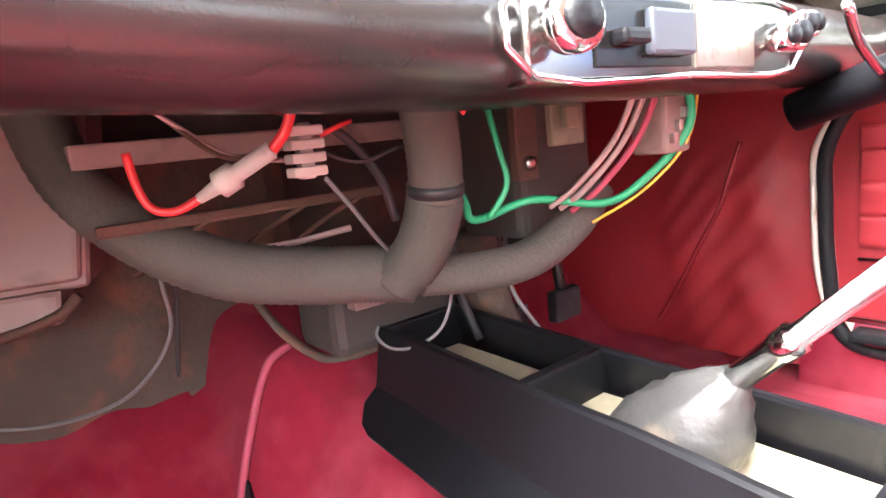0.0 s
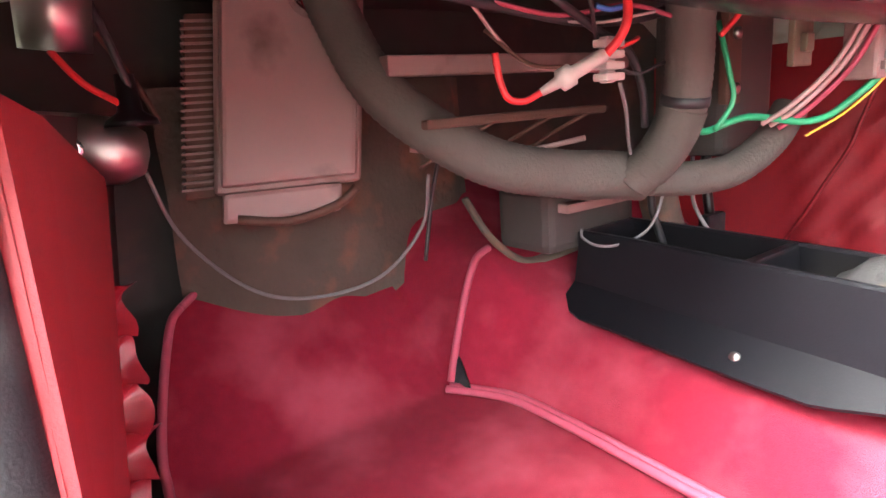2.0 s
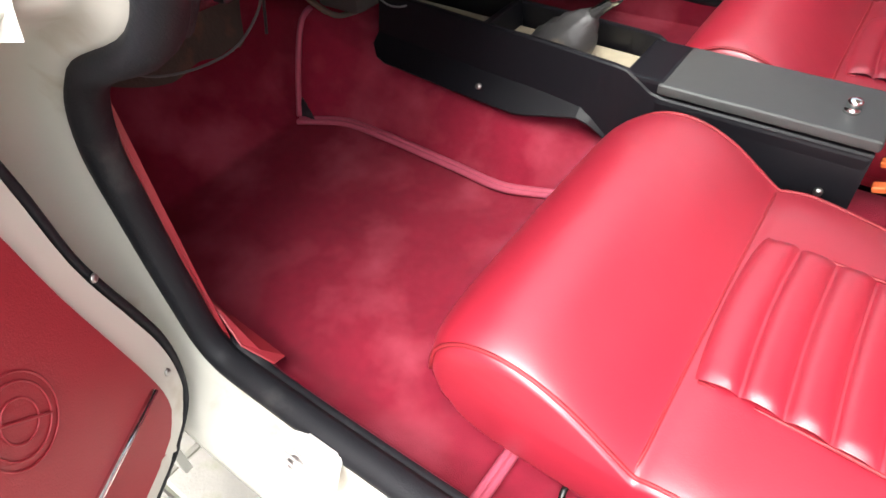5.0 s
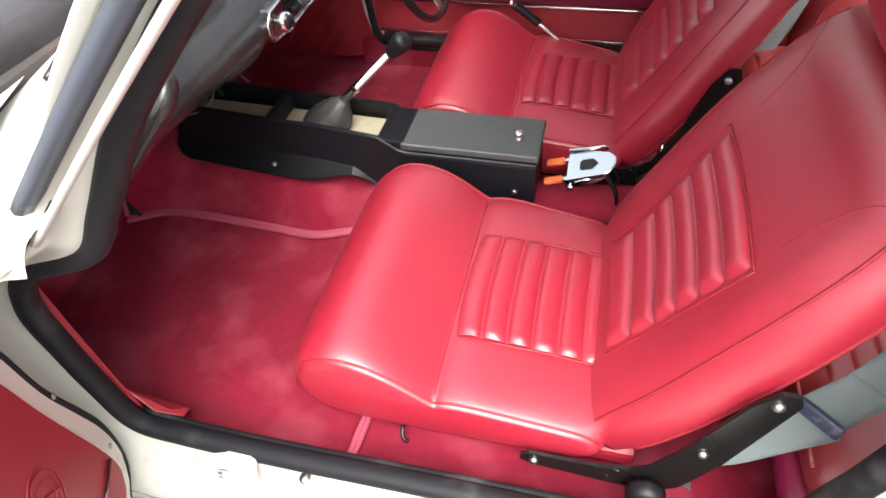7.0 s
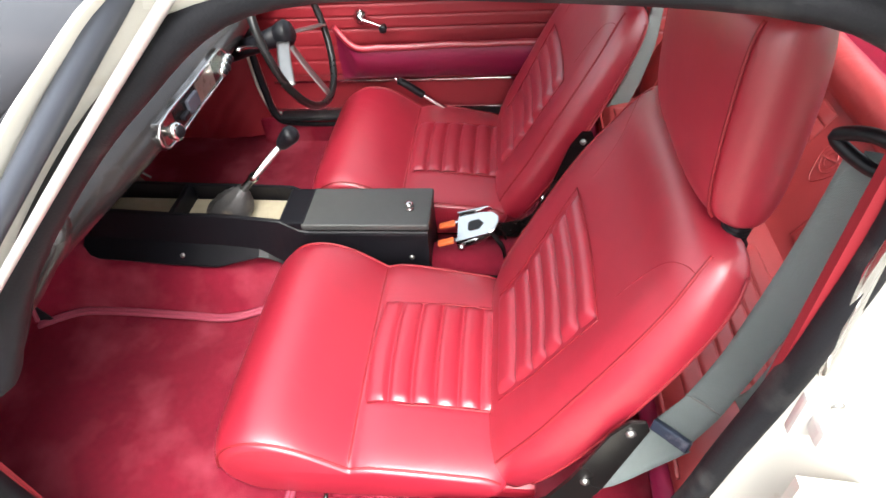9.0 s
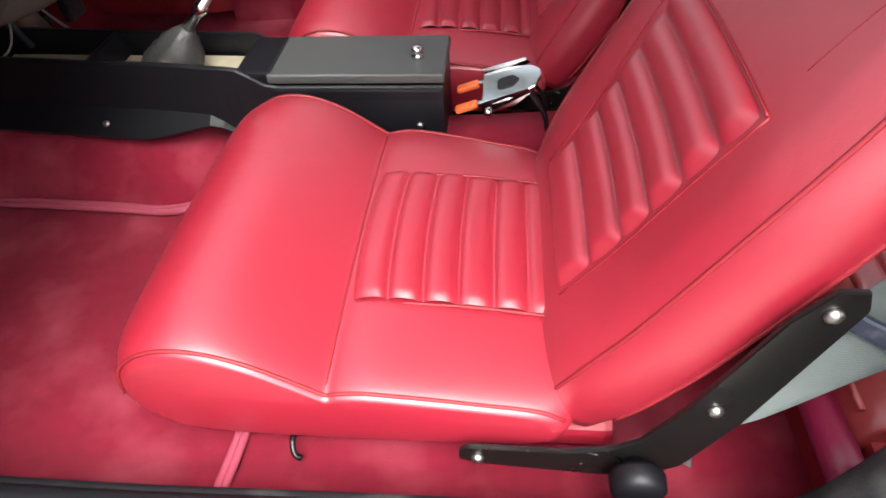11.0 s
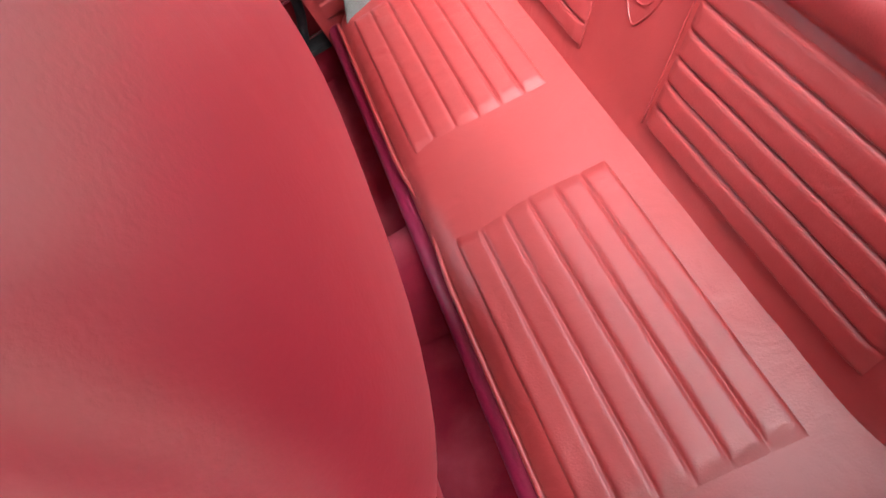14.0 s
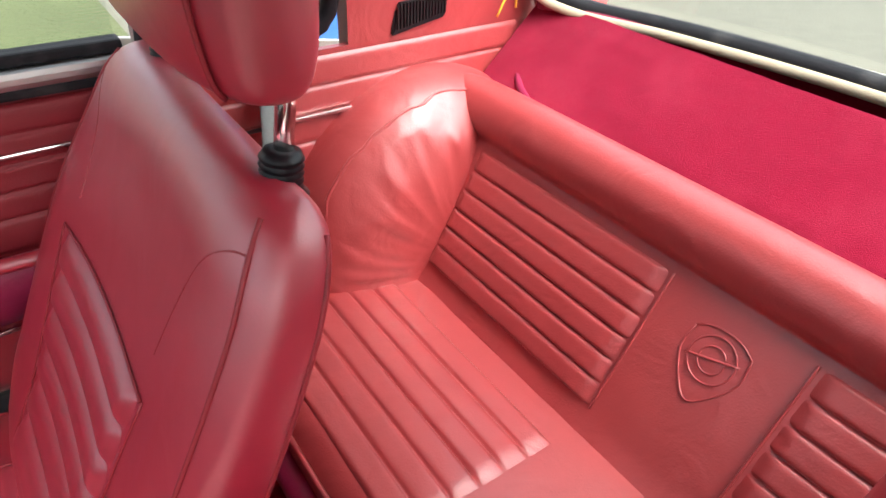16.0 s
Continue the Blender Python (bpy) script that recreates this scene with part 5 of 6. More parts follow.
kick_line = [(-0.012, 0.450), (-0.10, 0.435), (-0.350, 0.385), (-0.362, 0.370), (-0.352, 0.25), (-0.335, 0.06), (-0.325, 0.01), (-0.10, 0.012), (0.0, 0.03), (0.020, 0.055), (-0.004, 0.16), (-0.010, 0.30)]
part("panel", plate(kick_line, 0.010, lambda a, b, d: kick_at(a, b, d), 0.004), RED_VINYL, kick)
part("backing", plate([(-0.025, 0.0), (-0.025, 0.44), (-0.66, 0.44), (-0.66, 0.0)], 0.004, lambda a, b, d: kick_at(a, b, -0.012 - d)), DARK, kick, "dark card backing")


def ruffle(u, w):
    x, z = lin([(0, -0.352), (1, -0.320)], u), 0.275 - 0.265 * u
    wave = math.sin(u * 44 + 1.5 * math.sin(u * 11)) * 0.012 * (0.2 + 0.8 * w) + 0.003 * math.sin(u * 90 + 4 * w)
    swell = 0.018 + 0.016 * smooth_step(0, 0.7, u)
    return kick_at(x - 0.006 + 0.014 * math.sin(u * 34 + 2.2) * w, z + 0.010 * math.sin(u * 34) * w, 0.006 + swell * w + wave * 0.6)


mesh_part("gathered_edge", *grid(ruffle, 160, 10), RED, kick, "gathered red leather edge")
tongue = [kick_at(-0.02, 0.14, 0.012), kick_at(0.040, 0.09, 0.012), Vector((0.075, -0.012, 0.058)), Vector((0.072, 0.006, 0.050)), kick_at(-0.06, 0.045, 0.034), kick_at(-0.10, 0.10, 0.018)]
bm = bmesh.new()
lo = [bm.verts.new(q) for q in tongue]
hi = [bm.verts.new(q + Vector((0.0005, 0.002, 0.001))) for q in tongue]
bm.faces.new(lo[::-1]), bm.faces.new(hi)
for i in range(6):
    bm.faces.new((lo[i], lo[(i + 1) % 6], hi[(i + 1) % 6], hi[i]))
part("tongue", bm, RED_VINYL, kick, "loose leather tongue")

far_kick = thing("kick_panel", "red leather kick panel of the driver's side with gathered creases", "trim panel")


def far_kick_skin(u, w):
    x, z = -0.60 + 0.60 * u, 0.02 + 0.48 * w
    crinkle = smooth_step(0.45, 0.62, u) * smooth_step(0.95, 0.80, u) * smooth_step(0.85, 0.6, w)
    return (x, 1.30 + 0.03 * u + crinkle * (0.0085 * abs(math.sin(u * 34 - w * 21 + 1.6 * noise.noise(Vector((x * 7, z * 7, 4))))) + 0.009 * noise.noise(Vector((x * 16, z * 11, 2)))) - 0.02 * crinkle, z)


mesh_part("panel", *grid(far_kick_skin, 50, 60, True), RED_VINYL, far_kick)
mesh_part("piping", *tube([Vector(far_kick_skin((x + 0.60) / 0.60, (z - 0.02) / 0.48)) - Vector((0, 0.003, 0)) for x, z in ((-0.30, 0.06), (-0.27, 0.11), (-0.24, 0.16), (-0.205, 0.225), (-0.17, 0.29), (-0.155, 0.345), (-0.14, 0.40))], 0.004, 6, 6), RED_VINYL, far_kick)

# ---- driver's door ----
far_door = thing("door_1", "closed driver's door with pleated red panel and chrome strips", "car door", kind="structure")
wall_sheet("panel", [(-0.03, 1.350, 0.10), (1.04, 1.350, 0.10), (1.04, 1.350, 0.535), (-0.03, 1.350, 0.535)], RED_VINYL, far_door, 0.03)
pleated(far_door, 0.03, 1.02, 1.346, 0.375, 0.525, 4, 1, RED_VINYL, 0.005)
pleated(far_door, 0.03, 1.02, 1.346, 0.225, 0.375, 3, 1, RED_VINYL, 0.004)
part("chrome_strip", box((0.03, 1.334, 0.205), (1.02, 1.343, 0.212), 0.002), CHROME, far_door, "thin chrome strip")
part("chrome_strip", box((0.03, 1.334, 0.462), (1.02, 1.341, 0.467), 0.002), CHROME, far_door, "thin chrome strip")
part("chrome_strip", box((0.02, 1.325, 0.108), (1.03, 1.335, 0.118), 0.002), CHROME, far_door, "thin chrome strip")


def pocket_skin(u, w):
    x = 0.26 + 0.70 * u
    top = 0.335 + 0.045 * (1 - smooth_step(0, 0.12, u)) + 0.01 * u
    bulge = 0.055 * math.sin(math.pi * min(1, w * 0.62 + 0.02)) * smooth_step(0, 0.10, u) * smooth_step(1.02, 0.9, u)
    return (x, 1.342 - bulge, 0.218 + (top - 0.218) * w + 0.004 * noise.noise(Vector((x * 9, w * 3, 1))))


mesh_part("pocket", *grid(pocket_skin, 50, 16, True), MAROON, far_door, "sagging maroon door pocket")
mesh_part("pocket_rim", *tube([Vector(pocket_skin(k / 10, 1.0)) + Vector((0, -0.004, 0.002)) for k in range(11)], 0.010, 8, 6), RED, far_door, "padded red pocket rim")
winder = mesh_part("window_winder", *lathe([(0, 0.022), (0.006, 0.022), (0.012, 0.012), (0.02, 0.010)], (0.35, 1.338, 0.415), (0, -1, 0), 18), CHROME, far_door, "chrome window winder")
mesh_part("winder_arm", *tube([(0.35, 1.320, 0.415), (0.385, 1.315, 0.405), (0.42, 1.312, 0.392)], 0.006, 8, 6, flat=0.6), CHROME, winder)
mesh_part("winder_knob", *lathe([(0, 0.010), (0.02, 0.012), (0.024, 0.006)], (0.42, 1.312, 0.392), (0, -1, 0), 14), BLACK_VINYL, winder)
part("window_ledge", box((-0.03, 1.330, 0.543), (1.045, 1.41, 0.566), 0.008), STEEL, far_door, "brushed metal window ledge")
part("ledge_rubber", box((-0.03, 1.334, 0.531), (1.045, 1.40, 0.5445), 0.004), RUBBER, far_door)
part("window_rubber", box((-0.03, 1.345, 0.566), (1.045, 1.375, 0.582), 0.004), RUBBER, far_door)
sill_far = thing("far_sill", "red carpeted far sill with black rubber strip", "sill", kind="structure")
part("sill_box", box((-0.05, 1.32, -0.03), (1.06, 1.42, 0.085), 0.010), CARPET, sill_far)
part("rubber_strip", box((0.03, 1.300, 0.084), (1.03, 1.345, 0.100), 0.006), RUBBER, sill_far)


def pane(name, corners, label):
    w = thing(name, label, "car window", kind="structure")
    a, b, c, d = [Vector(q) for q in corners]
    v, f = grid(lambda u, t: (a * (1 - u) + b * u) * (1 - t) + (d * (1 - u) + c * u) * t, 4, 4)
    g = mesh_part("glass", v, f, GLASS, w)
    g.visible_shadow = False
    return w


pane("window_1", [(-0.02, 1.36, 0.575), (1.04, 1.36, 0.575), (1.04, 1.31, 0.985), (0.55, 1.31, 0.985)], "driver's door window glass")

# ---- windscreen with its pillar, rubber and chrome strip ----
screen = thing("window_2", "curved windscreen with black rubber and chrome strip", "windscreen", kind="structure")


def screen_edge(t, far=False):
    """Left edge of the screen from the cowl (t=0) to the roof (t=1)."""
    p = Vector((0.190 + 0.36 * t + 0.016 * t * max(t, 0.0), -0.080 + 0.024 * t, 0.638 + 0.369 * t))
    return mirror(p) if far else p


def screen_at(u, t):
    a, b = screen_edge(t), screen_edge(t, True)
    p = a * (1 - u) + b * u
    p.x -= 0.20 * (1 - (2 * u - 1) ** 2) * (1 - 0.3 * t)
    p.z += 0.02 * (1 - (2 * u - 1) ** 2)
    return p


gl = mesh_part("glass", *grid(screen_at, 24, 10), SCREEN_GLASS, screen)
gl.visible_shadow = False
for side in (False, True):
    mesh_part("rubber", *tube([screen_edge(t, side) + Vector((-0.004, -0.006 if not side else 0.006, 0.002)) for t in (0, 0.25, 0.5, 0.75, 1)], 0.017, 10, 6, flat=0.6), GASKET, screen, "blue-grey windscreen rubber")
    mesh_part("chrome_strip", *tube([screen_edge(t, side) + Vector((0.016, -0.010 if not side else 0.010, -0.012)) for t in (-0.1, 0.25, 0.5, 0.75, 1)], 0.0065, 8, 6, flat=0.7), ALU, screen)
mesh_part("rubber", *tube([screen_at(u, 0.0) + Vector((0, 0, -0.004)) for u in [k / 10 for k in range(11)]], 0.014, 8, 6), RUBBER, screen)
mesh_part("rubber", *tube([screen_at(u, 1.0) + Vector((0, 0, 0.004)) for u in [k / 10 for k in range(11)]], 0.012, 8, 6), RUBBER, screen)

cowl = thing("bonnet", "cream bonnet and front wing beyond the windscreen", "car body", kind="structure")


def bonnet_skin(u, w):
    x, y = 0.10 - 1.75 * u, -0.16 + (2 * MID + 0.32) * w
    e = abs(2 * w - 1)
    return (x - 0.20 * (1 - e * e) * (1 - u), y, 0.635 - 0.10 * u ** 1.5 - 0.16 * e ** 5 + 0.03 * math.exp(-((e - 0.8) / 0.12) ** 2) - 0.25 * max(0, u - 0.85))


mesh_part("bonnet_skin", *grid(bonnet_skin, 24, 30), CREAM, cowl)
for w in (-1, 1):
    yy = MID + w * (MID + 0.155)
    wall_sheet("wing", [(-1.6, yy, GROUND + 0.18), (0.0, yy, GROUND + 0.18), (0.0, yy, 0.50), (-1.6, yy, 0.46)], CREAM, cowl)


def scuttle(u, w, far=False):
    """Rounded corner of the body between wing, bonnet and the foot of the screen."""
    top = screen_at(0.30 * u, 0.0) + Vector((0.022 * (1 - u), -0.004, -0.010))
    low = Vector((0.146 - 0.48 * u, -0.108 - 0.035 * smooth_step(0.0, 0.3, u), 0.548 - 0.05 * smooth_step(0.0, 0.3, u)))
    p = low * (1 - w) + top * w + Vector((0, -0.008, 0.016)) * math.sin(math.pi * w)
    return mirror(p) if far else p


for far in (False, True):
    mesh_part("scuttle", *grid(lambda u, w: scuttle(u, w, far), 16, 12, True), CREAM, cowl)
part("vent_grille", box((-0.16, 0.50, 0.628), (-0.04, 0.86, 0.642), 0.003), BLACK_METAL, cowl)
wiper = thing("wiper", "black windscreen wiper arm at rest", "wiper")
mesh_part("arm", *tube([screen_at(0.10, 0.02) + Vector((-0.02, 0, 0.02)), screen_at(0.2, 0.08) + Vector((-0.015, 0, 0.02)), screen_at(0.38, 0.10) + Vector((-0.01, 0, 0.018))], 0.005, 8, 8), BLACK_METAL, wiper)

# ---- passenger door, swung open ----
near_door = thing("door_2", "open passenger door with red panel and cream edges", "car door", kind="structure")
DOOR_ANGLE = radians(61)
DD = Vector((math.cos(DOOR_ANGLE), -math.sin(DOOR_ANGLE), 0))
DN = Vector((math.sin(DOOR_ANGLE), math.cos(DOOR_ANGLE), 0))
DH = Vector((0.024, -0.118, 0))


def door_at(s, z, d=0.0):
    """s along the door from its hinge, d out of its inner face."""
    return DH + DD * s + DN * d + Vector((0, 0, z))


DOOR_EDGE = [(0.020, 0.47), (0.010, 0.33), (-0.012, 0.24), (-0.029, 0.17), (-0.029, 0.11), (-0.012, 0.060), (0.035, 0.035),
             (0.10, 0.025), (0.50, 0.010), (0.98, 0.03), (1.02, 0.10), (1.04, 0.53), (0.50, 0.56), (0.06, 0.55)]
DOOR_TRIM = [(0.075, 0.45), (0.058, 0.33), (0.042, 0.24), (0.030, 0.17), (0.026, 0.12), (0.038, 0.086), (0.07, 0.074),
             (0.12, 0.070), (0.50, 0.055), (0.93, 0.075), (0.97, 0.13), (0.985, 0.48), (0.50, 0.51), (0.11, 0.50)]


def door_outline(k):
    """Outline between the door's edge (k = 0) and its trim panel (k = 1)."""
    pts = [(a[0] + (b[0] - a[0]) * k, 0, a[1] + (b[1] - a[1]) * k) for a, b in zip(DOOR_EDGE, DOOR_TRIM)]
    return [(q.x, q.z) for q in spline(pts, 4, True)]


part("shell", plate(door_outline(0.0), 0.10, lambda a, b, d: door_at(a, b, -d), 0.006), CREAM, near_door, smooth=False)
part("inner_step", plate(door_outline(0.30), 0.012, lambda a, b, d: door_at(a, b, d - 0.002), 0.004), CREAM, near_door)
part("trim_panel", plate(door_outline(1.0), 0.008, lambda a, b, d: door_at(a, b, d + 0.010), 0.003), RED_VINYL, near_door, "red vinyl door panel")
o = door_outline(0.12)
mesh_part("rubber_edge", *tube([door_at(a, b, 0.004) for a, b in o[::2]], 0.0055, 6, 3, True), RUBBER, near_door)
mesh_part("chrome_strip", *tube([door_at(0.036, 0.150, 0.020), door_at(0.5, 0.145, 0.020), door_at(0.95, 0.14, 0.020)], 0.005, 8, 6, flat=0.6), CHROME, near_door, "thin chrome strip")
for r in (0.036, 0.029, 0.017):
    mesh_part("embossed_ring", *tube([door_at(0.150 + r * math.cos(k), 0.285 + 1.25 * r * math.sin(k), 0.0190) for k in [2 * math.pi * j / 14 for j in range(14)]], 0.0011, 6, 3, True), RED_VINYL, near_door, "embossed ring emblem")

mesh_part("embossed_bar", *tube([door_at(0.128, 0.262, 0.0188), door_at(0.150, 0.285, 0.0192), door_at(0.172, 0.308, 0.0188)], 0.0015, 6, 4), RED_VINYL, near_door)
for s, z in ((0.012, 0.30), (0.0, 0.13), (0.30, 0.035)):
    mesh_part("screw", *lathe([(0, 0.005), (0.002, 0.0045), (0.003, 0.001)], door_at(s, z, 0.010), DN, 10), STEEL, near_door)

striker = thing("door_striker", "pale metal door striker on the rear jamb", "door latch")
part("plate", box((1.030, -0.128, 0.610), (1.082, -0.116, 0.665), 0.004), ALU, striker)
part("jaw", box((1.040, -0.150, 0.625), (1.074, -0.126, 0.650), 0.006), ALU, striker, "pale worn jaw")
for z in (0.617, 0.658):
    mesh_part("screw", *lathe([(0, 0.006), (0.002, 0.005), (0.003, 0.001)], (1.056, -0.128, z), (0, -1, 0), 10), STEEL, striker)

# ---- seat belts ----
def strap(name, points, half, mat, parent, label="", steps=8, wave=0.0):
    """Flat webbing: rows of (left edge, right edge) points."""
    left, right = spline([p for p, q in points], steps), spline([q for p, q in points], steps)
    n = len(left)
    verts, faces = [], []
    for i in range(n):
        t = (left[min(i + 1, n - 1)] - left[max(i - 1, 0)]).normalized()
        nrm = t.cross(right[i] - left[i]).normalized() * 0.0012
        for k in range(7):
            p = left[i].lerp(right[i], k / 6) + nrm * (1.5 * math.sin(k / 6 * math.pi) * wave)
            verts += [p + nrm, p - nrm]
    for i in range(n - 1):
        a, b = i * 14, (i + 1) * 14
        for k in range(6):
            faces.append((a + 2 * k, a + 2 * k + 2, b + 2 * k + 2, b + 2 * k))
            faces.append((a + 2 * k + 3, a + 2 * k + 1, b + 2 * k + 1, b + 2 * k + 3))
        faces += [(a, b, b + 1, a + 1), (a + 12, a + 13, b + 13, b + 12)]
    return mesh_part(name, verts, faces, mat, parent, label)


belt = thing("seat_belt", "grey webbing seat belt hanging beside the passenger seat", "seat belt", "seat belts")
strap("shoulder_strap", [((1.014, 0.098, 0.268), (1.060, 0.062, 0.258)), ((1.030, 0.094, 0.310), (1.074, 0.062, 0.300)), ((1.044, 0.093, 0.342), (1.087, 0.064, 0.335)), ((1.072, 0.096, 0.438), (1.102, 0.060, 0.430)), ((1.083, 0.090, 0.529), (1.108, 0.050, 0.514)), ((1.086, 0.076, 0.62), (1.110, 0.034, 0.61)), ((1.086, 0.062, 0.71), (1.112, 0.022, 0.71)), ((1.088, 0.056, 0.79), (1.112, 0.014, 0.79))], 0.025, BELT, belt, wave=1.0)
mesh_part("stitch_line", *tube([(1.043, 0.094, 0.3435), (1.064, 0.080, 0.341), (1.087, 0.064, 0.3365)], 0.0014, 6, 4), WIRE_GREY, belt)
strap("rear_strap", [((1.098, 0.050, 0.79), (1.132, 0.022, 0.80)), ((1.106, 0.050, 0.62), (1.146, 0.022, 0.62)), ((1.112, 0.052, 0.50), (1.156, 0.034, 0.49)), ((1.112, 0.062, 0.43), (1.158, 0.046, 0.42)), ((1.108, 0.070, 0.385), (1.150, 0.058, 0.35)), ((1.100, 0.078, 0.365), (1.128, 0.068, 0.315))], 0.022, BELT, belt, "twisted slack webbing")
strap("lap_strap", [((1.012, 0.095, 0.262), (1.058, 0.050, 0.258)), ((0.985, 0.080, 0.218), (1.016, 0.050, 0.208)), ((0.945, 0.072, 0.168), (0.966, 0.050, 0.148)), ((0.910, 0.076, 0.118), (0.932, 0.060, 0.098)), ((0.898, 0.080, 0.050), (0.928, 0.062, 0.040)), ((0.90, 0.085, 0.005), (0.935, 0.065, 0.003))], 0.022, BELT, belt)
bk = part("buckle_tongue", box((-0.031, -0.006, -0.010), (0.031, 0.007, 0.010), 0.004), NAVY, belt, "blue-black plastic slide buckle")
bk.matrix_local = Matrix.Translation((1.0325, 0.072, 0.266)) @ Matrix.Rotation(radians(-42), 4, "Z") @ Matrix.Rotation(radians(-25), 4, "X")
bar = mesh_part("buckle_bar", *tube([(-0.030, -0.004, 0.010), (-0.030, -0.004, 0.024), (0.0, -0.004, 0.025), (0.030, -0.004, 0.024), (0.030, -0.004, 0.010)], 0.0025, 8, 4), CHROME, belt)
bar.matrix_local = bk.matrix_local.copy()
mesh_part("guide_loop", *tube([(1.078, 0.066, 0.795), (1.095, 0.040, 0.812), (1.118, 0.010, 0.805), (1.122, 0.005, 0.790), (1.100, 0.034, 0.782)], 0.007, 10, 6, True), BLACK_VINYL, belt, "black plastic belt guide")

far_belt = thing("seat_belt", "grey webbing seat belt hanging behind the driver's seat", "seat belt", "seat belts")
strap("shoulder_strap", [((1.235, 1.262, 0.635), (1.275, 1.262, 0.630)), ((1.185, 1.250, 0.560), (1.228, 1.255, 0.545)), ((1.170, 1.235, 0.470), (1.205, 1.250, 0.460)), ((1.150, 1.215, 0.36), (1.195, 1.235, 0.35)), ((1.110, 1.20, 0.25), (1.160, 1.215, 0.23)), ((1.06, 1.20, 0.13), (1.11, 1.215, 0.10))], 0.022, BELT, far_belt, wave=1.5)
part("guide", plate([(1.215, 0.655), (1.245, 0.690), (1.295, 0.690), (1.300, 0.655), (1.280, 0.622), (1.240, 0.622)], 0.022, lambda a, b, d: (a, 1.278 - d, b), 0.006), BLACK_VINYL, far_belt, "black plastic belt guide")

rec = thing("belt_receiver", "chromed twin belt receiver with two orange release tabs", "belt buckle")
REC = Matrix.Translation((0.640, 0.680, 0.136)) @ Matrix.Rotation(radians(8), 4, "X") @ Matrix.Rotation(radians(-20), 4, "Y")


def rec_part(ob):
    ob.matrix_local = REC
    return ob


rec_part(part("frame", plate([(0.030, -0.044), (0.075, -0.047), (0.125, -0.030), (0.135, -0.008), (0.135, 0.012), (0.120, 0.030), (0.075, 0.044), (0.030, 0.044)], 0.005, lambda a, b, d: (a, b, d), 0.0015), CHROME, rec, "chromed pressed frame"))
# frame is not cut: a black plate on it paints the opening's shade
rec_part(part("slot", plate([(0.058, -0.010), (0.064, -0.015), (0.086, -0.015), (0.098, 0.0), (0.086, 0.015), (0.064, 0.015), (0.058, 0.010)], 0.002, lambda a, b, d: (a, b, d + 0.0045)), BLACK_METAL, rec, "black plate standing in for the dark opening"))
for sgn in (-1, 1):
    rec_part(part("tab", box((-0.022, sgn * 0.028 - 0.008, -0.006), (0.020, sgn * 0.028 + 0.008, 0.005), 0.004, 3), ORANGE, rec, "orange plastic release tab"))
    rec_part(part("stem", box((0.016, sgn * 0.028 - 0.004, -0.003), (0.036, sgn * 0.028 + 0.004, 0.002), 0.001), CHROME, rec))
    rec_part(part("cheek", plate([(0.028, -0.014), (0.085, -0.012), (0.118, 0.002), (0.112, 0.012), (0.030, 0.012)], 0.003, lambda a, b, d, sgn=sgn: (a, sgn * (0.046 - 0.10 * max(0, a - 0.075)) + d, b)), CHROME, rec))
    rec_part(mesh_part("pivot", *lathe([(-0.012, 0.001), (-0.0115, 0.008), (0.0115, 0.008), (0.012, 0.001)], (0.036, sgn * 0.040, -0.012), (0, 1, 0), 12), CHROME, rec))
    mesh_part("stalk", *tube([(0.745, 0.680 + sgn * 0.02, 0.165), (0.775, 0.680 + sgn * 0.03, 0.12), (0.782, 0.680 + sgn * 0.035, 0.09)], 0.009, 8, 6, flat=0.4), BLACK_METAL, rec, "black steel stalk")

brake = thing("handbrake", "black handbrake lever beside the driver's seat", "handbrake")
mesh_part("grip", *tube([(0.452, 1.272, 0.240), (0.48, 1.272, 0.222), (0.525, 1.272, 0.188)], 0.012, 10, 6), BLACK_VINYL, brake)
mesh_part("lever", *tube([(0.52, 1.272, 0.192), (0.58, 1.272, 0.148), (0.64, 1.272, 0.10)], 0.007, 8, 6), CHROME, brake)
mesh_part("button", *lathe([(0, 0.006), (0.012, 0.006), (0.014, 0.003)], (0.452, 1.272, 0.240), (-0.85, 0, 0.53), 10), CHROME, brake)

pin = thing("seat_slide_handle", "black seat adjuster pin under the seat front", "handle")
mesh_part("pin", *tube([(0.455, 0.085, 0.030), (0.452, 0.062, 0.027), (0.456, 0.048, 0.018), (0.464, 0.046, 0.012)], 0.004, 8, 6), BLACK_METAL, pin)

# ---- rear window, rear pillars, roof sides ----
rear_win = thing("window_3", "large sloping rear window with black rubber seal", "car window", kind="structure")


def rear_at(u, t):
    """u across, t from the shelf to the roof."""
    lo = Vector((1.700 + 0.10 * (1 - (2 * u - 1) ** 2), MID + (2 * u - 1) * 0.585, 0.572))
    hi = Vector((1.365 + 0.06 * (1 - (2 * u - 1) ** 2), MID + (2 * u - 1) * 0.50, 1.000))
    p = lo.lerp(hi, t)
    p.z += 0.05 * math.sin(math.pi * t)
    return p


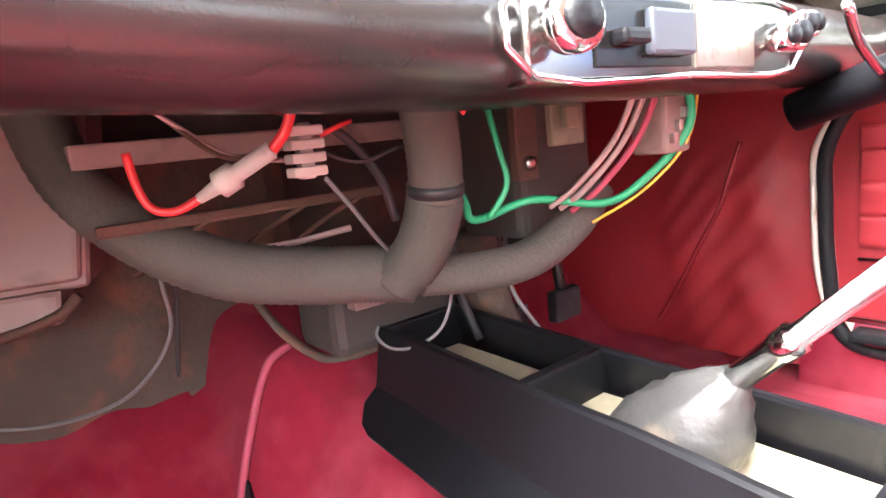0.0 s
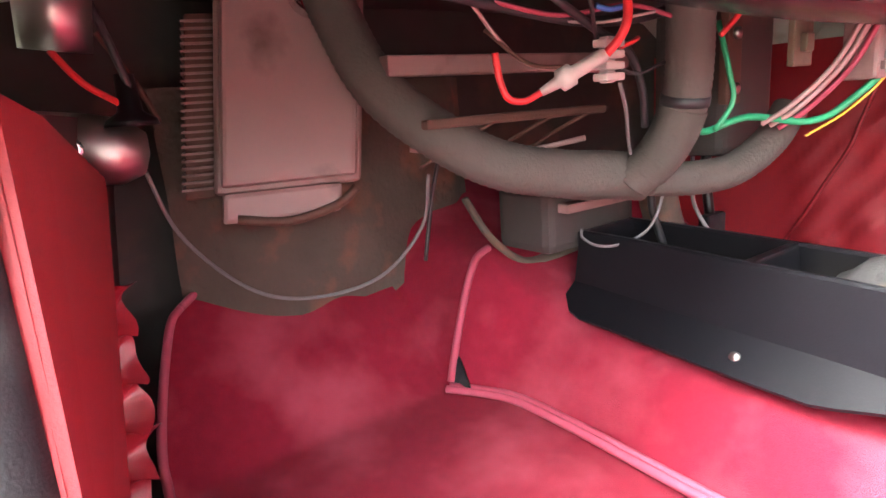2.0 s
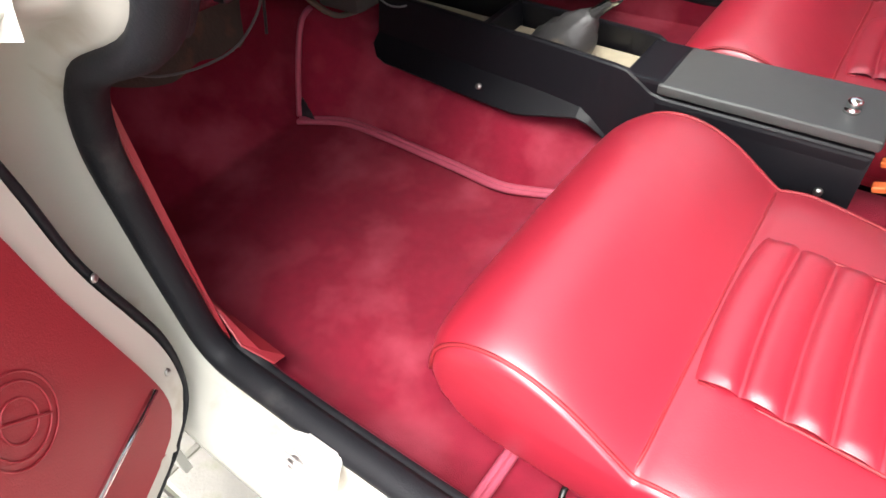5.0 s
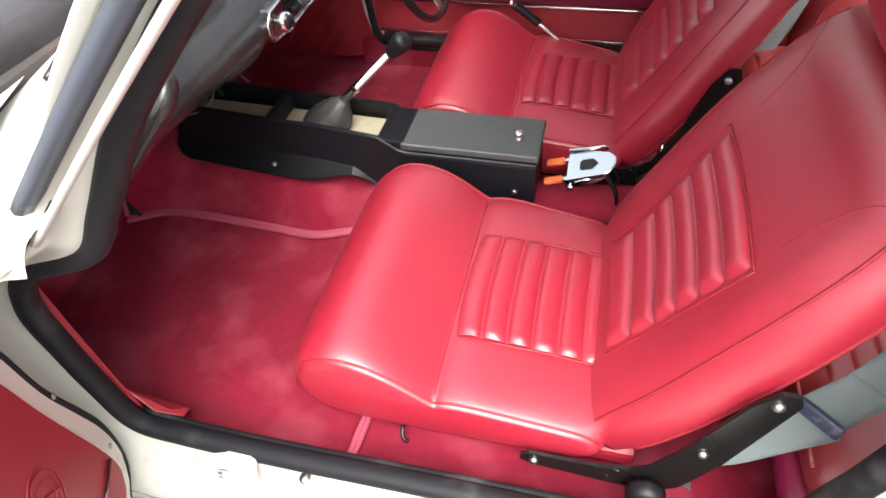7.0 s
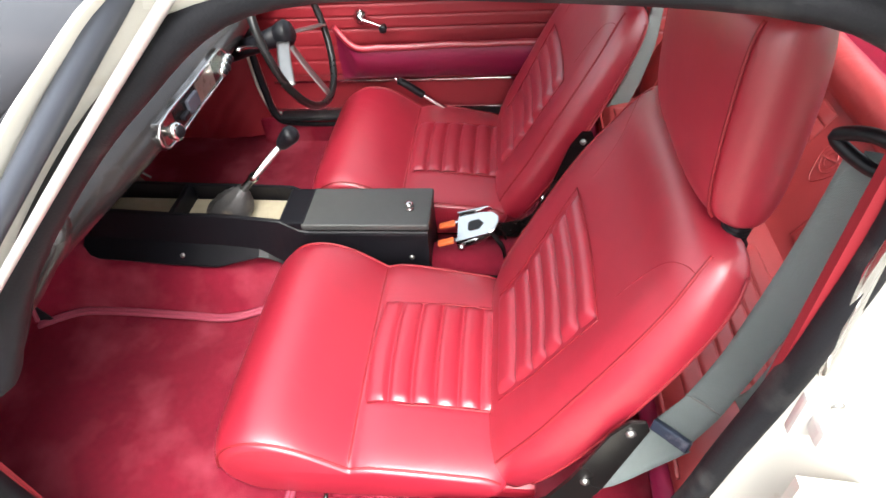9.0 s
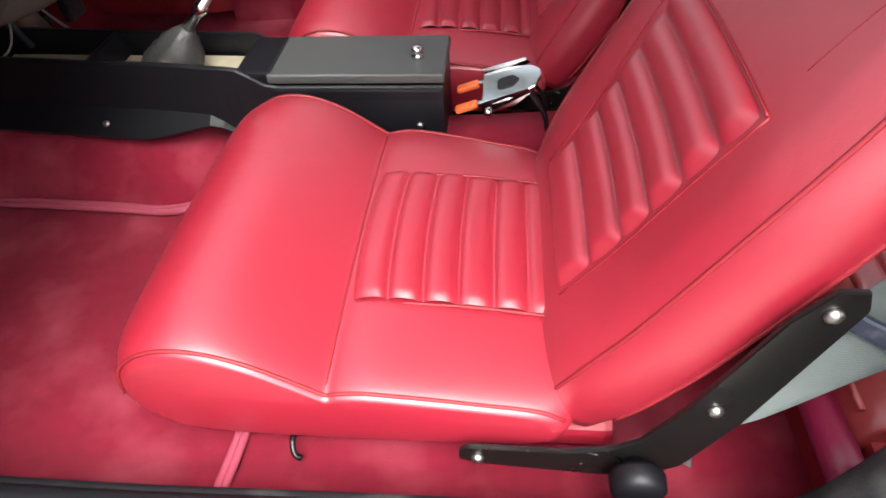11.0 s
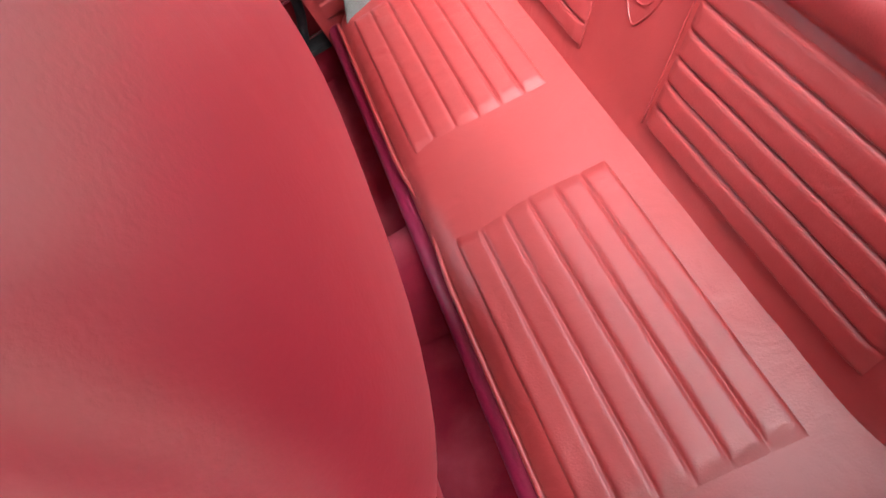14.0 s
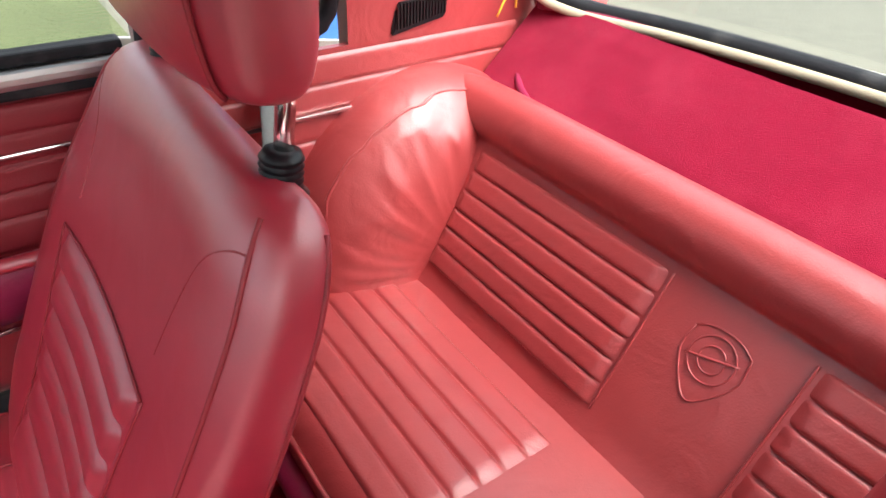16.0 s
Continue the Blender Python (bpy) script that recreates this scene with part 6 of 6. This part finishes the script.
rg = mesh_part("glass", *grid(rear_at, 24, 12), GLASS, rear_win)
rg.visible_shadow = False
loop = [rear_at(u, 0) for u in (0.06, 0.2, 0.4, 0.6, 0.8, 0.94)] + [rear_at(1, t) for t in (0.06, 0.3, 0.6, 0.92)] + [rear_at(u, 1) for u in (0.92, 0.7, 0.5, 0.3, 0.08)] + [rear_at(0, t) for t in (0.92, 0.6, 0.3, 0.06)]
mesh_part("rubber_seal", *tube(loop, 0.015, 10, 6, True), RUBBER, rear_win)
mesh_part("inner_seal", *tube([q + Vector((-0.020, 0, -0.006)) for q in loop], 0.008, 8, 6, True), TAN_MAT, rear_win, "beige inner trim bead")
mesh_part("shelf_back", *grid(lambda u, t: (1.700 + 0.10 * (1 - (2 * u - 1) ** 2), MID + (2 * u - 1) * 0.60, 0.44 + 0.128 * t), 16, 4, True), VELVET, shelf)
mesh_part("binding", *tube([(1.692 + 0.10 * (1 - (2 * u - 1) ** 2), MID + (2 * u - 1) * 0.585, 0.566) for u in [k / 12 for k in range(13)]], 0.009, 8, 4), MAROON, shelf, "maroon piped edge")

for side in (0, 1):
    cp = thing("wall_rear_pillar", "red vinyl rear pillar panel beside the rear window", "trim panel", kind="structure")
    def flip_side(p, side=side):
        q = mirror(p) if side == 0 else Vector(p)
        if side == 0:
            q.y = min(q.y, 0.045) if q.x > 1.28 else -0.030
        return q
    line = [(1.335, 1.286, 0.530), (1.72, 1.286, 0.530), (1.70, 1.270, 0.580), (1.55, 1.245, 0.80), (1.37, 1.185, 1.00), (1.30, 1.20, 1.00), (1.325, 1.262, 0.72)]
    vs = [flip_side(p) for p in line]
    fc = [tuple(range(7))] if side else [tuple(range(6, -1, -1))]
    mesh_part("pillar_panel", vs, fc, RED_REAR, cp, smooth=False)
    back = [flip_side((x, y + 0.03, z)) for x, y, z in line]
    mesh_part("pillar_back", back, fc, CREAM, cp, smooth=False)
    mesh_part("beige_bead", *tube([flip_side(p) for p in ((1.715, 1.262, 0.585), (1.545, 1.238, 0.805), (1.375, 1.178, 0.99))], 0.012, 8, 6), TAN_MAT, cp, "beige window bead")
    q = thing("window_4", "small rear quarter window with black rubber", "car window", kind="structure")
    ql = [flip_side(p) for p in ((1.10, 1.310, 0.575), (1.30, 1.300, 0.575), (1.29, 1.262, 0.74), (1.235, 1.225, 0.90), (1.10, 1.235, 0.92))]
    g = mesh_part("glass", ql, [(0, 1, 2, 3, 4)], GLASS, q, smooth=False)
    g.visible_shadow = False
    mesh_part("rubber", *tube(ql, 0.013, 8, 6, True), RUBBER, q)
    mesh_part("chrome_frame", *tube([p + Vector((0, 0.02 if side else -0.02, 0)) for p in ql], 0.009, 8, 6, True), CHROME, q, "chrome window frame")
    b = thing("wall_pillar", "cream door pillar behind the door opening", "car body", kind="structure")
    wall_sheet("pillar", [flip_side(p) for p in ((1.055, 1.345, 0.55), (1.105, 1.320, 0.55), (1.105, 1.265, 0.97), (1.062, 1.285, 0.97))][::(1 if side else -1)], RED_VINYL if side == 0 else CREAM, b)
    rr = thing("roof_rail", "cream roof rail with pale lining", "car body", kind="structure")
    mesh_part("rail", *tube([flip_side(p) for p in ((0.52, 1.335, 0.995), (0.80, 1.335, 1.030), (1.08, 1.310, 1.005), (1.28, 1.260, 0.985), (1.38, 1.215, 0.99))], 0.040, 12, 8), CREAM, rr)
    if side:
        grille = thing("vent_grille", "black slatted air vent in the rear pillar", "air vent")
        part("frame", plate([(1.405, 0.548), (1.505, 0.565), (1.512, 0.605), (1.415, 0.600)], 0.008, lambda a, c, d: (a, 1.284 - d, c), 0.003), BLACK_VINYL, grille)
        for k in range(16):
            x = 1.414 + 0.0058 * k
            part("slat", plate([(x, 0.557 + 0.0011 * k), (x + 0.0022, 0.557 + 0.0011 * k), (x + 0.0022, 0.594 + 0.0004 * k), (x, 0.594 + 0.0004 * k)], 0.003, lambda a, c, d: (a, 1.276 - d, c)), BLACK_METAL, grille)
        hook = thing("coat_hook", "beige plastic grip on the rear pillar", "handle")
        mesh_part("grip", *tube([(1.335, 1.262, 0.74), (1.365, 1.250, 0.715), (1.405, 1.252, 0.690), (1.425, 1.262, 0.675)], 0.016, 10, 6, flat=0.7), TAN_MAT, hook)
        yw = thing("wire", "loose yellow wire beside the rear window", "wire")
        mesh_part("strand", *tube([(1.600, 1.262, 0.555), (1.610, 1.255, 0.585), (1.630, 1.255, 0.590), (1.640, 1.262, 0.565)], 0.0022, 6, 5), YELLOW, yw)
body_tail = thing("tail", "cream rear wings and boot lid", "car body", kind="structure")
mesh_part("boot_skin", *grid(lambda u, w: (1.72 + 0.85 * u + 0.10 * (1 - (2 * w - 1) ** 2) * (1 - u), -0.12 + (2 * MID + 0.24) * w, 0.535 - 0.17 * u - 0.12 * abs(2 * w - 1) ** 5), 16, 20, True), CREAM, body_tail)
for w in (-1, 1):
    yy = MID + w * (MID + 0.14)
    wall_sheet("wing", [(1.06, yy, GROUND + 0.15), (2.55, yy, GROUND + 0.15), (2.55, yy, 0.29), (1.06, yy, 0.54)], CREAM, body_tail)
wall_sheet("rear_end", [(2.56, -0.1, GROUND + 0.2), (2.56, 2 * MID + 0.1, GROUND + 0.2), (2.56, 2 * MID + 0.1, 0.34), (2.56, -0.1, 0.34)], CREAM, body_tail)

# ---- outside: paving, lawn, brick walls, tree, parked truck ----
PAVING = material("grey_paving_joints", (0.11, 0.11, 0.085), 0.95, var=0.3, scale=10, bump=0.003, bump_scale=60)
BLOCK = material("grey_paving_block", (0.20, 0.19, 0.17), 0.9, var=0.25, scale=25, bump=0.001, bump_scale=180, dirt=(0.16, 0.16, 0.11), dirt_scale=18)
BRICK = material("weathered_red_brick", (0.36, 0.16, 0.11), 0.9, var=0.35, scale=14, bump=0.002, bump_scale=60)
MORTAR = material("grey_mortar", (0.38, 0.35, 0.31), 0.95, var=0.15)
GRASS = material("lawn_grass", (0.065, 0.082, 0.028), 0.9, var=0.4, scale=3, bump=0.02, bump_scale=30)
BARK = material("tree_bark", (0.17, 0.13, 0.09), 0.95, var=0.35, scale=5, bump=0.02, bump_scale=12)
LEAF = material("dark_green_leaves", (0.065, 0.095, 0.03), 0.6, var=0.5, scale=3)
MULCH = material("brown_bark_mulch", (0.13, 0.07, 0.05), 0.95, var=0.4, scale=12, bump=0.02, bump_scale=25)
TRUCK = material("dark_navy_car_paint", (0.02, 0.022, 0.035), 0.2, var=0.1, coat=0.8)
PALE = material("pale_concrete", (0.36, 0.34, 0.30), 0.9, var=0.12)

for name in ("grey_paving_block", "weathered_red_brick"):
    nt = bpy.data.materials[name].node_tree
    info = nt.nodes.new("ShaderNodeObjectInfo")
    hue = nt.nodes.new("ShaderNodeHueSaturation")
    rng = nt.nodes.new("ShaderNodeMapRange")
    rng.inputs["To Min"].default_value, rng.inputs["To Max"].default_value = 0.7, 1.25
    nt.links.new(info.outputs["Random"], rng.inputs["Value"])
    nt.links.new(rng.outputs["Result"], hue.inputs["Value"])
    base = nt.nodes["Principled BSDF"].inputs["Base Color"]
    nt.links.new(base.links[0].from_socket, hue.inputs["Color"])
    nt.links.new(hue.outputs["Color"], base)

ground = thing("ground", "grey block paving of the driveway", "ground", kind="structure")
mesh_part("paving", [(-600, -600, GROUND - 0.008), (600, -600, GROUND - 0.008), (600, 600, GROUND - 0.008), (-600, 600, GROUND - 0.008)], [(0, 1, 2, 3)], PAVING, ground)


def block_mesh(name, size, mat, bevel):
    bm = box((-size[0] / 2, -size[1] / 2, -size[2]), (size[0] / 2, size[1] / 2, 0), bevel, 1)
    me = bpy.data.meshes.new(name)
    bmesh.ops.recalc_face_normals(bm, faces=bm.faces)
    bm.to_mesh(me)
    bm.free()
    me.materials.append(mat)
    return me


def brick_rows(lo_x, hi_x, zs, length, gap):
    for row, z in enumerate(zs):
        x = lo_x + (0.5 * (length + gap) if row % 2 else 0)
        while x < hi_x:
            yield row, x, z
            x += length + gap


lawn = thing("lawn", "mown green lawn across the drive", "lawn", kind="structure")
mesh_part("turf", *grid(lambda u, w: (-16 + 17.5 * u, 2.7 + 9.9 * w, GROUND + 0.01 + 0.05 * math.sin(3 * w) + 0.03 * noise.noise(Vector((u * 9, w * 5, 0)))), 40, 20), GRASS, lawn)
path_strip = thing("pavement", "pale concrete path before the brick wall", "pavement", kind="structure")
part("slab", box((-18, 12.6, GROUND - 0.02), (4.5, 14.4, GROUND + 0.06), 0.01), PALE, path_strip)
mulch = thing("mulch_bed", "round bed of brown bark mulch under the tree", "flower bed", kind="structure")
mesh_part("bed", *lathe([(0, 1.5), (0.05, 1.35), (0.10, 0.8), (0.13, 0.01)], (-2.1, 10.2, GROUND + 0.02), (0, 0, 1), 30), MULCH, mulch)

tree = thing("tree", "twin-stemmed tree with grey bark and dark leaves", "tree")


def limb(points, r0, r1):
    c = spline(points, 6)
    loops = []
    for i, q in enumerate(c):
        t = i / (len(c) - 1)
        d = (c[min(i + 1, len(c) - 1)] - c[max(i - 1, 0)]).normalized()
        s = d.cross(Vector((0.3, 0.9, 0.1))).normalized()
        o = s.cross(d)
        r = (r0 + (r1 - r0) * t) * (1 + 0.12 * noise.noise(q * 3))
        loops.append([q + s * r * math.cos(2 * math.pi * k / 12) + o * r * math.sin(2 * math.pi * k / 12) for k in range(12)])
    return rings(loops)


TB = Vector((-2.1, 10.2, GROUND))
for name, pts, r0, r1 in (("trunk", [TB + Vector(p) for p in ((0, 0, 0), (-0.05, 0, 0.5), (-0.22, 0, 1.1), (-0.42, 0.1, 1.9), (-0.7, 0.2, 3.2))], 0.34, 0.15),
                          ("stem", [TB + Vector(p) for p in ((0.22, 0, 0), (0.20, 0, 0.6), (0.26, 0, 1.3), (0.32, 0, 2.2), (0.6, -0.2, 3.4))], 0.30, 0.15),
                          ("branch", [TB + Vector(p) for p in ((-0.4, 0.1, 1.8), (-1.0, -0.2, 2.5), (-1.7, -0.5, 2.9))], 0.11, 0.03),
                          ("branch", [TB + Vector(p) for p in ((0.3, 0, 2.1), (1.0, -0.3, 2.6), (1.6, -0.3, 2.8))], 0.10, 0.03)):
    mesh_part(name, *limb(pts, r0, r1), BARK, tree)
rnd = random.Random(4)
verts, faces = [], []
clumps = [(TB + Vector((rnd.uniform(-2.4, 2.4), rnd.uniform(-1.6, 1.6), rnd.uniform(1.75, 4.6))), rnd.uniform(0.3, 0.6)) for _ in range(60)]
for c, r in clumps:
    for _ in range(90):
        d = Vector((rnd.gauss(0, 1), rnd.gauss(0, 1), rnd.gauss(0, 0.8)))
        p = c + d * (r * 0.5)
        a = Vector((rnd.gauss(0, 1), rnd.gauss(0, 1), rnd.gauss(0, 1))).normalized() * 0.07
        b = a.cross(Vector((rnd.gauss(0, 1), rnd.gauss(0, 1), rnd.gauss(0, 1)))).normalized() * 0.035
        n = len(verts)
        verts += [p - a, p + b, p + a, p - b]
        faces.append((n, n + 1, n + 2, n + 3))
mesh_part("crown", verts, faces, LEAF, tree, smooth=False)


def joined_bricks(x0, x1, y, z0, courses, depth=0.10):
    """A whole wall of separate bricks in one mesh: each stands 6 mm proud of the mortar."""
    verts, faces = [], []
    rr = random.Random(9)
    for row, x, z in brick_rows(x0, x1, [z0 + 0.075 * k for k in range(courses)], 0.215, 0.012):
        n, j = len(verts), rr.uniform(0, 0.004)
        a, b = (x, y - 0.006 - j, z), (x + 0.215, y + depth, z + 0.063)
        verts += [(a[0], a[1], a[2]), (b[0], a[1], a[2]), (b[0], b[1], a[2]), (a[0], b[1], a[2]), (a[0], a[1], b[2]), (b[0], a[1], b[2]), (b[0], b[1], b[2]), (a[0], b[1], b[2])]
        faces += [tuple(n + i for i in q) for q in ((0, 1, 5, 4), (1, 2, 6, 5), (3, 0, 4, 7), (4, 5, 6, 7))]
    return verts, faces


far_wall = thing("garden_wall", "long weathered red brick garden wall", "wall", kind="structure")
part("mortar_core", box((-18, 14.6, GROUND), (4.5, 14.75, GROUND + 1.60), 0), MORTAR, far_wall)
tagged(mesh_part("bricks", *joined_bricks(-18, 4.4, 14.6, GROUND + 0.02, 21), BRICK, far_wall, smooth=False), kind="stuff")
low_step = thing("garden_wall", "low stone retaining wall beside the lawn", "wall", kind="structure")
for k in range(8):
    part("stone", box((-9.0 + 0.62 * k, 11.0, GROUND), (-8.44 + 0.62 * k, 11.4, GROUND + 0.30 + 0.02 * (k % 3)), 0.02, 1), MORTAR, low_step)

near_wall = thing("garden_wall", "low red brick boundary wall with a brick cap", "wall", kind="structure")
WALL_M = Matrix.Translation((3.3, 4.6, GROUND)) @ Matrix.Rotation(radians(-12), 4, "Z")
core = part("mortar_core", box((0.01, 0.006, 0), (4.4, 0.20, 0.44), 0), MORTAR, near_wall)
core.matrix_local = WALL_M
brick_me = block_mesh("brick", (0.215, 0.21, 0.065), BRICK, 0.004)
cap_me = block_mesh("cap_brick", (0.065, 0.235, 0.11), BRICK, 0.005)
rnd = random.Random(2)
for row, x, z in brick_rows(0.11, 4.3, [0.066 + 0.075 * k for k in range(6)], 0.215, 0.012):
    b = new("brick", brick_me)
    b.parent = near_wall
    b.matrix_local = WALL_M @ Matrix.Translation((x, 0.10 + rnd.uniform(-0.003, 0.003), z))
for k in range(56):
    b = new("cap_brick", cap_me)
    b.parent = near_wall
    b.matrix_local = WALL_M @ Matrix.Translation((0.04 + 0.078 * k, 0.10, 0.555))
pier = part("pier", box((-0.30, -0.06, 0), (0.02, 0.27, 0.78), 0.01, 1), BRICK, near_wall, "brick gate pier")
pier.matrix_local = WALL_M

bin_ = thing("wheelie_bin", "large blue plastic bin beside the car", "bin")
loops = []
for h, r in ((0, 0.24), (0.05, 0.26), (1.2, 0.31), (1.22, 0.34), (1.27, 0.34), (1.30, 0.30)):
    loops.append([Vector((2.25 + r * math.copysign(abs(math.cos(a)) ** 0.5, math.cos(a)), 3.55 + r * math.copysign(abs(math.sin(a)) ** 0.5, math.sin(a)), GROUND + h)) for a in [2 * math.pi * k / 32 for k in range(32)]])
mesh_part("body", *rings(loops), BLUE, bin_)

bush = thing("bush", "round clipped green bush", "bush")
verts, faces = [], []
rnd = random.Random(6)
for _ in range(2600):
    d = Vector((rnd.gauss(0, 1), rnd.gauss(0, 1), rnd.gauss(0, 1))).normalized()
    p = Vector((4.7, 9.3, GROUND + 0.75)) + Vector((d.x * 0.75, d.y * 0.7, d.z * 0.75)) * rnd.uniform(0.85, 1.05)
    a = Vector((rnd.gauss(0, 1), rnd.gauss(0, 1), rnd.gauss(0, 1))).normalized() * 0.06
    b = a.cross(d).normalized() * 0.03
    n = len(verts)
    verts += [p - a, p + b, p + a, p - b]
    faces.append((n, n + 1, n + 2, n + 3))
LEAF2 = material("light_green_leaves", (0.16, 0.22, 0.05), 0.6, var=0.4, scale=3)
mesh_part("foliage", verts, faces, LEAF2, bush, smooth=False)

truck = thing("pickup_truck", "dark navy pickup truck parked behind the wall", "truck")
TM = Matrix.Translation((5.0, 8.4, GROUND)) @ Matrix.Rotation(radians(-14), 4, "Z")


def truck_part(name, bm, mat, label=""):
    o = part(name, bm, mat, truck, label, smooth=False)
    o.matrix_local = TM
    return o


side = [(0.0, 0.55), (0.05, 0.95), (0.25, 1.08), (1.25, 1.16), (1.75, 1.70), (3.25, 1.76), (3.45, 1.20), (5.0, 1.20), (5.05, 0.55), (4.6, 0.45), (0.3, 0.42)]
truck_part("body", plate(side, 1.85, lambda a, b, d: (a, d, b), 0.05), TRUCK)
glassy = material("dark_car_glass", (0.03, 0.035, 0.04), 0.08, var=0.05)
for a0, a1 in ((1.55, 2.30), (2.38, 3.18)):
    truck_part("side_window", plate([(a0 + 0.15, 1.22), (a1, 1.22), (a1 - 0.02, 1.64), (a0 + (0.42 if a0 < 2 else 0.02), 1.64)], 0.02, lambda a, b, d: (a, -0.012 + d, b)), glassy)
truck_part("bumper", box((-0.06, 0.05, 0.42), (0.16, 1.80, 0.68), 0.04), TRUCK)
truck_part("grille", box((-0.012, 0.45, 0.72), (0.05, 1.40, 0.96), 0.02), CHROME, "chrome grille")
for y in (0.06, 1.47):
    truck_part("headlight", box((-0.005, y, 0.74), (0.20, y + 0.34, 0.95), 0.03), WHITE, "clear headlight")
truck_part("number_plate", box((-0.075, 0.66, 0.50), (-0.055, 1.18, 0.61), 0.005), WHITE, "white number plate")
for x in (0.95, 4.05):
    for y in (0.02, 1.62):
        t = mesh_part("wheel", *lathe([(0, 0.20), (0.0, 0.36), (0.03, 0.39), (0.20, 0.39), (0.23, 0.36), (0.23, 0.20)], (x, y - 0.02, 0.39), (0, 1, 0), 28), RUBBER, truck)
        t.matrix_local = TM
        rm = mesh_part("rim", *lathe([(0, 0.22), (-0.012, 0.20), (0.01, 0.05), (-0.01, 0.04), (-0.015, 0.005)], (x, y - 0.022, 0.39), (0, -1, 0), 24), STEEL, t)

# paving blocks beside the open door
pave_me = block_mesh("paving_block", (0.196, 0.096, 0.05), BLOCK, 0.006)
rnd = random.Random(11)
for j in range(18):
    for i in range(16):
        b = new("paving_block", pave_me)
        b.parent = ground
        b.location = (-0.95 + 0.20 * i + (0.10 if j % 2 else 0), -1.62 + 0.10 * j, GROUND + rnd.uniform(-0.003, 0.003))
        b.rotation_euler = (rnd.uniform(-0.01, 0.01), rnd.uniform(-0.01, 0.01), rnd.uniform(-0.01, 0.01))
